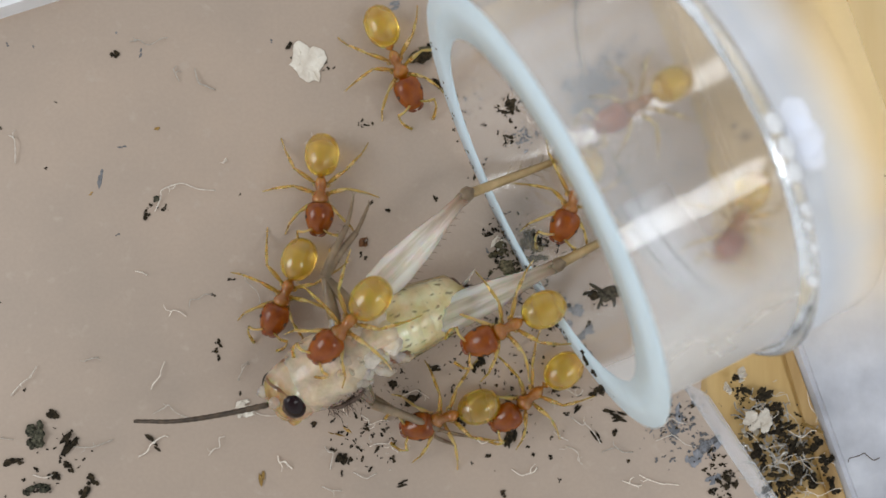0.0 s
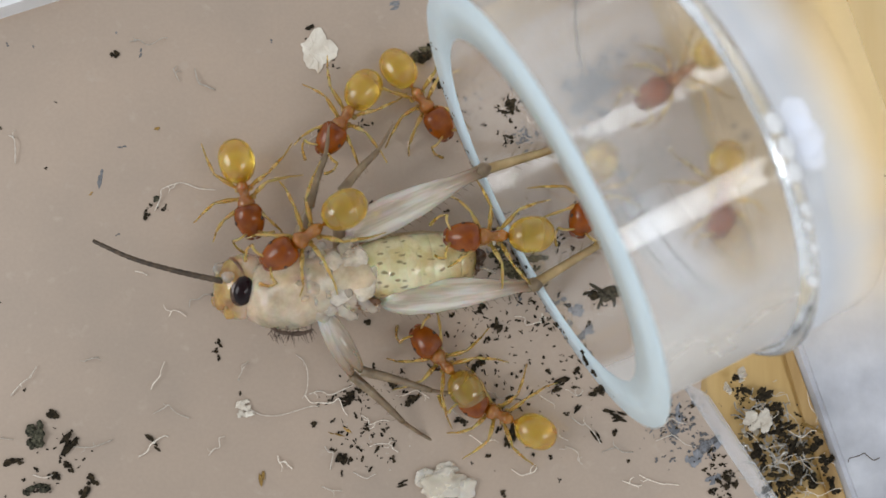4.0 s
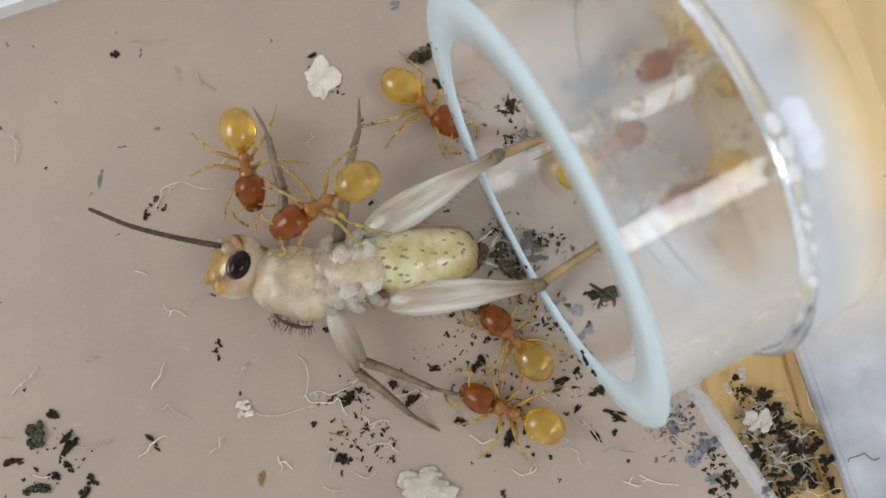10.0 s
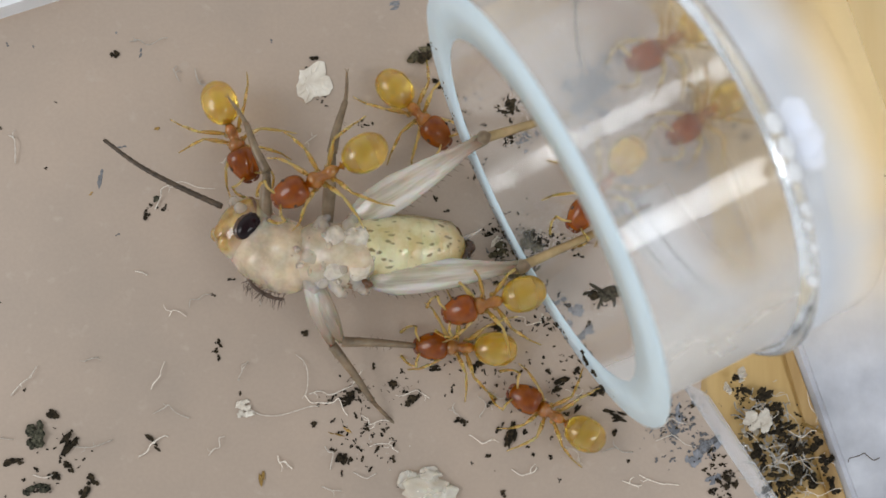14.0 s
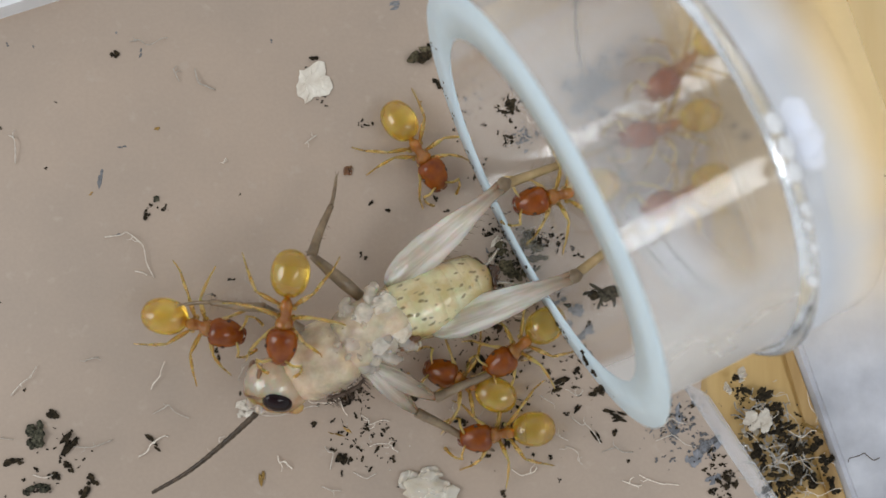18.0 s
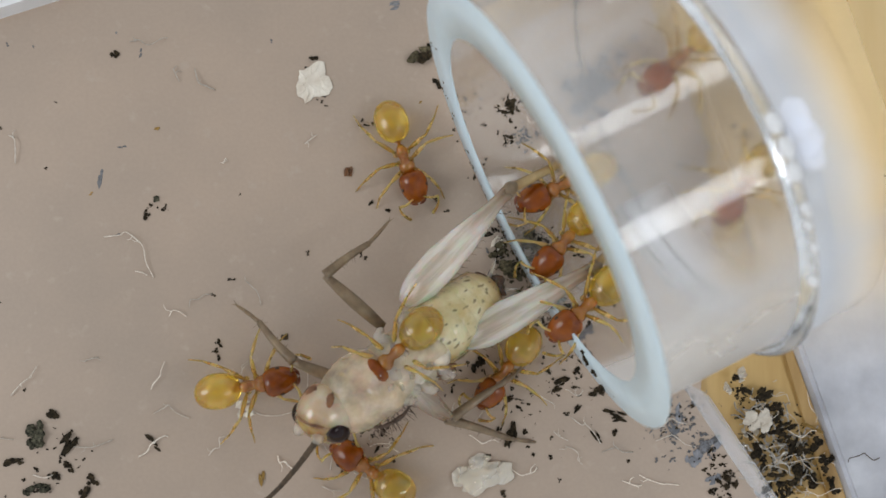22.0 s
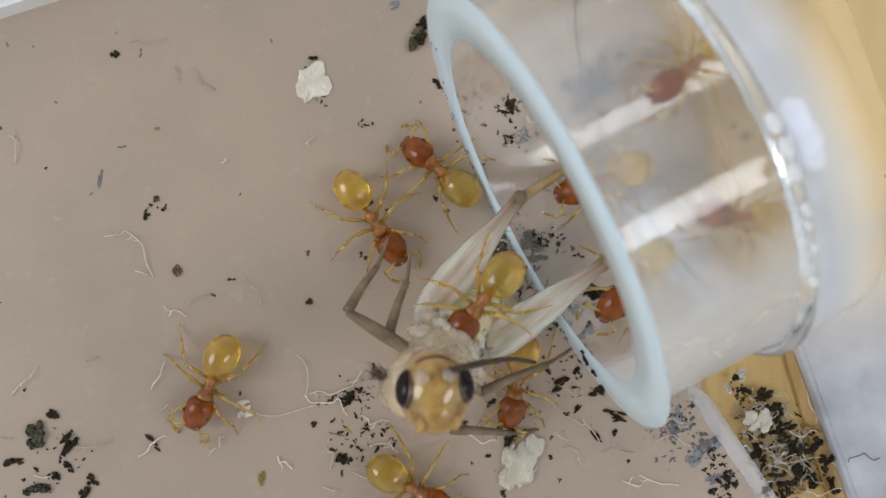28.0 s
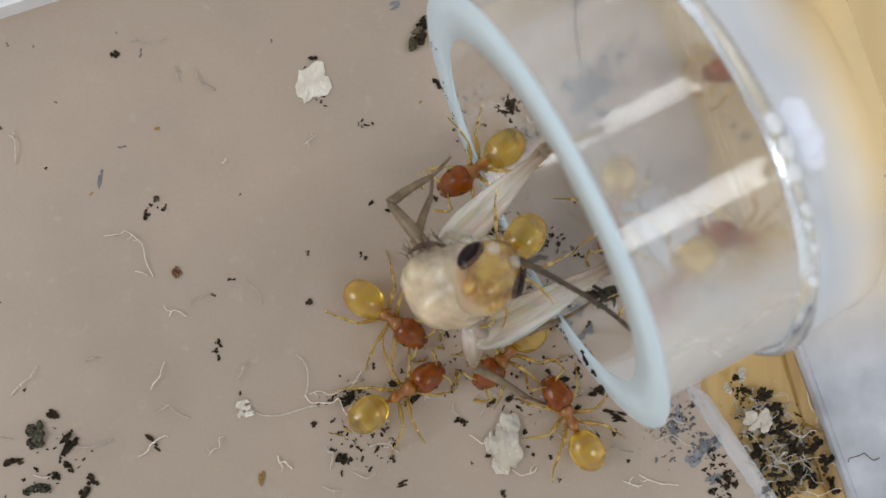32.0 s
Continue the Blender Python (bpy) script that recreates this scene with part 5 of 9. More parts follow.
fibre([(6.86, -8.84), (7.63, -9.03)], 0.032)
fibre([(-5.15, -5.47), (-4.63, -5.73), (-3.90, -5.59), (-3.58, -6.23)], 0.032)
fibre([(-4.41, -7.36), (-4.10, -7.58), (-4.20, -8.20)], 0.032)
fibre([(-3.06, -6.23), (-2.74, -6.55), (-2.00, -6.46)], 0.029)
fibre([(-2.74, -7.39), (-2.00, -7.30), (-1.68, -7.62)], 0.027)
fibre([(-3.36, -8.32), (-2.84, -8.54), (-2.52, -8.40)], 0.031)
fibre([(-1.79, -5.51), (-1.05, -5.31), (-0.51, -5.63)], 0.022)
fibre([(1.63, -5.34), (2.17, -5.67), (2.61, -5.56)], 0.024)
fibre([(0.34, -5.96), (0.60, -6.28)], 0.031)
fibre([(4.68, -5.37), (5.12, -5.59), (5.34, -5.38)], 0.024)
fibre([(7.99, -6.92), (8.78, -6.50), (9.45, -6.73)], 0.031)
fibre([(8.21, -7.36), (8.88, -7.15), (9.77, -7.60)], 0.025)
fibre([(2.73, -2.56), (3.16, -2.89), (3.82, -2.78)], 0.022)
fibre([(-10.12, -2.51), (-9.72, -2.35), (-9.51, -2.52)], 0.024)
fibre([(-13.12, -4.15), (-12.62, -3.99)], 0.029)
fibre([(-7.26, -1.27), (-6.95, -1.58), (-6.80, -2.11)], 0.024)
fibre([(3.20, 5.17), (3.53, 4.95), (3.86, 5.07)], 0.024)
fibre([(2.08, 0.46), (2.63, 0.25), (2.95, -0.29)], 0.025)
fibre([(-9.32, 6.73), (-9.11, 6.13), (-8.54, 5.93)], 0.031)
fibre([(-10.00, 6.80), (-9.87, 6.23)], 0.027)
fibre([(-15.95, 4.12), (-15.66, 3.66), (-15.69, 3.08)], 0.031)
fibre([(-14.79, -4.30), (-15.00, -4.70), (-15.67, -5.35)], 0.029)
fibre([(-10.26, -4.17), (-10.40, -4.69), (-10.73, -5.20)], 0.025)
fibre([(-10.64, -6.07), (-10.08, -5.74), (-9.36, -6.25)], 0.024)
fibre([(-11.14, -7.62), (-10.67, -7.15), (-10.10, -6.90)], 0.032)
fibre([(-8.07, -6.93), (-8.23, -7.30), (-8.63, -7.62)], 0.024)
fibre([(-7.22, -5.91), (-6.39, -6.19), (-5.56, -6.05), (-4.63, -5.86)], 0.024)
fibre([(-5.48, -3.96), (-5.05, -4.64), (-5.26, -5.58)], 0.022)
fibre([(-4.99, -5.41), (-4.21, -5.44), (-3.38, -5.11)], 0.031)
fibre([(-6.13, -7.67), (-5.86, -7.86), (-5.59, -8.17)], 0.031)
fibre([(-7.24, -4.20), (-7.44, -4.51), (-7.54, -4.86)], 0.024)
fibre([(-9.41, -2.20), (-9.07, -1.89), (-8.58, -1.73)], 0.024)
fibre([(-11.37, -0.85), (-10.92, -1.01)], 0.031)
fibre([(-11.70, 7.68), (-10.98, 7.54), (-10.31, 7.86)], 0.024)
fibre([(-5.22, 3.95), (-4.80, 4.28)], 0.032)
fibre([(-8.24, 3.17), (-8.10, 3.27)], 0.029)
fibre([(4.90, -6.41), (5.44, -6.67), (6.03, -7.43)], 0.031)
fibre([(-16.03, -6.86), (-15.54, -6.93)], 0.022)
fibre([(-14.83, -8.20), (-14.04, -8.17)], 0.027)
fibre([(7.53, -8.64), (8.41, -8.98), (9.08, -9.06)], 0.029)
fibre([(-4.51, -8.82), (-3.78, -9.00)], 0.029)
fibre([(4.24, -6.97), (4.78, -7.30)], 0.022)
fibre([(-3.38, -5.07), (-3.06, -4.55)], 0.031)
fibre([(-13.47, -7.21), (-12.07, -6.99)], 0.027)
fibre([(12.56, -5.73), (12.32, -6.16), (12.66, -6.61), (13.13, -6.18)], 0.02, label="pale straw fibre among soil on the ledge")
fibre([(12.68, -5.51), (13.37, -5.62), (13.60, -6.07)], 0.02, label="pale straw fibre among soil on the ledge")
fibre([(11.74, -6.27), (12.08, -6.71), (12.55, -6.17)], 0.02, label="pale straw fibre among soil on the ledge")
fibre([(13.35, -6.95), (14.04, -7.29), (14.74, -7.08)], 0.02, label="pale straw fibre among soil on the ledge")
fibre([(12.87, -7.94), (13.44, -8.28), (14.72, -8.08), (15.41, -8.43)], 0.02, label="pale straw fibre among soil on the ledge")
fibre([(13.43, -8.94), (14.24, -8.73), (14.93, -9.08)], 0.02, label="pale straw fibre among soil on the ledge")
fibre([(12.40, -8.59), (12.98, -8.42), (13.66, -8.83)], 0.02, label="pale straw fibre among soil on the ledge")
fibre([(13.77, -9.39), (14.69, -9.56), (15.63, -9.31)], 0.02, label="pale straw fibre among soil on the ledge")
fibre([(14.30, -5.52), (14.41, -6.19), (14.63, -6.75)], 0.02, label="pale straw fibre among soil on the ledge")
fibre([(11.73, -7.04), (12.41, -7.71), (13.34, -7.61)], 0.02, label="pale straw fibre among soil on the ledge")
fibre([(12.63, -8.37), (13.79, -7.95), (14.48, -8.63)], 0.02, label="pale straw fibre among soil on the ledge")
fibre([(12.21, -5.72), (12.89, -6.50)], 0.02, label="pale straw fibre among soil on the ledge")
fibre([(13.54, -9.05), (14.46, -9.51)], 0.02, label="pale straw fibre among soil on the ledge")
fibre([(13.13, -6.18), (13.82, -6.74), (14.03, -7.52)], 0.02, label="pale straw fibre among soil on the ledge")
crumbs([(12.33, -5.83, 0.33, 20, 1.3), (12.71, -6.21, 0.24, 70, 1.2), (13.22, -6.35, 0.25, 100, 1.2), (13.26, -6.80, 0.22, 40, 1.3), (13.46, -7.29, 0.36, 10, 1.6), (14.21, -7.85, 0.45, 30, 1.4), (14.64, -7.57, 0.30, 80, 1.2), (15.00, -8.31, 0.37, 60, 1.3), (13.12, -9.37, 0.36, 120, 1.3), (13.78, -8.95, 0.28, 15, 1.5), (15.21, -9.08, 0.26, 90, 1.2), (12.52, -8.20, 0.25, 50, 1.4), (14.35, -9.07, 0.24, 140, 1.3), (11.53, -5.49, 0.20, 30, 1.4)],
       CRUMB, "large black soil clump on the wooden ledge", "soil clump", "soil clumps on the ledge", "soil_clump", 0.7, 4)
crumbs([(12.66, -6.50, 0.3, 30, 2), (13.56, -7.95, 0.3, 110, 2.2), (12.18, -7.71, 0.28, 70, 2), (14.74, -7.08, 0.34, 160, 2.4), (14.00, -9.39, 0.3, 20, 2)],
       STRAW, "brown straw bit on the wooden ledge", "straw bit", "straw bits", "straw_bit", 0.5, 2)
crumbs([(-13.03, 1.96, 0.14, 20, 1.4), (-10.73, 4.45, 0.15, 60, 1.3), (-6.74, -8.56, 0.24, 100, 2.2), (-0.85, 5.64, 0.1, 10, 1.2)],
       STRAW, "tiny yellow straw bit on the floor", "straw bit", "straw bits", "straw_bit", 0.4, 2)
crumbs([(10.41, -7.43, 0.5, 60, 1.6), (9.7, -8.17, 0.48, 100, 1.2), (9.04, -7.02, 0.3, 30, 1.4), (9.09, -6.39, 0.26, 80, 1.8), (10.45, -9.01, 0.36, 20, 1.5)],
       SLATE, "slate blue flake of dust beside the clear strip", "dust fleck", "dust flecks", "dust_fleck", 0.15, 3)
crumbs([(11.81, -4.94, 0.34, 20, 1.4, -0.35), (12.49, -6.94, 0.34, 60, 1.3, -0.35), (11.3, -5.49, 0.3, 100, 1.5, -0.35), (13.8, -7.73, 0.3, 10, 1.4, -0.35), (11.96, -7.26, 0.28, 140, 1.3, -0.35)],
       LUMP, "milky shed flake among soil on the ledge", "flake", "pale flakes", "pale_flake", 0.4, 3)
crumbs([(1.31, -4.38, 0.34, 100, 1.5), (2.54, -7.16, 0.32, 80, 2.2), (2.19, -6.84, 0.2, 60, 1.8), (5.95, -7.11, 0.22, 130, 2.2), (6.66, -6.37, 0.28, 165, 2.4), (2.03, -2.9, 0.26, 80, 1.4), (3.21, -7.49, 0.1, 0, 1.2), (2.46, -5.67, 0.2, 30, 1.6), (4.57, -5.16, 0.3, 20, 1.6), (5.83, -5.52, 0.24, 10, 1.2), (6.07, -5.43, 0.2, 100, 1.4)],
       CRUMB, "black soil crumb in front of the tube's lip", "soil crumb", "soil crumbs", "soil_crumb", 0.5, 4)


def ledge_tangle():
    """Grey threads that lie over and under one another among the soil."""
    rng = random.Random(31)
    for x, y, spread, count in ((12.4, -6.3, 0.5, 6), (13.2, -7.4, 0.6, 7), (13.7, -8.6, 0.8, 11), (12.9, -8.3, 0.4, 4)):
        for _ in range(count):
            px, py, w = x + rng.gauss(0, spread), y + rng.gauss(0, spread * 0.6), rng.uniform(0, 6.28)
            pts = [(px, py)]
            for _ in range(3):
                w += rng.uniform(-1.1, 1.1)
                px, py = px + 0.42 * math.cos(w), py + 0.42 * math.sin(w)
                pts.append((px, py))
            fibre(pts, rng.uniform(0.04, 0.065), material=GREYFIBRE, label="grey curled fibre in the soil on the ledge", up=-0.34 + rng.uniform(0, 0.25))


ledge_tangle()
fibre([(15.70, -8.23), (16.05, -7.98), (16.4, -7.95), (16.99, -8.08)], 0.03, material=DARKBRISTLE, label="thin dark hair on the milky plastic wall", up=0.34)


def dead_insect():
    """A dried, broken insect with bent legs, in the mouth of the tube."""
    ob = empty("dead_insect", at(5.75, -1.55, 2.1, 30, 0, 12) @ Matrix.Scale(1.35, 4))
    tagged(ob, "dark dried remains of a small insect in the tube", "insect remains")
    part("body", blob(bmesh.new(), (0, 0, 0.16), (0.36, 0.17, 0.15), 0.7, 3, 3.0), DIRT, ob)
    part("head", blob(bmesh.new(), (-0.42, 0.02, 0.14), (0.14, 0.15, 0.12), 0.6, 2, 8.0), CRUMB, ob)
    for pts in ([(0.3, 0.05, 0.15), (0.62, 0.02, 0.2), (0.82, 0.42, 0.16)], [(0.1, -0.1, 0.12), (0.12, -0.38, 0.16), (0.16, -0.6, 0.04)],
                [(-0.15, -0.1, 0.12), (-0.3, -0.36, 0.15), (-0.28, -0.55, 0.04)], [(-0.2, 0.1, 0.14), (-0.38, 0.3, 0.18), (-0.5, 0.36, 0.05)],
                [(0.25, -0.1, 0.12), (0.5, -0.3, 0.16), (0.85, -0.28, 0.05)], [(-0.45, 0.1, 0.14), (-0.62, 0.2, 0.2), (-0.7, 0.1, 0.1)]):
        part("leg", sweep(bmesh.new(), curve_points(pts, 4), [0.045, 0.05, 0.055, 0.05, 0.045, 0.05, 0.045, 0.035, 0.025], 6), DIRT, ob)
    for x, y, k in ((0.45, -0.42, 0.16), (0.8, 0.55, 0.09), (-0.05, -0.5, 0.1)):
        part("fragment", flake_shape(bmesh.new(), (x, y, 0.0), k, random.Random(int(x * 50) + 60), 0.4, 1.4, 1), CRUMB, ob, "black broken bit", smooth=False)


dead_insect()
drifting_fibre = fibre([(-12.50, 0.40), (-11.69, 0.57), (-11.07, -0.01), (-10.71, -1.10)], 0.028)
carried_bit = link("seed_husk", flake_shape(bmesh.new(), (0, 0, 0), 0.3, random.Random(2), 1.2, 1.3), TAILBROWN, False)
tagged(carried_bit, "small red-brown husk bit on the floor", "husk")


def crumbly_clump():
    rng = random.Random(9)
    ob = empty("soil_clump")
    tagged(ob, "dark crumbly soil clump beside the frosted lip", "soil clump", "soil clumps")
    for k in range(7):
        x = -0.54 + 0.18 * k
        bm = flake_shape(bmesh.new(), (x, rng.uniform(-0.14, 0.14), 0.0), rng.uniform(0.44, 0.66), rng, rng.uniform(0, 3), 1.3, 1, 0.6)
        part("crumb", bm, CRUMB if k % 3 else OLIVE, ob, smooth=False)
    return ob


rolled_clump = crumbly_clump()
loose_crumb = link("soil_crumb", flake_shape(bmesh.new(), (0, 0, 0), 0.2, random.Random(5), 0.2, 1.3), CRUMB, False)
tagged(loose_crumb, "black soil crumb pushed along by ants", "soil crumb", "soil crumbs")


# ---- what moves ----
def sub_base(ob):
    return ob.name.split(".")[0]


def crawl(ant, rows, seed):
    """Rows of seconds, place of the feet, heading, pitch and reach from hind body to head."""
    rng = random.Random(seed)
    walk(ant, [(t, at(x, y, z, 0, -pitch, heading)) for t, x, y, z, heading, pitch, reach, nod in rows])
    legs = [c for c in ant.children if sub_base(c) == "leg"]
    for c in ant.children:
        if sub_base(c) == "head":
            base = c.matrix_basis.copy()
            walk(c, [(r[0], at((r[6] - 2.65) * 0.45, 0, 0, 0, 0, 0) @ base @ at(0, 0, 0, rng.uniform(-4, 4), rng.uniform(-5, 5), r[7] + rng.uniform(-5, 5))) for r in rows])
        elif sub_base(c) == "gaster":
            base = c.matrix_basis.copy()
            walk(c, [(r[0], at((2.65 - r[6]) * 0.55, 0, 0, 0, 0, 0) @ base @ at(0, 0, 0, 0, rng.uniform(-6, 6), -0.4 * r[7] + rng.uniform(-4, 4))) for r in rows])
    times = np.arange(0, 32.01, 0.4)
    ts = [r[0] for r in rows]
    xs, ys, hs = (np.interp(times, ts, [r[i] for r in rows]) for i in (1, 2, 4))
    way = np.concatenate([[0], np.cumsum(np.hypot(np.diff(xs), np.diff(ys)) + np.abs(np.diff(hs)) * 0.012)])
    for k, leg in enumerate(legs):
        base = leg.matrix_basis.copy()
        phase = math.pi * ((k // 2 + k % 2) % 2)
        s = 1 if k % 2 == 0 else -1
        swing = [14 * math.sin(w * 2.2 + phase) for w in way]
        lift = [5 * max(0.0, math.cos(w * 2.2 + phase)) for w in way]
        walk(leg, [(float(t), base @ at(0, 0, 0, s * l, 0, s * a)) for t, a, l in zip(times, swing, lift)])


def aimed(ax, ay, az, bx, by, bz):
    """A pose at a whose x axis points to b."""
    x = Vector((bx - ax, by - ay, bz - az)).normalized()
    y = Vector((0, 0, 1)).cross(x).normalized()
    z = x.cross(y)
    m = Matrix((x, y, z)).transposed().to_4x4()
    m.translation = Vector((ax, ay, az)) * MM
    return m


def framed(x, y, z, fx, fy, fz, sx, sy, sz):
    """A pose from a place, the forward direction and the side direction."""
    f = Vector((fx, fy, fz)).normalized()
    s = Vector((sx, sy, sz))
    s = (s - f * s.dot(f)).normalized()
    m = Matrix((f, s, f.cross(s))).transposed().to_4x4()
    m.translation = Vector((x, y, z)) * MM
    return m


def carried(piece, home, rows):
    """Key a piece by its place in the arena, inside its thing, whose own way is home."""
    ts = [r[0] for r in home]
    out = []
    for t, *v in rows:
        m = aimed(*v) if len(v) == 6 else framed(*v)
        base = Vector([float(np.interp(t, ts, [r[i] for r in home])) for i in (1, 2, 3)]) * MM
        m.translation = m.translation - base
        out.append((t, m))
    walk(piece, out)


def motions():
    ants = [first_ant]
    way_0 = [
        (0, -1.75, 6.82, 0, -67.21, 0, 2.73, 0),
        (0.5, -1.36, 6.29, 0, -62.79, 0, 2.54, 0),
        (1, -1.19, 6.03, 0, -44.47, 0, 2.66, 0),
        (1.5, -1.16, 5.79, 0, -45.16, 0, 2.54, 0),
        (2, -1.01, 5.75, 0, -40.49, 0, 2.6, 0),
        (3, -0.98, 5.66, 0, -45.11, 0, 2.78, 0),
        (3.5, -0.84, 5.58, 0, -52.19, 0, 2.58, 0),
        (5.5, -0.86, 5.3, 0, -53.96, 0, 2.65, 0),
        (6, -0.97, 5.21, 0, -56.01, 0, 2.64, 0),
        (6.5, -0.94, 5.05, 0, -52.87, 0, 2.58, 0),
        (7, -0.99, 4.93, 0, -54.46, 0, 2.61, 0),
        (7.5, -1.14, 5.22, 0, -51.76, 0, 2.62, 0),
        (8, -0.83, 5.15, 0, -44.5, 0, 2.54, 0),
        (9, -0.74, 5.2, 0, -43.4, 0, 2.41, 0),
        (10, -0.63, 5.26, 0, -37.18, 0, 2.2, 0),
        (11, -0.48, 5.07, 0, -31.26, 0, 2.2, 0),
        (12, -0.45, 5.08, 0, -29.52, 0, 2.2, 0),
        (13, -0.51, 5.07, 0, -30.44, 0, 2.2, 0),
        (14, -0.96, 4.98, 0, -46.01, 0, 2.27, 0),
        (14.5, -0.95, 4.84, 0, -46.96, 0, 2.47, 0),
        (16.5, -0.9, 3.8, 0, -53.82, 0, 2.42, 0),
        (17, -0.91, 3.69, 0, -55.47, 0, 2.38, 0),
        (18, -0.94, 3.58, 0, -56.88, 0, 2.39, 0),
        (19, -1.29, 3.62, 0, -64.81, 0, 2.42, 0),
        (20, -1.12, 3.45, 0, -61.3, 0, 2.5, 0),
        (21, -1.06, 3.39, 0, -58.73, 0, 2.51, 0),
        (22, -1.49, 3.3, 0, -70.55, 0, 2.59, 0),
        (23, -1.39, 2.82, 0, -72.22, 0, 2.41, 0),
        (23.5, -1.55, 2.58, 0, -70.59, 0, 2.28, 0),
        (24, -1.54, 2.41, 0, -68.05, 0, 2.25, 0),
        (24.5, -1.41, 2.31, 0, -61.03, 0, 2.2, 0),
        (25, -1.31, 2.27, 0, -48.69, 0, 2.2, 0),
        (25.5, -1.73, 2.29, 0, -60.53, 0, 2.34, 0),
        (27.5, -2.29, 1.85, 0, -62.88, 0, 2.52, 0),
        (28, -2.55, 0.89, 0, -55.08, 0, 2.65, 0),
        (28.6, -2.67, 1.12, 0, -58.43, 0, 2.2, 0),
        (29, -2.52, 0.58, 0, -69.01, 0, 2.62, 0),
        (30, -2.67, -0.06, 0, -59.89, 0, 2.61, 0),
        (30.3, -2.6, -0.33, 0, -51.61, 0, 2.27, 0),
        (31, -2.15, -2.19, 0, -53.64, 0, 2.24, 0),
        (31.4, -1.83, -2.84, 0, -48.65, 0, 2.2, 0),
        (32, -1.97, -2.62, 0, -36.99, 0, 2.2, 0)]
    other = copy_thing(first_ant, at(0, 0, 0))
    ants.append(other)
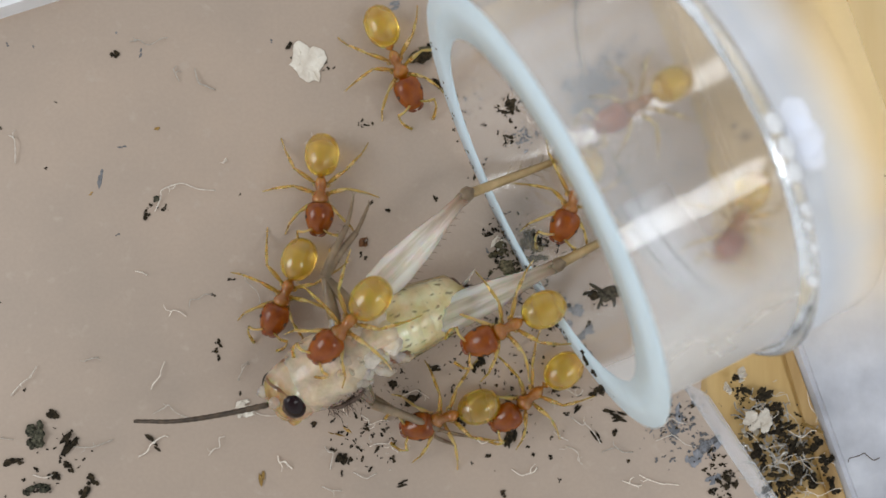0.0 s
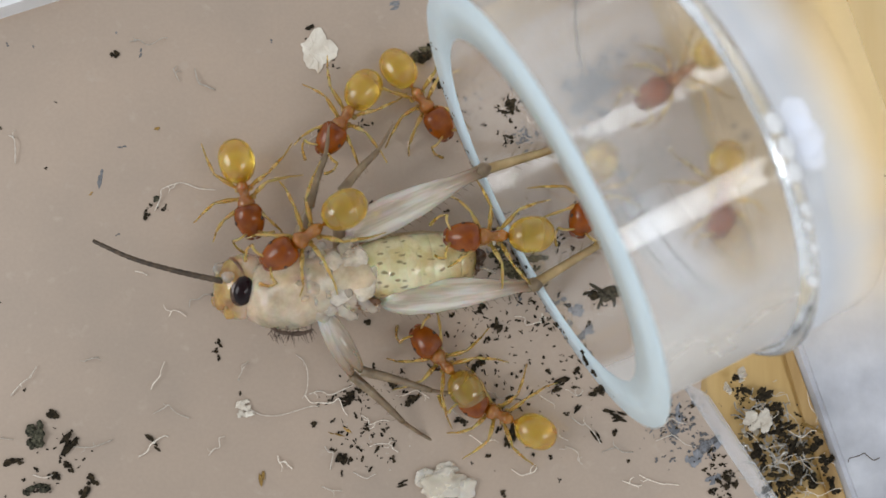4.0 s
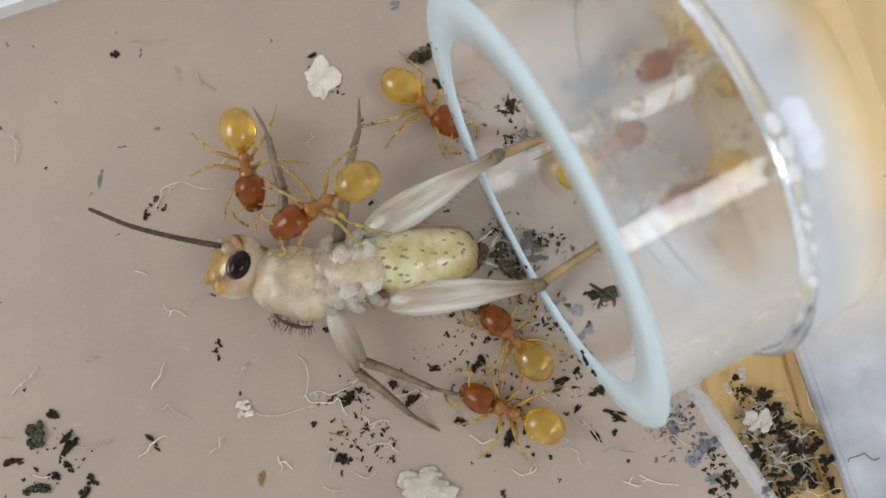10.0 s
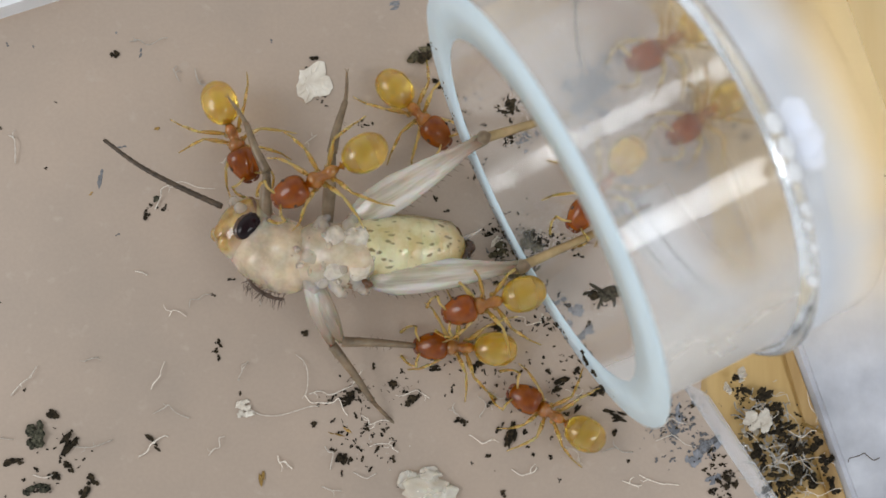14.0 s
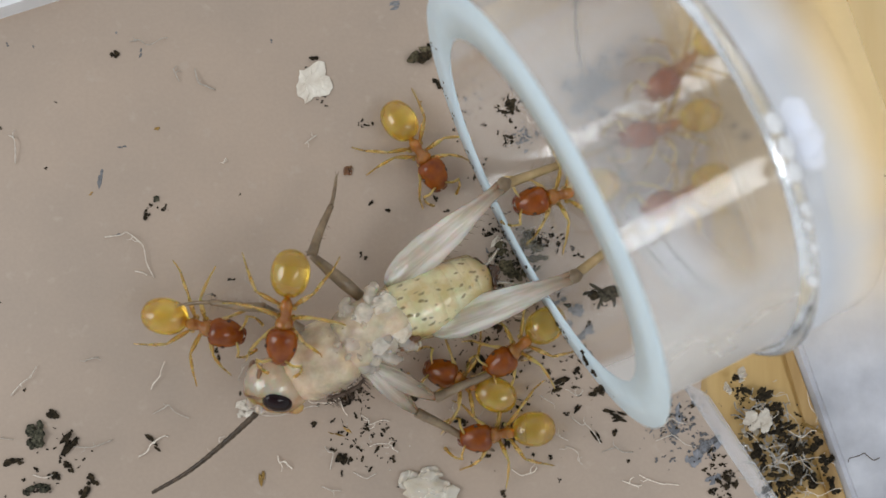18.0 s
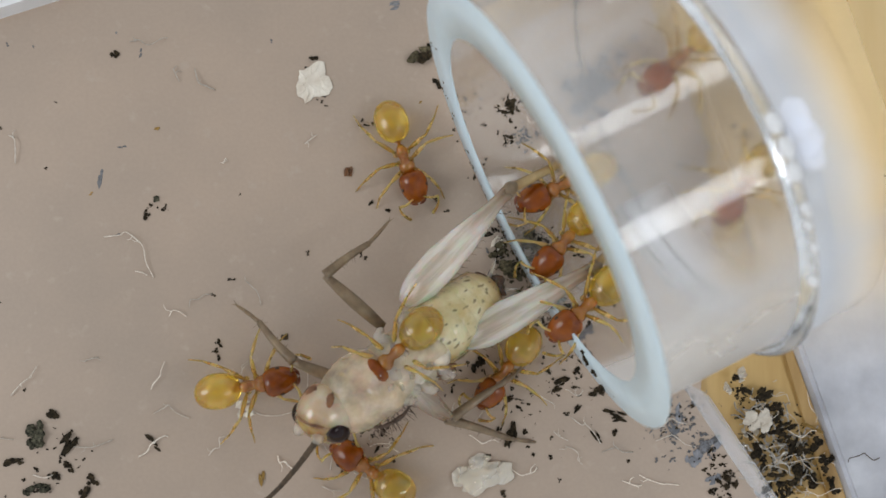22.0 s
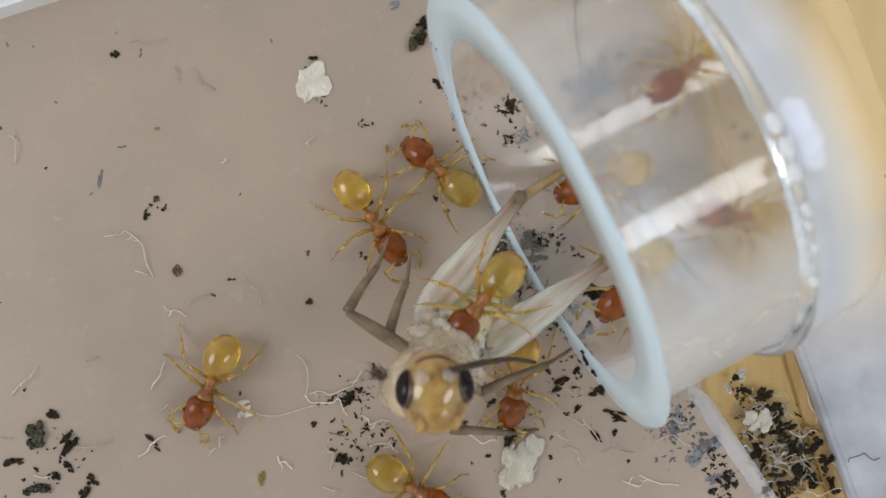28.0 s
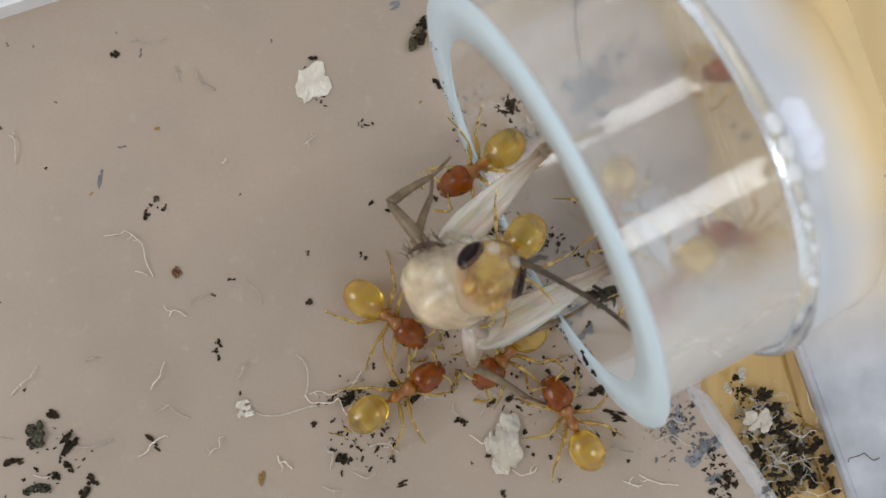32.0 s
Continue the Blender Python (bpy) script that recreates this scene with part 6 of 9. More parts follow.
    way_1 = [
        (0, -5.84, -1.68, 0, -112.12, 0, 2.39, 0),
        (0.5, -6.97, -0.56, 0.3, -83.07, 0, 2.2, 0),
        (1, -7.4, 0.11, 0.5, -74.86, 0, 2.2, 0),
        (1.5, -7.25, 0.9, 0.6, -75.43, 0, 2.2, 0),
        (2, -7.23, 1.6, 0.7, -86.62, 0, 2.2, 0),
        (3.5, -7.23, 1.82, 0.7, -79.67, 0, 2.2, 0),
        (5.5, -6.82, 1.82, 0.7, -74.04, 0, 2.2, 0),
        (6, -6.75, 1.88, 0.7, -74.38, 0, 2.2, 0),
        (6.5, -7.05, 2.14, 0.7, -75.57, 0, 2.2, 0),
        (7, -7.17, 2.22, 0.7, -78.41, 0, 2.2, 0),
        (7.5, -7.12, 2.34, 0.7, -81.78, 0, 2.2, 0),
        (8, -7.17, 2.62, 0.7, -81.27, 0, 2.2, 0),
        (8.5, -7.14, 2.72, 0.7, -76.08, 0, 2.2, 0),
        (9, -7.05, 3.04, 0.7, -78.83, 0, 2.2, 0),
        (10, -7.16, 2.87, 0.7, -78.21, 0, 2.3, 0),
        (10.5, -7.21, 3.1, 0.7, -79.92, 0, 2.35, 0),
        (11, -7.4, 3.3, 0.7, -82.02, 0, 2.2, 0),
        (11.5, -7.45, 4.01, 0.7, -89.6, 0, 2.32, 0),
        (12, -7.44, 4.11, 0.7, -84.73, 0, 2.33, 0),
        (13, -7.48, 4.21, 0.7, -78.11, 0, 2.28, 0),
        (13.5, -7.58, 4.16, 0.7, -76.06, 0, 2.28, 0),
        (14, -7.57, 3.86, 0.7, -68.16, 0, 2.37, 0),
        (14.5, -7.9, 2.89, 0.7, -73.67, 0, 2.29, 0),
        (16.5, -9.06, -1.97, 0.8, -20.98, 0, 2.27, 0),
        (17, -9.02, -2.5, 0.8, -23.2, 0, 2.37, 0),
        (17.5, -8.77, -2.64, 0.8, -18.43, 0, 2.34, 0),
        (18, -8.64, -2.79, 0.8, -16.13, 0, 2.2, 0),
        (18.5, -8.49, -3.43, 0.8, -19.8, 0, 2.2, 0),
        (19, -8.57, -3.98, 0.8, -8.98, 0, 2.28, 0),
        (19.5, -8.44, -3.85, 0.8, -17.05, 0, 2.28, 0),
        (20, -8.44, -4.11, 0.8, -6.64, 0, 2.42, 0),
        (20.5, -8.27, -4.28, 0.8, -2.63, 0, 2.25, 0),
        (21, -7.81, -4.49, 0.8, -5.99, 0, 2.33, 0),
        (21.5, -7.37, -4.63, 0.8, -2.24, 0, 2.21, 0),
        (22, -6.77, -4.86, 0.8, 9.03, 0, 2.2, 0),
        (22.5, -6.31, -5.08, 0.8, 3.12, 0, 2.2, 0),
        (23, -5.55, -5.33, 0.8, -0.87, 0, 2.2, 0),
        (23.4, -5.1, -5.73, 0.8, 15.61, 0, 2.2, 0),
        (23.6, -5, -6.03, 0.8, 12.23, 0, 2.2, 0),
        (24, -4.54, -6.36, 0.6, 20.01, 0, 2.37, 0),
        (24.2, -4.1, -6.47, 0.5, 23.61, 0, 2.58, 0),
        (24.4, -4.25, -6.63, 0.4, 29.03, 0, 2.55, 0),
        (24.6, -4.11, -6.08, 0.2, 61.52, 0, 2.59, 0),
        (24.8, -4.59, -5.47, 0, 75.67, 0, 2.55, 0),
        (25, -4.48, -4.31, 0, 67.37, 0, 2.59, 0),
        (25.1, -4.12, -3.74, 0, 63.52, 0, 2.66, 0),
        (25.2, -3.91, -3.93, 0, 44.25, 0, 2.26, 0),
        (25.3, -3.76, -3.8, 0, 10.75, 0, 2.2, 0),
        (25.5, -3.37, -4.01, 0, -41.47, 0, 2.41, 0),
        (26.17, -4.37, -2.45, 0, 13.79, 0, 2.44, 0),
        (26.83, -5.38, -0.89, 0, 69.04, 0, 2.46, 0),
        (27.5, -6.38, 0.66, 0, 124.29, 0, 2.49, 0),
        (27.6, -7.43, -0.13, 0, 162.57, 0, 2.72, 0),
        (27.7, -7.81, -1.31, 0, 214.05, 0, 2.2, 0),
        (27.8, -8.12, -2.93, 0, 236.35, 0, 2.2, 0),
        (27.9, -8.52, -4.15, 0, 241.21, 0, 2.2, 0),
        (28, -8.53, -5.08, 0, 247.28, 0, 2.23, 0),
        (28.2, -6.95, -4.67, 0, 297.15, 0, 2.2, 0),
        (28.4, -6.88, -5, 0, 299.22, 0, 2.2, 0),
        (28.6, -7.35, -5.83, 0, 275.26, 0, 2.6, 0),
        (28.8, -6.2, -7.21, 0, 290.18, 0, 2.37, 0),
        (29, -5.45, -7.04, 0, 312.37, 0, 2.34, 0),
        (29.3, -5.18, -7.04, 0, 310.62, 0, 2.2, 0),
        (29.6, -5.75, -7.69, 0, 289.67, 0, 2.2, 0),
        (30, -4.83, -7.78, 0, 312.49, 0, 2.2, 0),
        (30.2, -3.9, -8.89, 0, 311.36, 0, 2.2, 0),
        (30.5, -3.32, -9.87, 0, 319.74, 0, 2.27, 0),
        (31, 5.11, -10.42, 0, 367.44, 0, 2.58, 0),
        (31.2, 6.89, -10.31, 0, 426.37, 0, 2.22, 0),
        (31.4, 7.05, -9.69, 0, 457.94, 0, 2.2, 0),
        (31.6, 6.19, -7.38, 0, 468.53, 0, 2.2, 0),
        (31.8, 4.57, -6.65, 0, 482.98, 0, 2.7, 0),
        (32, 4.65, -6.29, 0, 478.08, 0, 2.44, 0)]
    other = copy_thing(first_ant, at(0, 0, 0))
    ants.append(other)
    way_2 = [
        (0, -3.53, -2.71, 2.9, -132.71, 0, 2.2, 0),
        (0.5, -4.05, -1.77, 2.9, -134.72, 0, 2.6, 0),
        (1, -4.23, -0.73, 2.9, -144.35, 0, 2.55, 0),
        (1.5, -4.35, -0.12, 2.9, -145.28, 0, 2.45, 0),
        (2, -4.46, 0.26, 2.9, -148.91, 0, 2.57, 0),
        (3.5, -4.86, 0.27, 2.9, -143.96, 0, 2.6, 0),
        (5.5, -3.76, 0.61, 2.9, -149.98, 0, 2.7, 0),
        (6, -3.53, 0.87, 2.9, -148.21, 0, 2.72, 0),
        (6.5, -3.61, 1.11, 2.9, -142.65, 0, 2.95, 0),
        (7, -4.21, 0.76, 2.9, -148.09, 0, 2.66, 0),
        (7.5, -4.26, 0.8, 2.9, -147.53, 0, 2.66, 0),
        (8, -4.08, 0.86, 2.9, -153.47, 0, 2.61, 0),
        (8.5, -3.94, 1.08, 2.9, -151.1, 0, 2.65, 0),
        (9, -4.04, 1.66, 2.9, -147.98, 0, 2.67, 0),
        (9.5, -3.96, 1.38, 2.9, -148.44, 0, 2.7, 0),
        (10, -4.4, 1.28, 2.9, -148, 0, 2.67, 0),
        (10.5, -4.69, 1.37, 2.9, -154.84, 0, 2.58, 0),
        (11, -5.15, 1.75, 2.9, -151.61, 0, 2.58, 0),
        (11.5, -5.48, 2.26, 2.9, -155.62, 0, 2.39, 0),
        (12, -5.21, 2.23, 2.9, -154.61, 0, 2.43, 0),
        (12.5, -5.08, 2.41, 2.9, -158.64, 0, 2.46, 0),
        (13, -4.58, 2.5, 2.9, -158.99, 0, 2.56, 0),
        (13.5, -4.38, 2.45, 2.9, -155.41, 0, 2.61, 0),
        (14, -4.27, 2.25, 2.9, -150.83, 0, 2.81, 0),
        (14.5, -5.63, 1.94, 2.9, -128.61, 0, 2.56, 0),
        (16.5, -5.25, -1.7, 2.9, -123.82, 0, 2.44, 0),
        (17, -5.17, -2.16, 2.9, -120.15, 0, 2.45, 0),
        (17.5, -5.16, -2.28, 2.9, -111.2, 0, 2.49, 0),
        (18, -5.45, -2.32, 2.9, -96.61, 0, 2.41, 0),
        (18.5, -5.36, -3.06, 2.9, -93.9, 0, 2.46, 0),
        (19, -4.92, -3.36, 2.9, -110.5, 0, 2.31, 0),
        (19.5, -4.29, -3.31, 2.9, -115.66, 0, 2.3, 0),
        (20, -4.2, -3.57, 2.9, -121.77, 0, 2.42, 0),
        (20.5, -3.94, -3.51, 2.9, -123.38, 0, 2.42, 0),
        (21, -3.32, -3.46, 2.9, -129.15, 0, 2.32, 0),
        (21.5, -2.84, -3.72, 2.9, -127.3, 0, 2.33, 0),
        (22, -1.98, -3.68, 3, -136.75, 0, 2.35, 0),
        (22.5, -1.18, -3.62, 3.1, -135.55, 0, 2.33, 0),
        (23, -0.38, -3.53, 3.2, -137.13, 0, 2.47, 0),
        (23.5, 0.07, -3.41, 3.4, -130.1, 0, 2.2, 0),
        (24, 0.09, -2.53, 3.6, -131.64, 0, 2.2, 0),
        (24.5, 0.8, -2.47, 3.8, -133.91, 0, 2.2, 0),
        (25, 1.5, -2.16, 4, -133.69, 0, 2.2, 0),
        (25.5, 1.6, -2.08, 4, -129.89, 0, 2.2, 0),
        (27.5, 0.77, -1.81, 4, -127.67, 0, 2.2, 0),
        (28, 0.76, -2, 4, -129.05, 0, 2.24, 0),
        (29, 0.94, -1.89, 4, -124.74, 0, 2.2, 0),
        (30, 1.91, -1.56, 4, -126.99, 0, 2.2, 0),
        (30.5, 2, -1.47, 4, -126.59, 0, 2.2, 0),
        (31, 1.95, -1.22, 4, -125.8, 0, 2.2, 0),
        (32, 1.55, -0.8, 4, -124.59, 0, 2.2, 0)]
    other = copy_thing(first_ant, at(0, 0, 0))
    ants.append(other)
    way_3 = [
        (0, -4.57, 2.08, 0, -92.23, 0, 2.35, 0),
        (0.5, -4.72, 2.84, 0, -89.73, 0, 2.2, 0),
        (1, -4.52, 3.6, 0.2, -100.22, 0, 2.2, 0),
        (1.5, -4.29, 4.2, 0.3, -103.59, 0, 2.2, 0),
        (2, -4.09, 4.72, 0.4, -105.4, 0, 2.2, 0),
        (3, -3.71, 4.58, 0.4, -117.3, 0, 2.2, 0),
        (3.5, -3.63, 4.78, 0.4, -122.85, 0, 2.2, 0),
        (5.5, -4.47, 4.3, 0.4, -124.06, 0, 2.2, 0),
        (6, -4.69, 4.4, 0.4, -125.3, 0, 2.2, 0),
        (6.5, -4.55, 4.07, 0.3, -122.18, 0, 2.2, 0),
        (7, -3.65, 3.09, 0.2, -78.54, 0, 2.2, 0),
        (7.5, -1.79, 3.29, 0.2, -12.99, 0, 2.2, 0),
        (8, -0.94, 2.99, 0.2, -21.61, 0, 2.58, 0),
        (8.4, 1.13, 0.89, 1.4, -28.34, 0, 2.29, 0),
        (8.7, 1.42, 0.58, 1.6, -46.58, 0, 2.47, 0),
        (9, 2.39, 0.51, 1.4, -37.56, 0, 2.2, 0),
        (9.5, 4.49, 1.69, 1.05, 8.46, 0, 2.2, 0),
        (9.8, 5.35, 2.92, 1.08, 33.89, 0, 2.41, 0),
        (10.3, 6.64, 4.2, 1.16, 33.69, 0, 2.3, 0),
        (10.8, 7.57, 4.71, 1.17, 32.05, 0, 2.2, 0),
        (11.5, 7.65, 3.5, 1.05, -43.8, 0, 2.2, 0),
        (13, 6.32, 2.99, 1.06, -118.99, 0, 2.2, 0),
        (14, 5.61, 2.1, 1.05, -127.7, 0, 2.75, 0),
        (14.5, 5.29, 1.78, 1.06, -135.31, 0, 2.59, 0),
        (16.5, 4.58, 2.31, 1.06, -162.42, 0, 2.44, 0),
        (17, 3.64, 2.05, 1.07, -173.03, 0, 2.33, 0),
        (17.5, 3.82, 2.01, 1.06, -171.75, 0, 2.4, 0),
        (18, 4.1, 1.89, 1.05, -166.86, 0, 2.51, 0),
        (18.5, 4.21, 1.51, 1.05, -164.09, 0, 2.52, 0),
        (19, 4, 1.66, 1.05, -170.04, 0, 2.46, 0),
        (20, 3.42, 1.69, 1.06, -171.15, 0, 2.36, 0),
        (21, 3.82, 2.01, 1.07, -161.95, 0, 2.5, 0),
        (22, 4.09, 2.2, 1.07, -154.57, 0, 2.53, 0),
        (23, 4.15, 2.11, 1.06, -151.33, 0, 2.6, 0),
        (25, 4.39, 2.23, 1.06, -157.23, 0, 2.7, 0),
        (25.5, 4.4, 2.24, 1.06, -159.83, 0, 2.43, 0),
        (27.5, 6.1, 2.73, 1.05, -170.95, 0, 2.2, 0),
        (28, 5.5, 2.38, 1.05, -159.95, 0, 2.34, 0),
        (29, 5.36, 1.4, 1.09, -127.7, 0, 2.2, 0),
        (30, 4.67, 0.87, 1.11, -119.82, 0, 2.2, 0),
        (30.5, 5.27, 1.12, 1.11, -102.82, 0, 2.2, 0),
        (31, 5.45, 1.54, 1.08, -114.36, 0, 2.2, 0),
        (32, 6.05, 1.28, 1.14, -98.24, 0, 2.24, 0)]
    other = copy_thing(first_ant, at(0, 0, 0))
    ants.append(other)
    way_4 = [
        (0, 1.97, -2.82, 2.2, -153.68, 0, 2.5, 0),
        (0.5, 1.47, -1.91, 2.2, -173.31, 0, 2.45, 0),
        (1, 1.12, -1.02, 2.4, -191.41, 0, 2.52, 0),
        (1.5, 0.68, 0.16, 2.4, -198.99, 0, 2.34, 0),
        (2, 0.24, 1.3, 2, -210.36, 0, 2.49, 0),
        (2.5, 0.83, 0.99, 1.6, -199.72, 0, 2.33, 0),
        (3, 1.34, 0.36, 1.8, -165.26, 0, 2.36, 0),
        (3.5, 1.36, 0.01, 2.4, -156.49, 0, 2.43, 0),
        (4.5, 1.56, 0.91, 2.1, -218.71, 0, 2.32, 0),
        (5.5, 1.76, 1.82, 1.8, -280.94, 0, 2.2, 0),
        (6, 2.54, 2.54, 1.4, -302.23, 0, 2.5, 0),
        (6.5, 3.8, 2.91, 1.19, -329.58, 0, 2.48, 0),
        (7, 4.59, 3.49, 1.24, -338.57, 0, 2.39, 0),
        (7.5, 5.93, 3.74, 1, -334, 0, 2.4, 0),
        (8, 9.6, 5.3, 1, -328, 0, 2.4, 0),
        (8.5, 11.3, 6.4, 1, -335, 0, 2.4, 0),
        (9.5, 11.9, 6.95, 1, -330, 0, 2.4, 0),
        (11, 11.9, 6.95, 1, -325, 0, 2.4, 0),
        (11.5, 12.2, 7.4, 1.1, -315, 0, 2.4, 0),
        (12, 11.2, 9.6, 2.2, -260, 0, 2.4, 0),
        (12.4, 10.4, 11.22, 4.57, -230, 0, 2.4, 0),
        (14.6, 10.4, 11.22, 4.57, -180, 0, 2.4, 0),
        (16.5, 9.03, 1.85, 1.42, -159.54, 0, 2.2, 0),
        (20, 7.15, 1.91, 1.15, -139.76, 0, 2.2, 0),
        (21, 5.34, 1.26, 1.11, -124.81, 0, 2.2, 0),
        (22, 4.19, 0.16, 1.19, -130.64, 0, 2.28, 0),
        (23, 3.9, 0.06, 1.19, -137.59, 0, 2.57, 0),
        (24, 3.78, 0.37, 1.13, -151.08, 0, 2.2, 0),
        (25, 3.35, 0.4, 1.2, -169.21, 0, 2.2, 0),
        (25.5, 2.44, 0.32, 1.5, -185.3, 0, 2.2, 0),
        (27.5, -0.02, 2.54, 0.3, -221.69, 0, 2.4, 0),
        (28, -0.34, 3.03, 0, -219.79, 0, 2.2, 0),
        (28.3, -0.82, 2.89, 0, -197.31, 0, 2.2, 0),
        (29, -1.13, 2.83, 0, -198.09, 0, 2.31, 0),
        (29.3, -0.83, 2.76, 0, -208.34, 0, 2.62, 0),
        (29.6, -0.34, 2.24, 0, -181.52, 0, 2.48, 0),
        (30, 1.12, 1.53, 0.77, -161.03, 0, 2.83, 0),
        (31, 0.87, 2.08, 0.93, -161.22, 0, 2.27, 0),
        (32, 1.03, 2.81, 1.32, -145.1, 0, 2.2, 0)]
    other = copy_thing(first_ant, at(0, 0, 0))
    ants.append(other)
    way_5 = [
        (0, 3.19, -5.54, 0, -141.86, 0, 2.83, 0),
        (1, 2.01, -6.08, 0, -182.21, 0, 2.21, 0),
        (2, 1.43, -5.44, 0, -191.13, 0, 2.82, 0),
        (3, 1.9, -6.13, 0, -201.66, 0, 2.59, 0),
        (3.5, 1.94, -6.07, 0, -205.96, 0, 2.61, 0),
        (5.5, 2.35, -6.56, 0, -200.54, 0, 2.8, 0),
        (6, 2.27, -6.55, 0, -203.02, 0, 2.67, 0),
        (6.5, 2.11, -6.41, 0, -205.06, 0, 2.76, 0),
        (7, 2.18, -6.31, 0, -203.75, 0, 2.8, 0),
        (8, 2.11, -6.1, 0, -207.71, 0, 2.82, 0),
        (9, 2.08, -5.71, 0, -202.76, 0, 2.8, 0),
        (9.5, 2.11, -5.85, 0, -204.49, 0, 2.81, 0),
        (10, 2.27, -5.97, 0, -203.5, 0, 2.77, 0),
        (10.5, 2.06, -5.84, 0, -203.22, 0, 2.86, 0),
        (11, 1.5, -5.88, 0, -202.39, 0, 2.9, 0),
        (11.5, 0.16, -4.76, 0, -203.16, 0, 2.95, 0),
        (12, -0.25, -4.5, 0, -202.84, 0, 2.71, 0),
        (12.5, 0.17, -4.42, 0, -202.01, 0, 2.7, 0),
        (13, 0.6, -4.48, 0, -194.1, 0, 2.63, 0),
        (13.5, 0.61, -4.23, 0, -193.97, 0, 2.65, 0),
        (14, 0.53, -3.66, 0, -182.78, 0, 2.41, 0),
        (14.5, 1.32, -3.41, 0, -171.82, 0, 2.55, 0),
        (16.5, 2.36, -4.09, 0.3, -145.83, 0, 2.2, 0),
        (17, 2.51, -3.92, 0.3, -150.51, 0, 2.2, 0),
        (17.5, 1.77, -4.29, 0.2, -173.29, 0, 2.2, 0),
        (18, 0.73, -4.93, 0, -202.41, 0, 2.21, 0),
        (18.5, 1.08, -5.22, 0, -180.48, 0, 2.2, 0),
        (19, 1.17, -5.09, 0, -172.42, 0, 2.22, 0),
        (20, 1.38, -5.11, 0, -160.74, 0, 2.33, 0),
        (21, 1.49, -5.23, 0, -118.25, 0, 2.2, 0),
        (22, 2.18, -4.64, 0, -126.42, 0, 2.24, 0),
        (23, 2.48, -4.93, 0, -118.11, 0, 2.2, 0),
        (25, 2.67, -4.46, 0, -135.49, 0, 2.2, 0),
        (25.5, 2.63, -4.73, 0, -128.56, 0, 2.2, 0),
        (27.5, 2.62, -5.24, 0, -100.01, 0, 2.2, 0),
        (28, 2.65, -5.18, 0, -101.85, 0, 2.2, 0),
        (29, 2.69, -5.24, 0, -106.65, 0, 2.2, 0),
        (30, 2.42, -4.91, 0, -112.09, 0, 2.2, 0),
        (31, 2.36, -4.64, 0, -116.9, 0, 2.2, 0),
        (32, 2.28, -4.02, 0, -135.41, 0, 2.2, 0)]
    other = copy_thing(first_ant, at(0, 0, 0))
    ants.append(other)
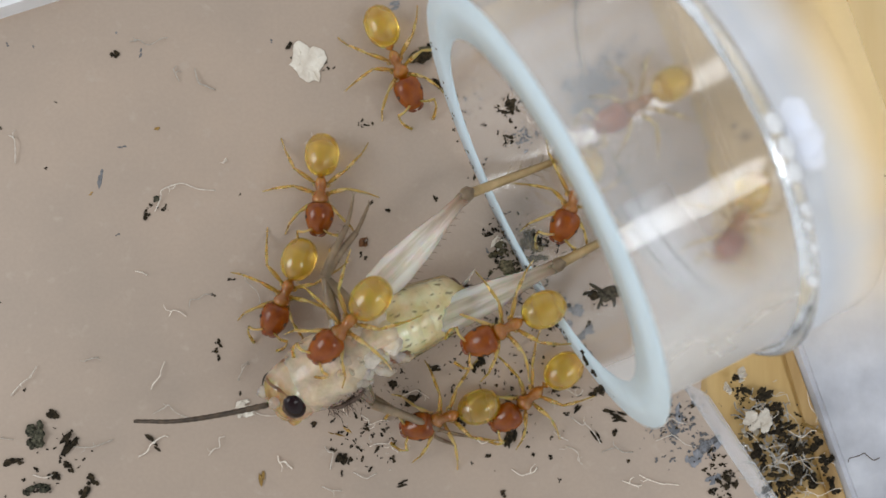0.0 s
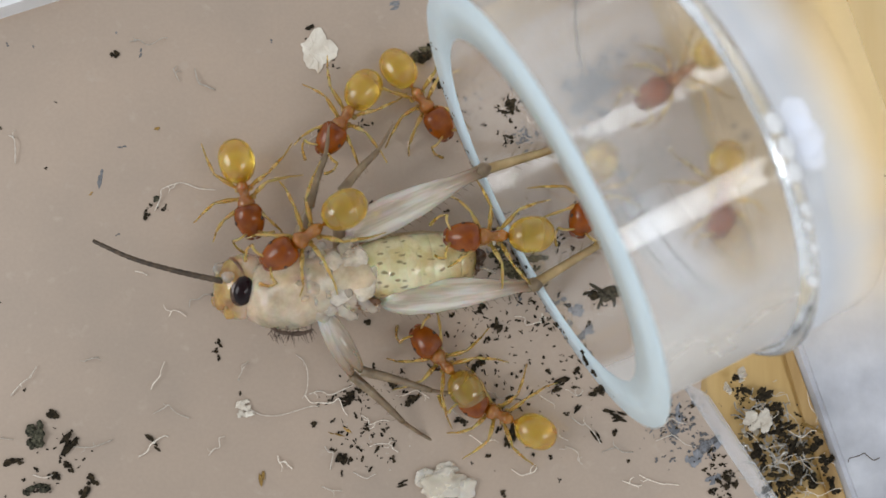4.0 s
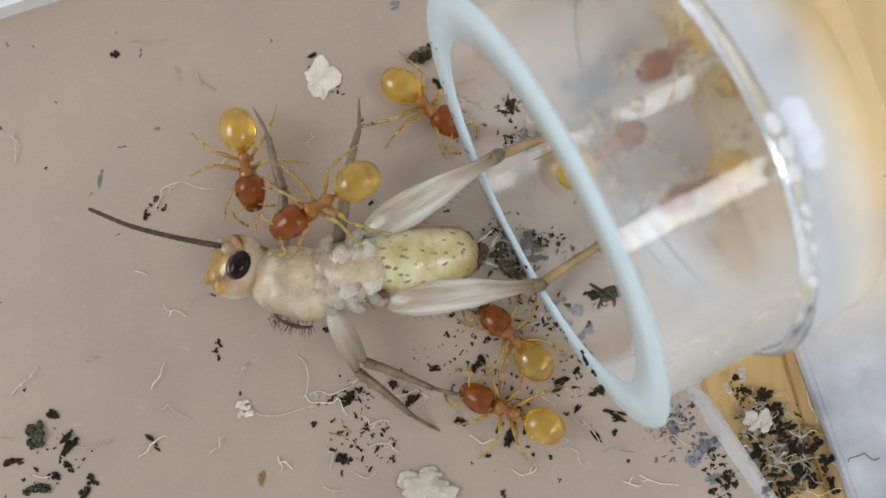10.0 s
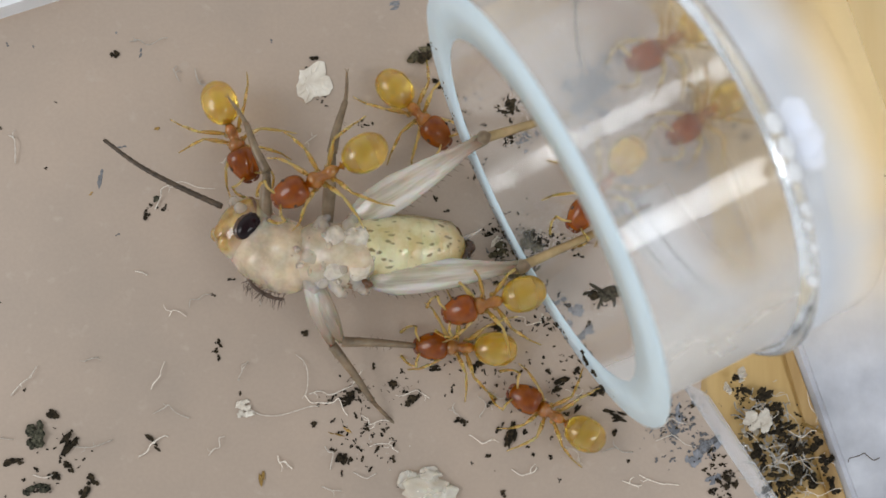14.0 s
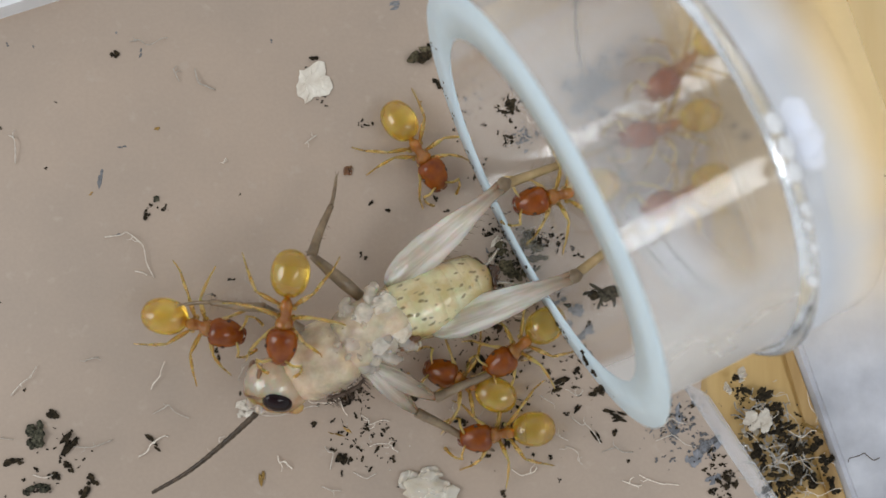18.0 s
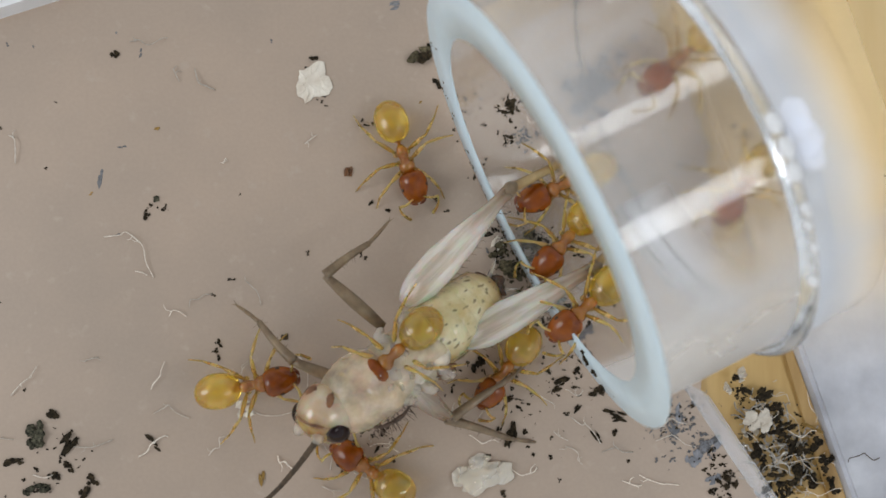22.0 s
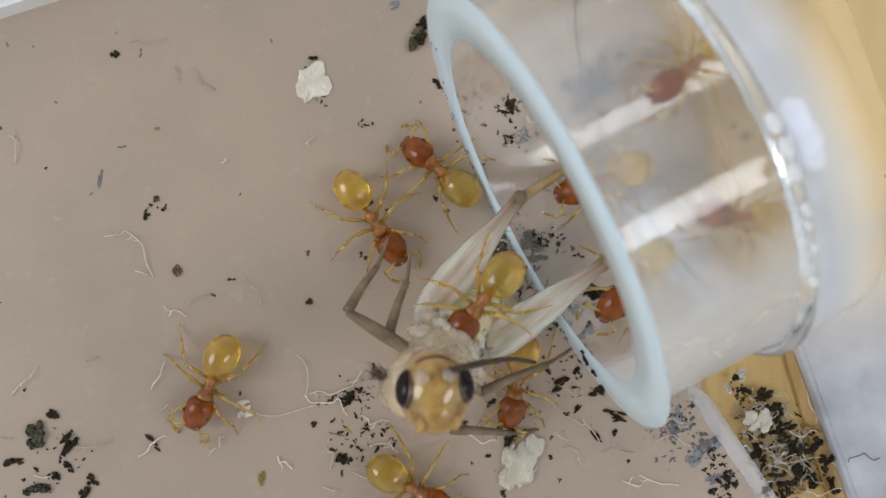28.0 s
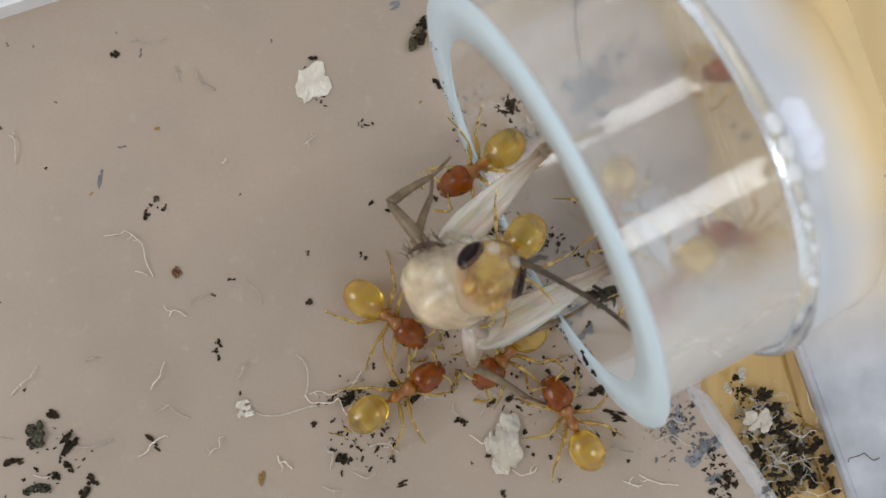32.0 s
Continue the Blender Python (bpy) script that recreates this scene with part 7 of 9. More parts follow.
    way_6 = [
        (0, -0.03, -6.25, 0, -163.08, 0, 2.39, 0),
        (1, -0.21, -5.4, 0, -174.64, 0, 2.61, 0),
        (2, -0.47, -4.8, 0, -191.26, 0, 2.76, 0),
        (3, -0.45, -4.54, 0, -206.75, 0, 2.56, 0),
        (3.5, -0.37, -4.3, 0, -216.84, 0, 2.47, 0),
        (5.5, 1.13, -4.08, 0, -266.53, 0, 2.28, 0),
        (6, 1.24, -3.9, 0, -271.32, 0, 2.22, 0),
        (6.5, 1.37, -3.73, 0, -263.42, 0, 2.3, 0),
        (7, 1.17, -3.8, 0, -235.63, 0, 2.2, 0),
        (7.5, 1.43, -3.49, 0, -240.93, 0, 2.2, 0),
        (8, 1.23, -3.76, 0, -223.8, 0, 2.2, 0),
        (9, 1.61, -3.68, 0, -223.84, 0, 2.27, 0),
        (9.5, 2.27, -3.4, 0, -221.77, 0, 2.2, 0),
        (10, 2.48, -3.3, 0, -226.59, 0, 2.2, 0),
        (11, 2.67, -3.29, 0, -218.01, 0, 2.22, 0),
        (11.5, 2.57, -3.3, 0, -222.68, 0, 2.26, 0),
        (12, 2.85, -3.62, 0, -214.47, 0, 2.2, 0),
        (12.5, 3.51, -3.63, 0, -218.1, 0, 2.2, 0),
        (13, 3.77, -3.78, 0, -226.4, 0, 2.2, 0),
        (13.5, 3.74, -5.33, 0, -219.44, 0, 2.32, 0),
        (14, 3.95, -6.13, 0, -211.12, 0, 2.67, 0),
        (14.5, 3.63, -6.57, 0, -189.62, 0, 2.81, 0),
        (16.5, 0.86, -5.36, 0, -201.59, 0, 2.76, 0),
        (17, 0.49, -5.44, 0, -206.78, 0, 2.71, 0),
        (18, 2.07, -6.86, 0, -172.26, 0, 2.2, 0),
        (18.5, -1.47, -7.57, 0, -203, 0, 2.49, 0),
        (19, -2.46, -6.9, 0, -211.66, 0, 2.78, 0),
        (19.5, -2.82, -7.48, 0, -205.13, 0, 2.72, 0),
        (20, -2.93, -7.4, 0, -208.66, 0, 2.52, 0),
        (20.5, -2.69, -7.78, 0, -207.45, 0, 2.5, 0),
        (21, -2.11, -7.57, 0, -206.58, 0, 2.48, 0),
        (21.5, -2.53, -8.02, 0, -198.58, 0, 2.34, 0),
        (22, -2.83, -8.02, 0, -215.44, 0, 2.2, 0),
        (23, -2.1, -8.91, 0, -245.24, 0, 2.2, 0),
        (23.4, -1.43, -9.03, 0, -267.02, 0, 2.2, 0),
        (24, -0.67, -8.55, 0, -291.3, 0, 2.2, 0),
        (24.2, -1.05, -8.12, 0, -293.53, 0, 2.2, 0),
        (24.4, -0.88, -7.91, 0, -312.49, 0, 2.2, 0),
        (24.6, -0.18, -8.11, 0, -320.95, 0, 2.2, 0),
        (24.8, 0.11, -8.13, 0, -331.87, 0, 2.2, 0),
        (25, 1.05, -8.18, 0, -331.62, 0, 2.2, 0),
        (25.1, 0.44, -8.09, 0, -320.12, 0, 2.2, 0),
        (25.2, 0.1, -7.96, 0, -267.05, 0, 2.2, 0),
        (25.3, -1.06, -7.81, 0, -243.25, 0, 2.2, 0),
        (25.5, -2.24, -7.33, 0, -218.33, 0, 2.44, 0),
        (26.5, -4.17, -6.35, 0, -198.8, 0, 2.2, 0),
        (26.75, -4.13, -6.48, 0, -132.83, 0, 2.2, 0),
        (27, -4.1, -6.62, 0, -66.86, 0, 2.2, 0),
        (27.5, -2.98, -7.25, 0, -41.17, 0, 2.91, 0),
        (27.6, -1.9, -8.07, 0, -36.43, 0, 2.48, 0),
        (27.8, -0.94, -9.06, 0, -43.36, 0, 2.2, 0),
        (28, -1.03, -8.89, 0, -31.79, 0, 2.2, 0),
        (28.2, -1.11, -8.53, 0, -4.19, 0, 2.2, 0),
        (28.4, -1.63, -7.65, 0, 64.35, 0, 2.2, 0),
        (28.6, -1.62, -7.19, 0, 61.45, 0, 2.2, 0),
        (28.8, -2.11, -7.85, 0, 96.12, 0, 2.2, 0),
        (29, -2.04, -7.73, 0, 96.93, 0, 2.2, 0),
        (29.3, -1.86, -7.69, 0, 73.88, 0, 2.2, 0),
        (29.6, -1.88, -7.69, 0, 72.94, 0, 2.2, 0),
        (30, -1.21, -7.36, 0, 63.91, 0, 2.25, 0),
        (30.2, -1.72, -6.81, 0, 97.86, 0, 2.6, 0),
        (30.4, -2.24, -6.42, 0, 116.53, 0, 2.64, 0),
        (30.6, -2.94, -5.93, 0, 123.77, 0, 2.89, 0),
        (31, -3.12, -5.66, 0, 82.77, 0, 2.66, 0),
        (31.3, -2.52, -5.55, 0, 65.43, 0, 2.25, 0),
        (31.6, -1.79, -5.27, 0, 38.54, 0, 2.81, 0),
        (32, -1.53, -5.29, 0, 31.49, 0, 2.61, 0)]
    other = copy_thing(first_ant, at(0, 0, 0))
    ants.append(other)
    way_7 = [
        (0, 6.84, 5.17, 1.38, -149.58, 0, 2.67, 0),
        (1, 7.41, 6.15, 1.67, -143.34, 0, 2.81, 0),
        (2, 8.12, 6.07, 1.47, -148.34, 0, 2.55, 0),
        (3.5, 8.4, 6.15, 1.45, -145.6, 0, 2.82, 0),
        (6, 8, 6.74, 1.82, -140.41, 0, 2.79, 0),
        (9, 8.14, 6.93, 1.89, -139.51, 0, 2.41, 0),
        (11, 7.9, 7.06, 2.03, -146.03, 0, 2.24, 0),
        (13, 7.76, 7.17, 2.14, -146.13, 0, 2.43, 0),
        (14, 7.65, 7.21, 2.21, -147.88, 0, 2.35, 0),
        (14.5, 7.75, 6.91, 1.99, -140.85, 0, 2.53, 0),
        (16.5, 8.28, 6.64, 1.7, -137.26, 0, 2.72, 0),
        (17, 8.34, 6.57, 1.65, -140.09, 0, 2.85, 0),
        (18, 8.49, 6.59, 1.63, -137.35, 0, 2.63, 0),
        (19, 8.61, 6.47, 1.55, -138.45, 0, 2.54, 0),
        (20, 8.16, 6.61, 1.72, -139.4, 0, 2.9, 0),
        (21, 8.13, 6.63, 1.73, -138.11, 0, 2.76, 0),
        (22, 8.21, 6.73, 1.76, -138.9, 0, 2.61, 0),
        (23, 8.19, 6.79, 1.8, -138.03, 0, 2.81, 0),
        (25, 8.96, 6.72, 1.57, -144.31, 0, 2.47, 0),
        (25.5, 9.02, 6.53, 1.48, -141.36, 0, 2.2, 0),
        (27.5, 8.94, 6.55, 1.51, -140.24, 0, 2.48, 0),
        (28, 8.7, 6.51, 1.54, -140.34, 0, 2.75, 0),
        (29, 8.93, 6.55, 1.51, -143.09, 0, 2.65, 0),
        (30, 9.26, 6.81, 1.54, -146.33, 0, 2.2, 0),
        (31, 10.02, 6.53, 1.31, -156.77, 0, 2.21, 0),
        (32, 10.93, 6.91, 1.28, -157.67, 0, 2.2, 0)]
    other = copy_thing(first_ant, at(0, 0, 0))
    ants.append(other)
    way_8 = [
        (0, 4.56, 1.64, 1.05, -111, 0, 2.2, 0),
        (1, 4.88, 1.68, 1.05, -93.77, 0, 2.2, 0),
        (2, 5.07, 1.72, 1.05, -86.55, 0, 2.2, 0),
        (3.5, 5.15, 1.85, 1.05, -106.27, 0, 2.2, 0),
        (5.2, 6.34, 2.79, 1.05, -102.87, 0, 2.2, 0),
        (5.4, 7.43, 4, 1.12, -36.5, 0, 2.2, 0),
        (5.6, 8.51, 5.22, 1.18, 29.88, 0, 2.2, 0),
        (6, 9.52, 5.66, 1.17, 20.06, 0, 2.6, 0),
        (6.5, 12.4, 7.3, 1, 35, 0, 2.4, 0),
        (6.8, 11.2, 9.6, 2.2, 95, 0, 2.4, 0),
        (7.2, 7.72, 9.86, 4.57, 150, 0, 2.4, 0),
        (13.2, 7.72, 9.86, 4.57, 200, 0, 2.4, 0),
        (13.6, 9.6, 7.2, 1.1, 225, 0, 2.4, 0),
        (14, 9.45, 4.85, 1.07, 215.13, 0, 2.2, 0),
        (14.5, 8.46, 4.9, 1.13, 207.79, 0, 2.53, 0),
        (16.5, 7.43, 4.57, 1.15, 199.43, 0, 2.46, 0),
        (17, 7.7, 4.28, 1.09, 189.64, 0, 2.68, 0),
        (18, 7.96, 4.41, 1.1, 197.73, 0, 2.49, 0),
        (19, 8.36, 4.49, 1.08, 200.19, 0, 2.38, 0),
        (20, 9.07, 3.73, 1.06, 230.53, 0, 2.54, 0),
        (21, 10.37, 2.77, 1.28, 253.98, 0, 2.38, 0),
        (22, 10.67, 2.06, 1.61, 232.27, 0, 2.2, 0),
        (25, 11.29, 1.57, 2.12, 205.84, 0, 2.2, 0),
        (27.5, 10.16, 1.02, 2.18, 175.2, 0, 2.2, 0),
        (30, 10.34, 1.09, 2.18, 176.74, 0, 2.2, 0),
        (32, 10.06, 0.21, 2.91, 173.95, 0, 2.2, 0)]
    other = copy_thing(first_ant, at(0, 0, 0))
    ants.append(other)
    way_9 = [
        (0, 10.19, 0.75, 2.21, -112.71, 0, 2.2, 0),
        (1, 10.1, 0.62, 2.3, -63.85, 0, 2.2, 0),
        (2, 10, 0.48, 2.39, -15, 0, 2.2, 0),
        (3.33, 9.89, 1.35, 1.99, -69.91, 0, 2.2, 0),
        (4.67, 9.77, 2.21, 1.58, -124.83, 0, 2.2, 0),
        (6, 9.65, 3.08, 1.18, -179.74, 0, 2.2, 0),
        (9, 9.86, 2.36, 1.37, -141.76, 0, 2.2, 0),
        (10, 9.3, 2.2, 1.2, -150, 0, 2.4, 0),
        (10.5, 7, 2, 1, -150, 0, 2.4, 0),
        (10.8, 5, 1.6, 1, -135, 0, 2.4, 0),
        (11, 3.92, 0.72, 1.08, -110.06, 0, 2.24, 0),
        (11.5, 2.52, -0.3, 1.8, -120.97, 0, 2.33, 0),
        (12, 2.35, -0.12, 2.4, -122.28, 0, 2.2, 0),
        (12.5, 2.19, -0.85, 2.6, -106.87, 0, 2.2, 0),
        (13, 2.45, -1.32, 2.4, -108.71, 0, 2.74, 0),
        (13.5, 1.81, -1.78, 2.2, -140.23, 0, 2.42, 0),
        (14, 1.37, -2, 1.6, -165.59, 0, 2.36, 0),
        (14.5, 1.93, -1.9, 1.4, -156.02, 0, 2.69, 0),
        (16.5, 2.16, -3.08, 1, -165.61, 0, 2.32, 0),
        (17, 3.97, -3.65, 2.2, -119.68, 0, 2.4, 0),
        (17.5, 3, -3.21, 2.14, -145.35, 0, 2.2, 0),
        (18, 2.73, -3.64, 0.3, -140.69, 0, 2.2, 0),
        (18.5, 2.71, -3.93, 0.3, -143.95, 0, 2.2, 0),
        (19, 2.97, -4.19, 0.3, -132.56, 0, 2.2, 0),
        (20, 3.11, -4.11, 0.3, -129.51, 0, 2.2, 0),
        (20.5, 3.24, -3.41, 2.2, -139.43, 0, 2.2, 0),
        (21, 3.92, -2.84, 1.99, -139.51, 0, 2.49, 0),
        (22, 4.6, -2.18, 2.33, -138.63, 0, 2.2, 0),
        (23, 5.42, -1.43, 2.19, -145.06, 0, 2.2, 0),
        (25, 6.1, -1.01, 2.12, -138.05, 0, 2.2, 0),
        (25.5, 6.29, -1.27, 2.39, -132.08, 0, 2.2, 0),
        (27.5, 6.03, -1.72, 2.68, -124.36, 0, 2.2, 0),
        (28, 6.22, -1.38, 2.47, -133.24, 0, 2.2, 0),
        (29, 6.59, -1.2, 2.44, -127.6, 0, 2.2, 0),
        (30, 6.8, -1.45, 2.81, -128.2, 0, 2.2, 0),
        (32, 7.45, -1.39, 3.17, -129.95, 0, 2.2, 0)]
    crawl(ants[0], way_0, 0)
    crawl(ants[1], way_1, 1)
    crawl(ants[2], way_2, 2)
    crawl(ants[3], way_3, 3)
    crawl(ants[4], way_4, 4)
    crawl(ants[5], way_5, 5)
    crawl(ants[6], way_6, 6)
    crawl(ants[7], way_7, 7)
    crawl(ants[8], way_8, 8)
    crawl(ants[9], way_9, 9)
    home = [
        (0, -3.01, -3.42, 2.1),
        (0.5, -3.5, -2.83, 2.1),
        (1, -3.8, -2.14, 2.1),
        (1.5, -3.9, -1.65, 2.1),
        (2, -3.9, -1.26, 2.1),
        (2.6, -3.94, -1.22, 2.1),
        (3, -3.97, -1.19, 2.1),
        (3.5, -4, -1.16, 2.1),
        (5.5, -3.7, -1.45, 2.1),
        (6, -3.72, -1.41, 2.1),
        (6.5, -3.72, -1.38, 2.1),
        (7, -3.76, -1.28, 2.1),
        (7.5, -3.72, -1.22, 2.1),
        (8, -3.78, -1, 2.1),
        (8.5, -3.73, -0.98, 2.1),
        (9, -3.77, -0.82, 2.1),
        (9.5, -3.73, -0.88, 2.1),
        (10, -3.67, -0.98, 2.1),
        (10.5, -3.71, -0.82, 2.1),
        (11, -3.83, -0.71, 2.1),
        (11.5, -4.34, -0.04, 2.1),
        (12, -4.24, -0.13, 2.1),
        (12.5, -4.24, -0.13, 2.1),
        (13, -4.16, -0.15, 2.1),
        (13.5, -4.16, -0.15, 2.1),
        (14, -4.04, -0.31, 2.1),
        (14.5, -3.88, -0.76, 2.1),
        (16.5, -3.01, -2.63, 2.2),
        (17, -2.91, -2.73, 2.2),
        (18, -2.72, -2.93, 2.2),
        (19, -2.52, -3.32, 2.2),
        (20, -2.38, -3.52, 2.2),
        (21, -1.93, -3.69, 2.5),
        (22, -1.55, -3.94, 2.9),
        (22.5, -1.05, -4, 3.2),
        (23, -0.65, -4.04, 3.7),
        (23.6, -0.48, -3.97, 4),
        (24, -0.32, -3.76, 4.3),
        (24.2, -0.3, -3.53, 4.3),
        (24.4, -0.3, -3.53, 4.3),
        (24.6, -0.31, -3.5, 4.7),
        (24.8, -0.3, -3.4, 4.7),
        (25, -0.3, -3.36, 4.7),
        (25.5, -0.22, -3.22, 4.7),
        (27.5, -0.4, -3.43, 4.7),
        (28, -0.35, -3.54, 4.7),
        (28.2, -0.35, -3.43, 4.7),
        (28.4, -0.33, -3.08, 4.7),
        (28.6, -0.3, -2.97, 4.7),
        (28.8, -0.28, -3.26, 4.7),
        (29, -0.26, -3.33, 4.7),
        (29.3, -0.22, -3.22, 4.7),
        (30, -0.05, -2.89, 4.8),
        (31, 0.02, -2.14, 4.8),
        (31.5, 0.06, -1.52, 4.8),
        (32, 0.13, -1.07, 4.8)]
    walk(cricket, [(t, at(x, y, z)) for t, x, y, z in home])
    carried(body["abdomen"], home, [
        (0, 0.72, -1.67, 1.5, -2.03, -2.94, 2),
        (0.5, 0.78, -1.16, 1.5, -2.52, -2.45, 2),
        (1, 0.93, -0.75, 1.5, -2.92, -1.85, 2),
        (1.5, 0.93, -0.65, 1.5, -3.02, -1.36, 2),
        (2, 0.99, -0.65, 1.5, -3.02, -0.96, 2),
        (2.6, 1.01, -0.57, 1.5, -3.06, -0.92, 2),
        (3, 1.02, -0.51, 1.5, -3.09, -0.89, 2),
        (3.5, 1.03, -0.44, 1.5, -3.12, -0.86, 2),
        (5.5, 1.13, -0.14, 1.5, -2.76, -1.18, 2),
        (6, 1.13, -0.14, 1.5, -2.78, -1.14, 2),
        (6.5, 1.13, -0.14, 1.5, -2.78, -1.1, 2),
        (7, 1.13, -0.14, 1.5, -2.82, -1, 2),
        (7.5, 1.13, -0.14, 1.5, -2.79, -0.94, 2),
        (8, 1.13, -0.14, 1.5, -2.85, -0.72, 2),
        (8.5, 1.13, -0.14, 1.5, -2.79, -0.7, 2),
        (9, 1.13, -0.14, 1.5, -2.83, -0.54, 2),
        (9.5, 1.13, -0.14, 1.5, -2.79, -0.6, 2),
        (10, 1.13, -0.14, 1.5, -2.73, -0.7, 2),
        (10.5, 1.13, -0.14, 1.5, -2.77, -0.54, 2),
        (11, 1.13, -0.14, 1.5, -2.89, -0.42, 2),
        (11.5, 0.6, -0.02, 1.5, -3.4, 0.25, 2),
        (12, 0.64, -0.02, 1.5, -3.3, 0.15, 2),
        (12.5, 0.58, -0.02, 1.5, -3.3, 0.15, 2),
        (13, 0.6, -0.02, 1.5, -3.22, 0.13, 2),
        (13.5, 0.58, -0.02, 1.5, -3.22, 0.13, 2),
        (14, 0.64, -0.02, 1.5, -3.11, -0.03, 2),
        (14.5, 0.78, -0.02, 1.5, -2.95, -0.48, 2),
        (16.5, 1.55, -0.65, 1.5, -1.73, -1.95, 2.1),
        (17, 1.55, -0.75, 1.5, -1.68, -2.09, 2.1),
        (18, 1.54, -0.95, 1.5, -1.6, -2.35, 2.1),
        (19, 1.61, -1.06, 1.5, -1.48, -2.54, 2.1),
        (20, 1.54, -1.06, 1.5, -1.34, -2.74, 2.1),
        (21, 1.61, -1.16, 1.5, -0.95, -2.87, 2.3),
        (22, 1.69, -1.36, 1.5, -0.57, -3.11, 2.5),
        (22.5, 1.69, -1.43, 1.5, -0.18, -3.16, 2.6),
        (23, 1.71, -1.47, 1.5, 0.09, -3.19, 2.8),
        (23.6, 1.75, -1.51, 1.5, 0.24, -3.11, 2.9),
        (24, 1.76, -1.57, 1.6, 0.36, -2.98, 3),
        (24.2, 1.78, -1.57, 1.6, 0.38, -2.85, 3),
        (24.4, 1.8, -1.57, 1.6, 0.4, -2.85, 3),
        (24.6, 1.82, -1.55, 1.6, 0.43, -2.82, 3.1),
        (24.8, 1.86, -1.53, 1.6, 0.45, -2.75, 3.1),
        (25, 1.88, -1.51, 1.6, 0.49, -2.69, 3.1),
        (25.5, 1.92, -1.47, 1.6, 0.55, -2.6, 3.1),
        (27.5, 1.96, -1.3, 1.6, 0.41, -2.6, 3.1),
        (28, 2, -1.26, 1.6, 0.45, -2.69, 3.1),
        (28.2, 2, -1.26, 1.6, 0.45, -2.63, 3.1),
        (28.4, 2.02, -1.22, 1.6, 0.47, -2.44, 3.1),
        (28.6, 2.04, -1.18, 1.6, 0.49, -2.37, 3.1),
        (28.8, 2.07, -1.18, 1.6, 0.53, -2.48, 3.1),
        (29, 2.09, -1.16, 1.6, 0.57, -2.52, 3.1),
        (29.3, 2.13, -1.14, 1.6, 0.6, -2.44, 3.1),
        (30, 2.23, -1.06, 1.7, 0.75, -2.17, 3.2),
        (31, 2.32, -0.81, 1.7, 0.79, -1.54, 3.2),
        (31.5, 2.36, -0.65, 1.7, 0.83, -1.16, 3.2),
        (32, 2.4, -0.49, 1.7, 0.85, -0.78, 3.3)])
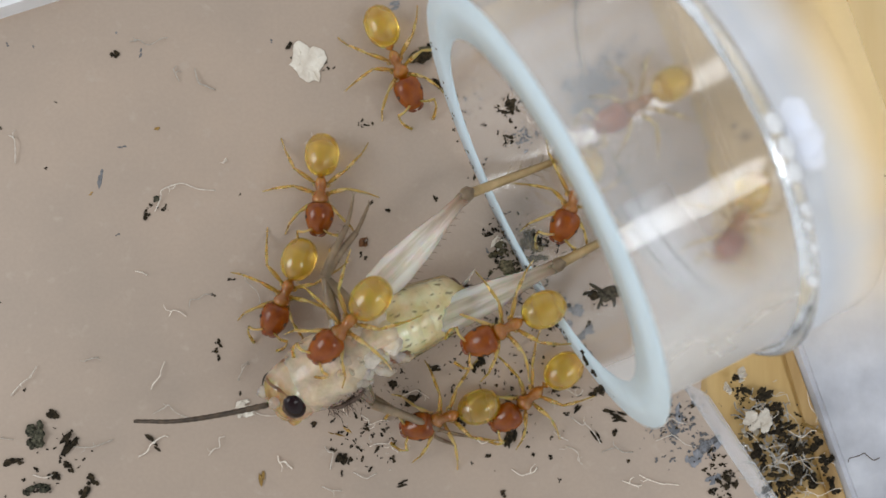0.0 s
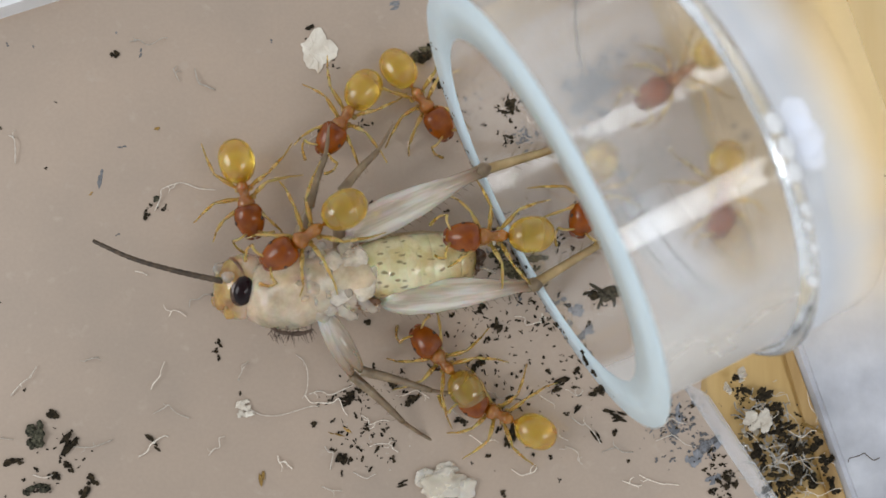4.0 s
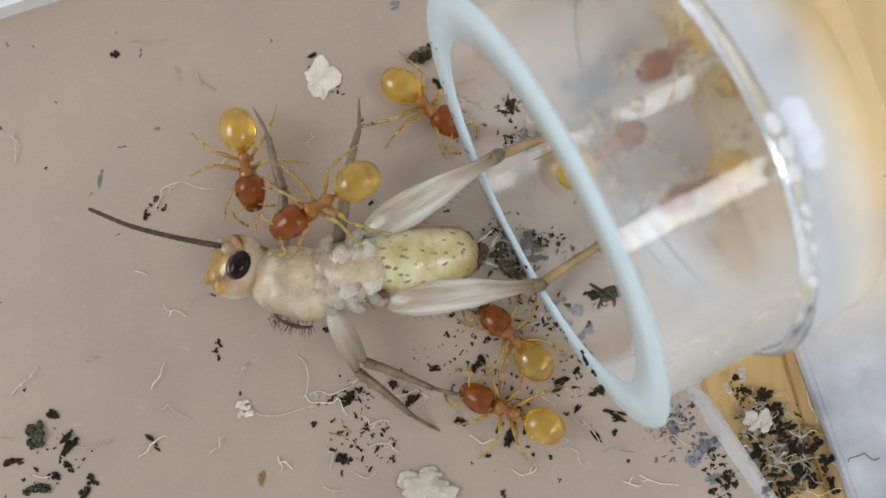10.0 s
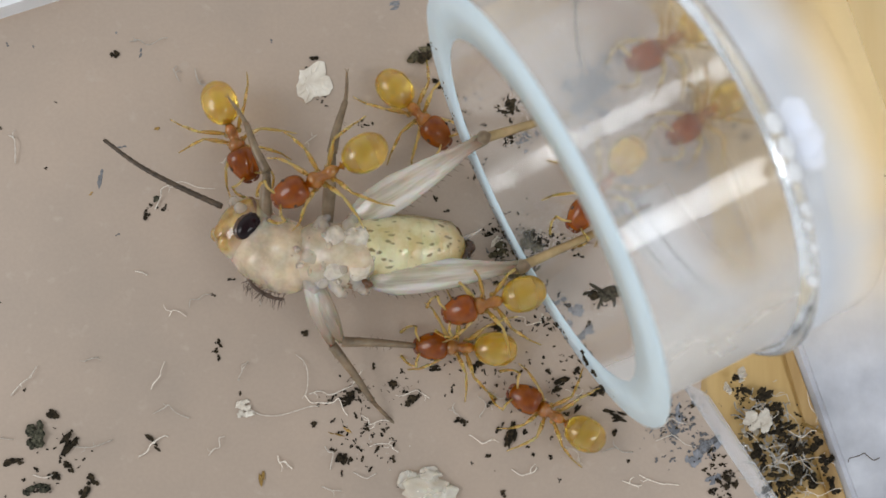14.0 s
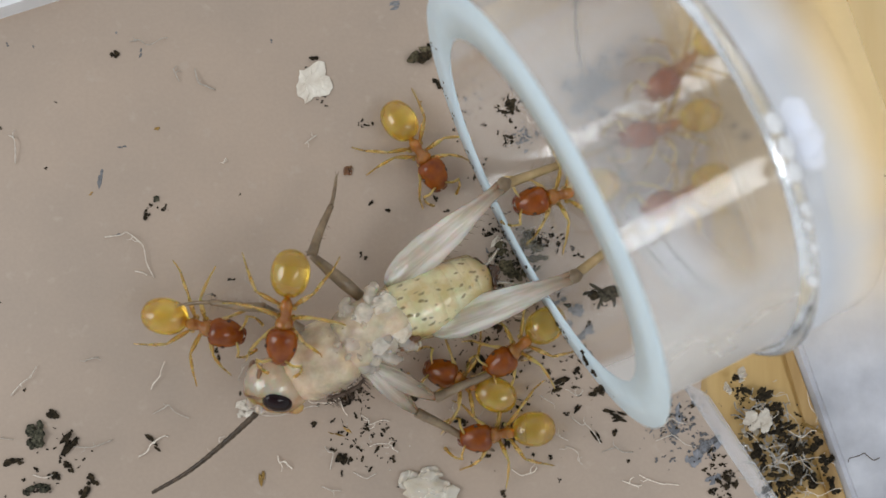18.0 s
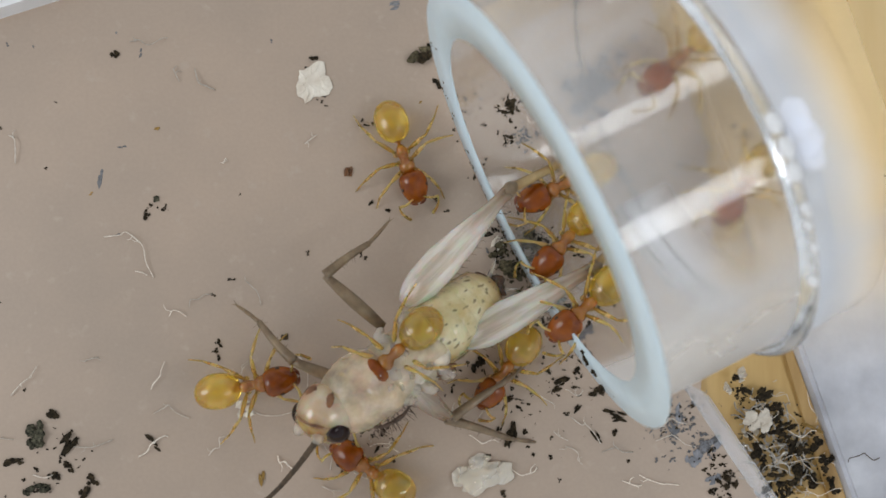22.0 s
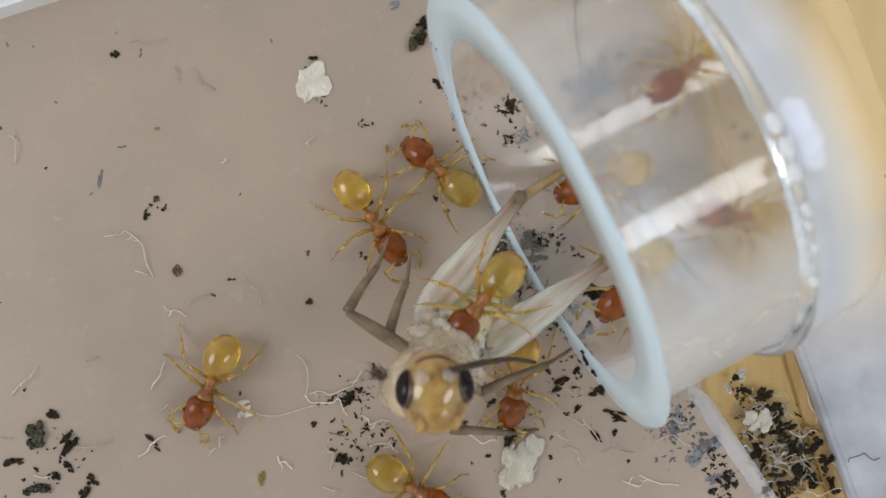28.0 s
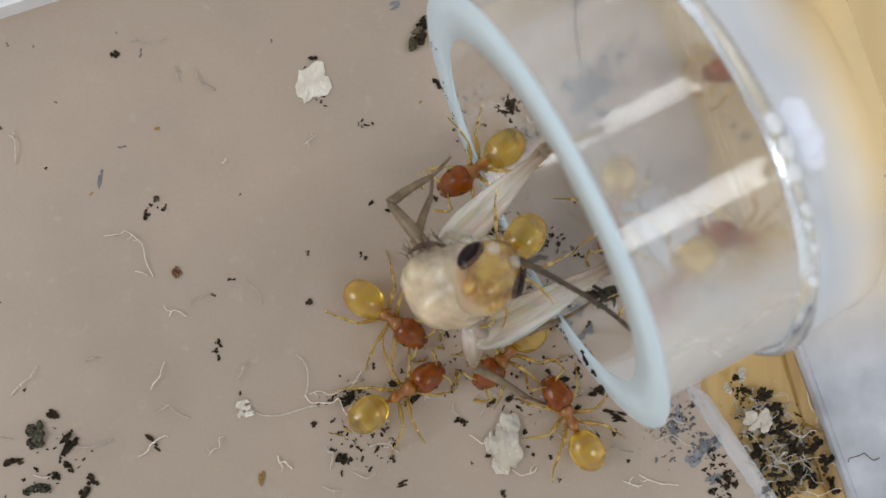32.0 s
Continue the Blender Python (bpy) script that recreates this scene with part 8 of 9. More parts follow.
    carried(body["thorax"], home, [
        (0, -3.01, -3.42, 2.1, -4.18, -4.21, 2),
        (0.5, -3.5, -2.83, 2.1, -4.97, -3.51, 2),
        (1, -3.8, -2.14, 2.1, -5.36, -2.63, 2),
        (1.5, -3.9, -1.65, 2.1, -5.46, -2.14, 2),
        (2, -3.9, -1.26, 2.1, -5.66, -1.65, 2),
        (2.6, -3.94, -1.22, 2.1, -6.02, -1.9, 2),
        (3, -3.97, -1.19, 2.1, -6.03, -1.84, 2),
        (3.5, -4, -1.16, 2.1, -5.76, -1.55, 2),
        (5.5, -3.7, -1.45, 2.1, -4.92, -1.91, 2),
        (6, -3.72, -1.41, 2.1, -4.84, -1.83, 2),
        (6.5, -3.72, -1.38, 2.1, -5.02, -1.57, 2),
        (7, -3.76, -1.28, 2.1, -5.08, -1.61, 2),
        (7.5, -3.72, -1.22, 2.1, -5.08, -1.61, 2),
        (8, -3.78, -1, 2.1, -5.2, -1.38, 2),
        (8.5, -3.73, -0.98, 2.1, -5.14, -1.32, 2),
        (9, -3.77, -0.82, 2.1, -5.16, -1.1, 2),
        (9.5, -3.73, -0.88, 2.1, -5.16, -1.16, 2),
        (10, -3.67, -0.98, 2.1, -5.08, -1.34, 2),
        (10.5, -3.71, -0.82, 2.1, -5.2, -1.16, 2),
        (11, -3.83, -0.71, 2.1, -5.43, -0.92, 2),
        (11.5, -4.34, -0.04, 2.1, -6.16, -0.04, 2),
        (12, -4.24, -0.13, 2.1, -6.04, -0.14, 2),
        (12.5, -4.24, -0.13, 2.1, -6, -0.1, 2),
        (13, -4.16, -0.15, 2.1, -5.93, -0.16, 2),
        (13.5, -4.16, -0.15, 2.1, -5.89, -0.08, 2),
        (14, -4.04, -0.31, 2.1, -5.77, -0.35, 2),
        (14.5, -3.88, -0.76, 2.1, -5.53, -0.94, 2),
        (16.5, -3.01, -2.63, 2.2, -4.67, -3.31, 2.1),
        (17, -2.91, -2.73, 2.2, -4.47, -3.51, 2.1),
        (18, -2.72, -2.93, 2.2, -4.18, -3.8, 2.1),
        (19, -2.52, -3.32, 2.2, -3.88, -4.3, 2.1),
        (20, -2.38, -3.52, 2.2, -3.69, -4.43, 2.1),
        (21, -1.93, -3.69, 2.5, -3.15, -4.58, 2.5),
        (22, -1.55, -3.94, 2.9, -2.69, -4.68, 3.2),
        (22.5, -1.05, -4, 3.2, -2.04, -4.7, 3.9),
        (23, -0.65, -4.04, 3.7, -1.55, -4.68, 4.6),
        (23.6, -0.48, -3.97, 4, -1.27, -4.58, 5.3),
        (24, -0.32, -3.76, 4.3, -1.12, -4.39, 5.8),
        (24.2, -0.3, -3.53, 4.3, -1.1, -4, 5.8),
        (24.4, -0.3, -3.53, 4.3, -1.1, -4.11, 5.8),
        (24.6, -0.31, -3.5, 4.7, -1.12, -4.2, 6.4),
        (24.8, -0.3, -3.4, 4.7, -1.1, -4.1, 6.4),
        (25, -0.3, -3.36, 4.7, -1.07, -4.1, 6.4),
        (25.5, -0.22, -3.22, 4.7, -0.97, -3.98, 6.4),
        (27.5, -0.4, -3.43, 4.7, -1.15, -4.31, 6.4),
        (28, -0.35, -3.54, 4.7, -1.07, -4.43, 6.4),
        (28.2, -0.35, -3.43, 4.7, -1.07, -4.26, 6.4),
        (28.4, -0.33, -3.08, 4.7, -1.04, -3.65, 6.4),
        (28.6, -0.3, -2.97, 4.7, -1.04, -3.43, 6.4),
        (28.8, -0.28, -3.26, 4.7, -1.02, -4.1, 6.4),
        (29, -0.26, -3.33, 4.7, -0.99, -4.2, 6.4),
        (29.3, -0.22, -3.22, 4.7, -0.95, -3.98, 6.4),
        (30, -0.05, -2.89, 4.8, -0.76, -3.45, 6.3),
        (31, 0.02, -2.14, 4.8, -0.64, -2.66, 6.3),
        (31.5, 0.06, -1.52, 4.8, -0.59, -2, 6.2),
        (32, 0.13, -1.07, 4.8, -0.47, -1.44, 6.2)])
    carried(body["pronotum"], home, [
        (0, -4.18, -4.21, 2, -5.48, -5.02, 1.7),
        (0.5, -4.97, -3.51, 2, -6.17, -4.12, 1.7),
        (1, -5.36, -2.63, 2, -6.86, -3.04, 1.7),
        (1.5, -5.46, -2.14, 2, -7.06, -2.44, 1.7),
        (2, -5.66, -1.65, 2, -7.45, -1.95, 1.7),
        (2.6, -6.02, -1.9, 2, -8.16, -2.46, 1.7),
        (3, -6.03, -1.84, 2, -8.18, -2.32, 1.7),
        (3.5, -5.76, -1.55, 2, -7.65, -1.75, 1.7),
        (5.5, -4.92, -1.91, 2, -6.83, -1.59, 1.7),
        (6, -4.84, -1.83, 2, -6.48, -1.26, 1.7),
        (6.5, -5.02, -1.57, 2, -6.66, -0.96, 1.7),
        (7, -5.08, -1.61, 2, -7.32, -1.2, 1.7),
        (7.5, -5.08, -1.61, 2, -7.4, -1.18, 1.7),
        (8, -5.2, -1.38, 2, -7.33, -0.8, 1.7),
        (8.5, -5.14, -1.32, 2, -7.19, -0.62, 1.7),
        (9, -5.16, -1.1, 2, -6.96, -0.27, 1.7),
        (9.5, -5.16, -1.16, 2, -7.14, -0.41, 1.7),
        (10, -5.08, -1.34, 2, -7.47, -0.74, 1.7),
        (10.5, -5.2, -1.16, 2, -7.74, -0.62, 1.7),
        (11, -5.43, -0.92, 2, -8.01, -0.45, 1.7),
        (11.5, -6.16, -0.04, 2, -8.47, 0.58, 1.7),
        (12, -6.04, -0.14, 2, -8.29, 0.5, 1.7),
        (12.5, -6, -0.1, 2, -8.14, 0.58, 1.7),
        (13, -5.93, -0.16, 2, -7.79, 0.74, 1.7),
        (13.5, -5.89, -0.08, 2, -7.66, 0.9, 1.7),
        (14, -5.77, -0.35, 2, -7.59, 0.51, 1.7),
        (14.5, -5.53, -0.94, 2, -8.03, -0.78, 1.7),
        (16.5, -4.67, -3.31, 2.1, -6.72, -4.1, 1.9),
        (17, -4.47, -3.51, 2.1, -6.48, -4.39, 1.9),
        (18, -4.18, -3.8, 2.1, -5.9, -4.79, 1.9),
        (19, -3.88, -4.3, 2.1, -5.64, -5.34, 1.9),
        (20, -3.69, -4.43, 2.1, -5.45, -5.57, 1.9),
        (21, -3.15, -4.58, 2.5, -4.87, -5.69, 2.4),
        (22, -2.69, -4.68, 3.2, -4.08, -5.53, 3.4),
        (22.5, -2.04, -4.7, 3.9, -3.29, -5.63, 4.4),
        (23, -1.55, -4.68, 4.6, -2.53, -5.51, 5.4),
        (23.6, -1.27, -4.58, 5.3, -2.03, -5.32, 6.5),
        (24, -1.12, -4.39, 5.8, -1.63, -4.72, 7.3),
        (24.2, -1.1, -4, 5.8, -1.58, -4.12, 7.3),
        (24.4, -1.1, -4.11, 5.8, -1.59, -4.26, 7.3),
        (24.6, -1.12, -4.2, 6.4, -1.34, -4.38, 8),
        (24.8, -1.1, -4.1, 6.4, -1.15, -3.89, 8),
        (25, -1.07, -4.1, 6.4, -0.97, -3.71, 8),
        (25.5, -0.97, -3.98, 6.4, -0.75, -3.55, 8),
        (27.5, -1.15, -4.31, 6.4, -1.15, -3.93, 8),
        (28, -1.07, -4.43, 6.4, -0.87, -4.11, 8),
        (28.2, -1.07, -4.26, 6.4, -1.12, -3.95, 8),
        (28.4, -1.04, -3.65, 6.4, -0.97, -3, 8),
        (28.6, -1.04, -3.43, 6.4, -0.63, -2.63, 8),
        (28.8, -1.02, -4.1, 6.4, -0.81, -3.94, 8),
        (29, -0.99, -4.2, 6.4, -0.81, -4.12, 8),
        (29.3, -0.95, -3.98, 6.4, -0.84, -3.8, 8),
        (30, -0.76, -3.45, 6.3, -0.13, -3.09, 7.7),
        (31, -0.64, -2.66, 6.3, 0.16, -2.4, 7.4),
        (31.5, -0.59, -2, 6.2, 0.38, -1.72, 7.2),
        (32, -0.47, -1.44, 6.2, 0.67, -1.11, 7)])
    carried(body["head"], home, [
        (0, -5.38, -5.02, 1.7, -0.73, -0.61, 0.31, 0.63, -0.41, 0.66),
        (0.5, -6.01, -4.09, 1.7, -0.71, -0.55, 0.44, 0.68, -0.4, 0.61),
        (1, -6.65, -2.99, 1.7, -0.68, -0.21, 0.71, 0.73, -0.27, 0.62),
        (1.5, -6.79, -2.36, 1.7, -0.86, -0.16, 0.49, 0.51, -0.37, 0.77),
        (2, -7.12, -1.85, 1.7, -0.77, 0.2, 0.61, 0.55, -0.3, 0.78),
        (2.6, -7.76, -1.81, 1.7, -0.78, -0.11, 0.62, 0.63, -0.15, 0.76),
        (3, -7.78, -1.67, 1.7, -0.79, 0.02, 0.62, 0.6, -0.22, 0.77),
        (3.5, -7.35, -1.45, 1.7, -0.78, -0.1, 0.61, 0.6, -0.38, 0.71),
        (5.5, -6.73, -1.59, 1.7, -0.67, 0.46, 0.58, 0.45, -0.37, 0.81),
        (6, -6.43, -1.36, 1.7, -0.71, 0.39, 0.59, 0.49, -0.34, 0.8),
        (6.5, -6.58, -1.03, 1.7, -0.72, 0.35, 0.6, 0.51, -0.33, 0.8),
        (7, -7.2, -1.25, 1.7, -0.72, 0.35, 0.6, 0.5, -0.33, 0.8),
        (7.5, -7.25, -1.2, 1.7, -0.71, 0.38, 0.59, 0.49, -0.34, 0.8),
        (8, -7.14, -0.8, 1.7, -0.69, 0.42, 0.59, 0.47, -0.35, 0.81),
        (8.5, -7.01, -0.62, 1.7, -0.69, 0.42, 0.59, 0.47, -0.35, 0.81),
        (9, -6.79, -0.27, 1.7, -0.67, 0.46, 0.58, 0.46, -0.36, 0.81),
        (9.5, -6.98, -0.41, 1.7, -0.68, 0.43, 0.59, 0.47, -0.35, 0.81),
        (10, -7.32, -0.74, 1.7, -0.74, 0.28, 0.61, 0.53, -0.3, 0.79),
        (10.5, -7.52, -0.59, 1.7, -0.76, 0.22, 0.62, 0.56, -0.27, 0.78),
        (11, -7.71, -0.4, 1.7, -0.77, 0.11, 0.63, 0.59, -0.22, 0.77),
        (11.5, -7.97, 0.68, 1.7, -0.75, 0.25, 0.61, 0.55, -0.29, 0.79),
        (12, -7.79, 0.6, 1.7, -0.75, 0.27, 0.61, 0.54, -0.29, 0.79),
        (12.5, -7.63, 0.67, 1.7, -0.74, 0.3, 0.61, 0.53, -0.31, 0.79),
        (13, -7.27, 0.82, 1.7, -0.69, 0.43, 0.59, 0.47, -0.35, 0.81),
        (13.5, -7.13, 0.97, 1.7, -0.66, 0.48, 0.58, 0.44, -0.37, 0.82),
        (14, -7.05, 0.57, 1.7, -0.67, 0.47, 0.58, 0.45, -0.37, 0.81),
        (14.5, -7.73, -0.78, 1.7, -0.77, 0.1, 0.63, 0.6, -0.22, 0.77),
        (16.5, -6.72, -4.1, 1.9, -0.34, -0.94, 0, 0.7, -0.25, 0.67),
        (17, -6.48, -4.39, 1.9, -0.36, -0.91, -0.2, 0.7, -0.41, 0.58),
        (18, -5.9, -4.79, 1.9, -0.3, -0.95, -0.02, 0.5, -0.18, 0.85),
        (19, -5.64, -5.34, 1.9, -0.26, -0.92, -0.29, 0.63, -0.39, 0.68),
        (20, -5.45, -5.57, 1.9, -0.21, -0.96, -0.16, 0.58, -0.26, 0.77),
        (21, -4.87, -5.69, 2.4, -0.3, -0.95, -0.08, 0.69, -0.27, 0.67),
        (22, -4.08, -5.53, 3.4, -0.44, -0.88, 0.17, 0.83, -0.33, 0.45),
        (22.5, -3.29, -5.63, 4.4, -0.3, -0.6, 0.75, 0.89, -0.45, 0),
        (23, -2.53, -5.51, 5.4, -0.1, -0.5, 0.86, 0.98, -0.2, 0),
        (23.6, -2.06, -5.14, 6.5, 0, -0.35, 0.94, 1, -0.02, -0.01),
        (24, -1.68, -4.42, 7.3, 0, -0.2, 0.98, 1, 0.02, 0),
        (24.2, -1.62, -3.86, 7.3, 0, -0.1, 1, 1, 0.03, 0),
        (24.4, -1.62, -4.04, 7.3, 0, -0.1, 1, 1, 0, 0),
        (24.6, -1.36, -4.2, 8, 0.02, -0.1, 0.99, 1, -0.08, -0.03),
        (24.8, -1.16, -3.75, 8, 0.08, -0.05, 1, 0.98, -0.2, -0.09),
        (25, -0.97, -3.61, 8, 0.12, -0.02, 0.99, 0.95, -0.27, -0.12),
        (25.5, -0.75, -3.48, 8, 0.12, -0.02, 0.99, 0.94, -0.31, -0.12),
        (27.5, -1.15, -3.98, 8, 0.02, -0.1, 0.99, 1, 0, -0.02),
        (28, -0.87, -4.19, 8, 0.02, -0.05, 1, 1, 0.08, -0.02),
        (28.2, -1.12, -4.03, 8, 0.03, -0.05, 1, 1, 0.05, -0.03),
        (28.4, -0.97, -3.07, 8, 0.08, 0.05, 1, 1, 0, -0.08),
        (28.6, -0.63, -2.7, 8, 0.12, 0.1, 0.99, 0.99, -0.1, -0.11),
        (28.8, -0.81, -4, 8, 0.08, 0, 1, 1, -0.05, -0.08),
        (29, -0.81, -4.18, 8, 0.08, 0, 1, 1, -0.03, -0.08),
        (29.3, -0.84, -3.85, 8, 0.1, 0.02, 0.99, 0.99, -0.1, -0.1),
        (30, -0.13, -3.13, 7.7, 0.21, 0.05, 0.98, 0.94, -0.31, -0.18),
        (31, 0.16, -2.42, 7.4, 0.26, 0.1, 0.96, 0.9, -0.39, -0.2),
        (31.5, 0.38, -1.73, 7.2, 0.26, 0.16, 0.95, 0.88, -0.45, -0.16),
        (32, 0.67, -1.11, 7, 0.26, 0.21, 0.94, 0.86, -0.49, -0.13)])
    carried(body["antenna"], home, [
        (0, -6.13, -5.38, 2.67, -9.72, -5.94, 2),
        (0.5, -6.72, -4.38, 2.76, -11.62, -4.48, 2),
        (1, -7.22, -2.79, 2.85, -11.06, -2.18, 2),
        (1.5, -7.68, -2.19, 2.73, -12.41, -1.83, 2),
        (2, -7.81, -1.3, 2.68, -12.17, 0.06, 2),
        (2.6, -8.69, -2.04, 2.72, -13.79, -1.93, 2),
        (3, -8.65, -1.8, 2.71, -13.72, -1.45, 2),
        (3.5, -8.11, -1.44, 2.79, -12.94, -0.43, 2),
        (5.5, -6.98, -0.79, 2.61, -11.01, 1, 2),
        (6, -6.7, -0.49, 2.63, -10.06, 1.9, 2),
        (6.5, -6.9, -0.2, 2.64, -10.18, 2.41, 2),
        (7, -7.56, -0.44, 2.64, -12.28, 1.16, 2),
        (7.5, -7.62, -0.41, 2.63, -12.54, 1.16, 2),
        (8, -7.51, -0.01, 2.62, -12.14, 1.75, 2),
        (8.5, -7.38, 0.16, 2.62, -11.96, 2.12, 2),
        (9, -7.11, 0.54, 2.61, -11.29, 2.91, 2),
        (9.5, -7.31, 0.39, 2.62, -11.83, 2.47, 2),
        (10, -7.76, -0.03, 2.65, -12.8, 1.28, 2),
        (10.5, -8.08, 0.06, 2.66, -13.34, 1.1, 2),
        (11, -8.42, 0.16, 2.68, -13.75, 0.86, 2),
        (11.5, -8.79, 1.28, 2.66, -14.12, 2.6, 2),
        (12, -8.6, 1.21, 2.65, -13.84, 2.63, 2),
        (12.5, -8.42, 1.31, 2.65, -13.68, 3, 2),
        (13, -7.97, 1.54, 2.62, -12.66, 3.63, 2),
        (13.5, -7.78, 1.72, 2.61, -12.35, 4.32, 2),
        (14, -7.73, 1.32, 2.61, -12.25, 3.74, 2),
        (14.5, -8.44, -0.18, 2.69, -13.76, 0.4, 2),
        (16.5, -7.17, -4.99, 2.6, -11.74, -8.04, 1.5),
        (17, -6.95, -5.41, 2.39, -11.06, -8.76, 1.5),
        (18, -6.5, -5.66, 2.52, -10.36, -8.78, 1.5),
        (19, -6.1, -6.41, 2.27, -8, -8.83, 1.5),
        (20, -5.91, -6.59, 2.4, -8.48, -8.82, 1.5),
        (21, -5.3, -6.66, 3.02, -8, -8.83, 1.5),
        (22, -4.4, -6.33, 4.27, -6.37, -8.73, 2),
        (22.5, -3.05, -6, 5.55, -4.5, -8.72, 2.5),
        (23, -2.16, -5.58, 6.57, -3.02, -7.48, 4.5),
        (23.6, -1.64, -5.11, 7.64, -1.32, -5.92, 8.33),
        (24, -1.26, -4.32, 8.4, 1.84, -7.16, 4),
        (24.2, -1.22, -3.61, 8.36, 1.17, -6.16, 6),
        (24.4, -1.21, -3.76, 8.35, 1.7, -6.06, 5.5),
        (24.6, -0.89, -3.91, 9.04, 2.25, -5.94, 5),
        (24.8, -0.58, -3.43, 8.98, 1.74, -5.4, 4.6),
        (25, -0.32, -3.25, 8.94, 2.96, -4.86, 4.5),
        (25.5, -0.09, -3.12, 8.94, 3.51, -4.68, 4.5),
        (27.5, -0.75, -3.44, 9.05, 2.96, -4.08, 4.5),
        (28, -0.52, -3.53, 9.02, 3.02, -3.66, 4.5),
        (28.2, -0.74, -3.38, 9.02, 3.51, -3.2, 4.83),
        (28.4, -0.51, -2.35, 8.94, 3.99, -2.75, 5.17),
        (28.6, -0.08, -1.97, 8.88, 4.46, -2.3, 5.5),
        (28.8, -0.32, -3.36, 8.96, 4.45, -2.79, 5.5),
        (29, -0.34, -3.53, 8.97, 4.45, -3.27, 5.5),
        (29.3, -0.31, -3.22, 8.94, 4.62, -3.3, 5.65),
        (30, 0.61, -2.59, 8.54, 5.01, -3.35, 6),
        (31, 0.97, -1.9, 8.17, 5.07, -2.73, 6.5),
        (31.5, 1.21, -1.21, 7.94, 5.24, -2.77, 6.5),
        (32, 1.52, -0.58, 7.71, 5.41, -2.8, 6.5)])
    carried(body["upper_femur"], home, [
        (0, 0.62, 1.8, 2.5, -2.62, -1.65, 2),
        (1, 1.02, 2.6, 2.5, -2.83, -0.27, 2),
        (2, 1.21, 2.7, 2.5, -3.03, 0.33, 2),
        (3.5, 1.12, 2.6, 2.5, -3.23, 0.63, 2),
        (5.5, 1.48, 3, 2.5, -2.63, 0.53, 2),
        (6, 1.42, 3, 2.5, -2.24, 0.73, 2),
        (7, 1.44, 3, 2.5, -2.73, 0.63, 2),
        (9, 1.58, 3.35, 2.5, -2.93, 0.69, 2),
        (11, 1.58, 3.39, 2.5, -2.93, 0.69, 2),
        (11.5, 1.3, 3.58, 2.5, -3.23, 0.97, 2),
        (13, 1.16, 3.78, 2.5, -3.33, 1.03, 2),
        (14, 1.18, 3.78, 2.5, -3.27, 1.01, 2),
        (14.5, 1.24, 3.48, 2.5, -3.07, 0.73, 2),
        (16.5, 1.35, 2.21, 2.5, -2.23, -1, 2),
        (18, 1.91, 2.15, 2.5, -1.87, -1.16, 2),
        (20, 1.71, 1.79, 2.5, -1.99, -1.56, 2),
        (21, 1.91, 1.75, 2.5, -1.83, -1.75, 2),
        (22, 2.1, 1.96, 2.8, -1.45, -1.84, 2.6),
        (23, 2.1, 1.89, 3.4, -1.11, -2.19, 3.6),
        (25, 2.1, 2.01, 3.4, -0.58, -1.81, 3.6),
        (27.5, 2.31, 1.72, 3.4, -0.55, -1.81, 3.6),
        (30, 2.31, 2.01, 3.4, -0.13, -0.88, 3.6),
        (31, 2.65, 2.59, 3.4, 0.02, -0.31, 3.6),
        (32, 3.18, 3.22, 3.4, 0.59, 0.64, 3.6)])
    carried(body["upper_tibia"], home, [
        (0, 0.62, 1.8, 2.5, 4.08, 3.21, 1.4),
        (1, 1.02, 2.6, 2.5, 4.09, 3.94, 1.4),
        (2, 1.21, 2.7, 2.5, 4.09, 3.69, 1.4),
        (3.5, 1.12, 2.6, 2.5, 4.09, 3.62, 1.4),
        (5.5, 1.48, 3, 2.5, 4.09, 4.04, 1.4),
        (6, 1.42, 3, 2.5, 4.09, 4.15, 1.4),
        (7, 1.44, 3, 2.5, 4.09, 4.15, 1.4),
        (9, 1.58, 3.35, 2.5, 4.2, 4.46, 1.4),
        (11, 1.58, 3.39, 2.5, 4.2, 4.53, 1.4),
        (11.5, 1.3, 3.58, 2.5, 4.09, 4.74, 1.4),
        (13, 1.16, 3.78, 2.5, 4.09, 4.88, 1.4),
        (14, 1.18, 3.78, 2.5, 3.88, 4.77, 1.4),
        (14.5, 1.24, 3.48, 2.5, 4.09, 4.46, 1.4),
        (16.5, 1.35, 2.21, 2.5, 4.4, 3.52, 1.4),
        (18, 1.91, 2.15, 2.5, 4.61, 3.21, 1.4),
        (20, 1.71, 1.79, 2.5, 4.4, 3.21, 1.4),
        (21, 1.91, 1.75, 2.5, 4.4, 3.21, 1.4),
        (22, 2.1, 1.96, 2.8, 4.4, 3.21, 1.4),
        (23, 2.1, 1.89, 3.4, 4.4, 3.31, 1.4),
        (25, 2.1, 2.01, 3.4, 4.4, 3.21, 1.4),
        (27.5, 2.31, 1.72, 3.4, 4.61, 3.11, 1.4),
        (30, 2.31, 2.01, 3.4, 4.61, 3.53, 1.4),
        (31, 2.65, 2.59, 3.4, 4.83, 3.84, 1.4),
        (32, 3.18, 3.22, 3.4, 5.47, 4.27, 1.4)])
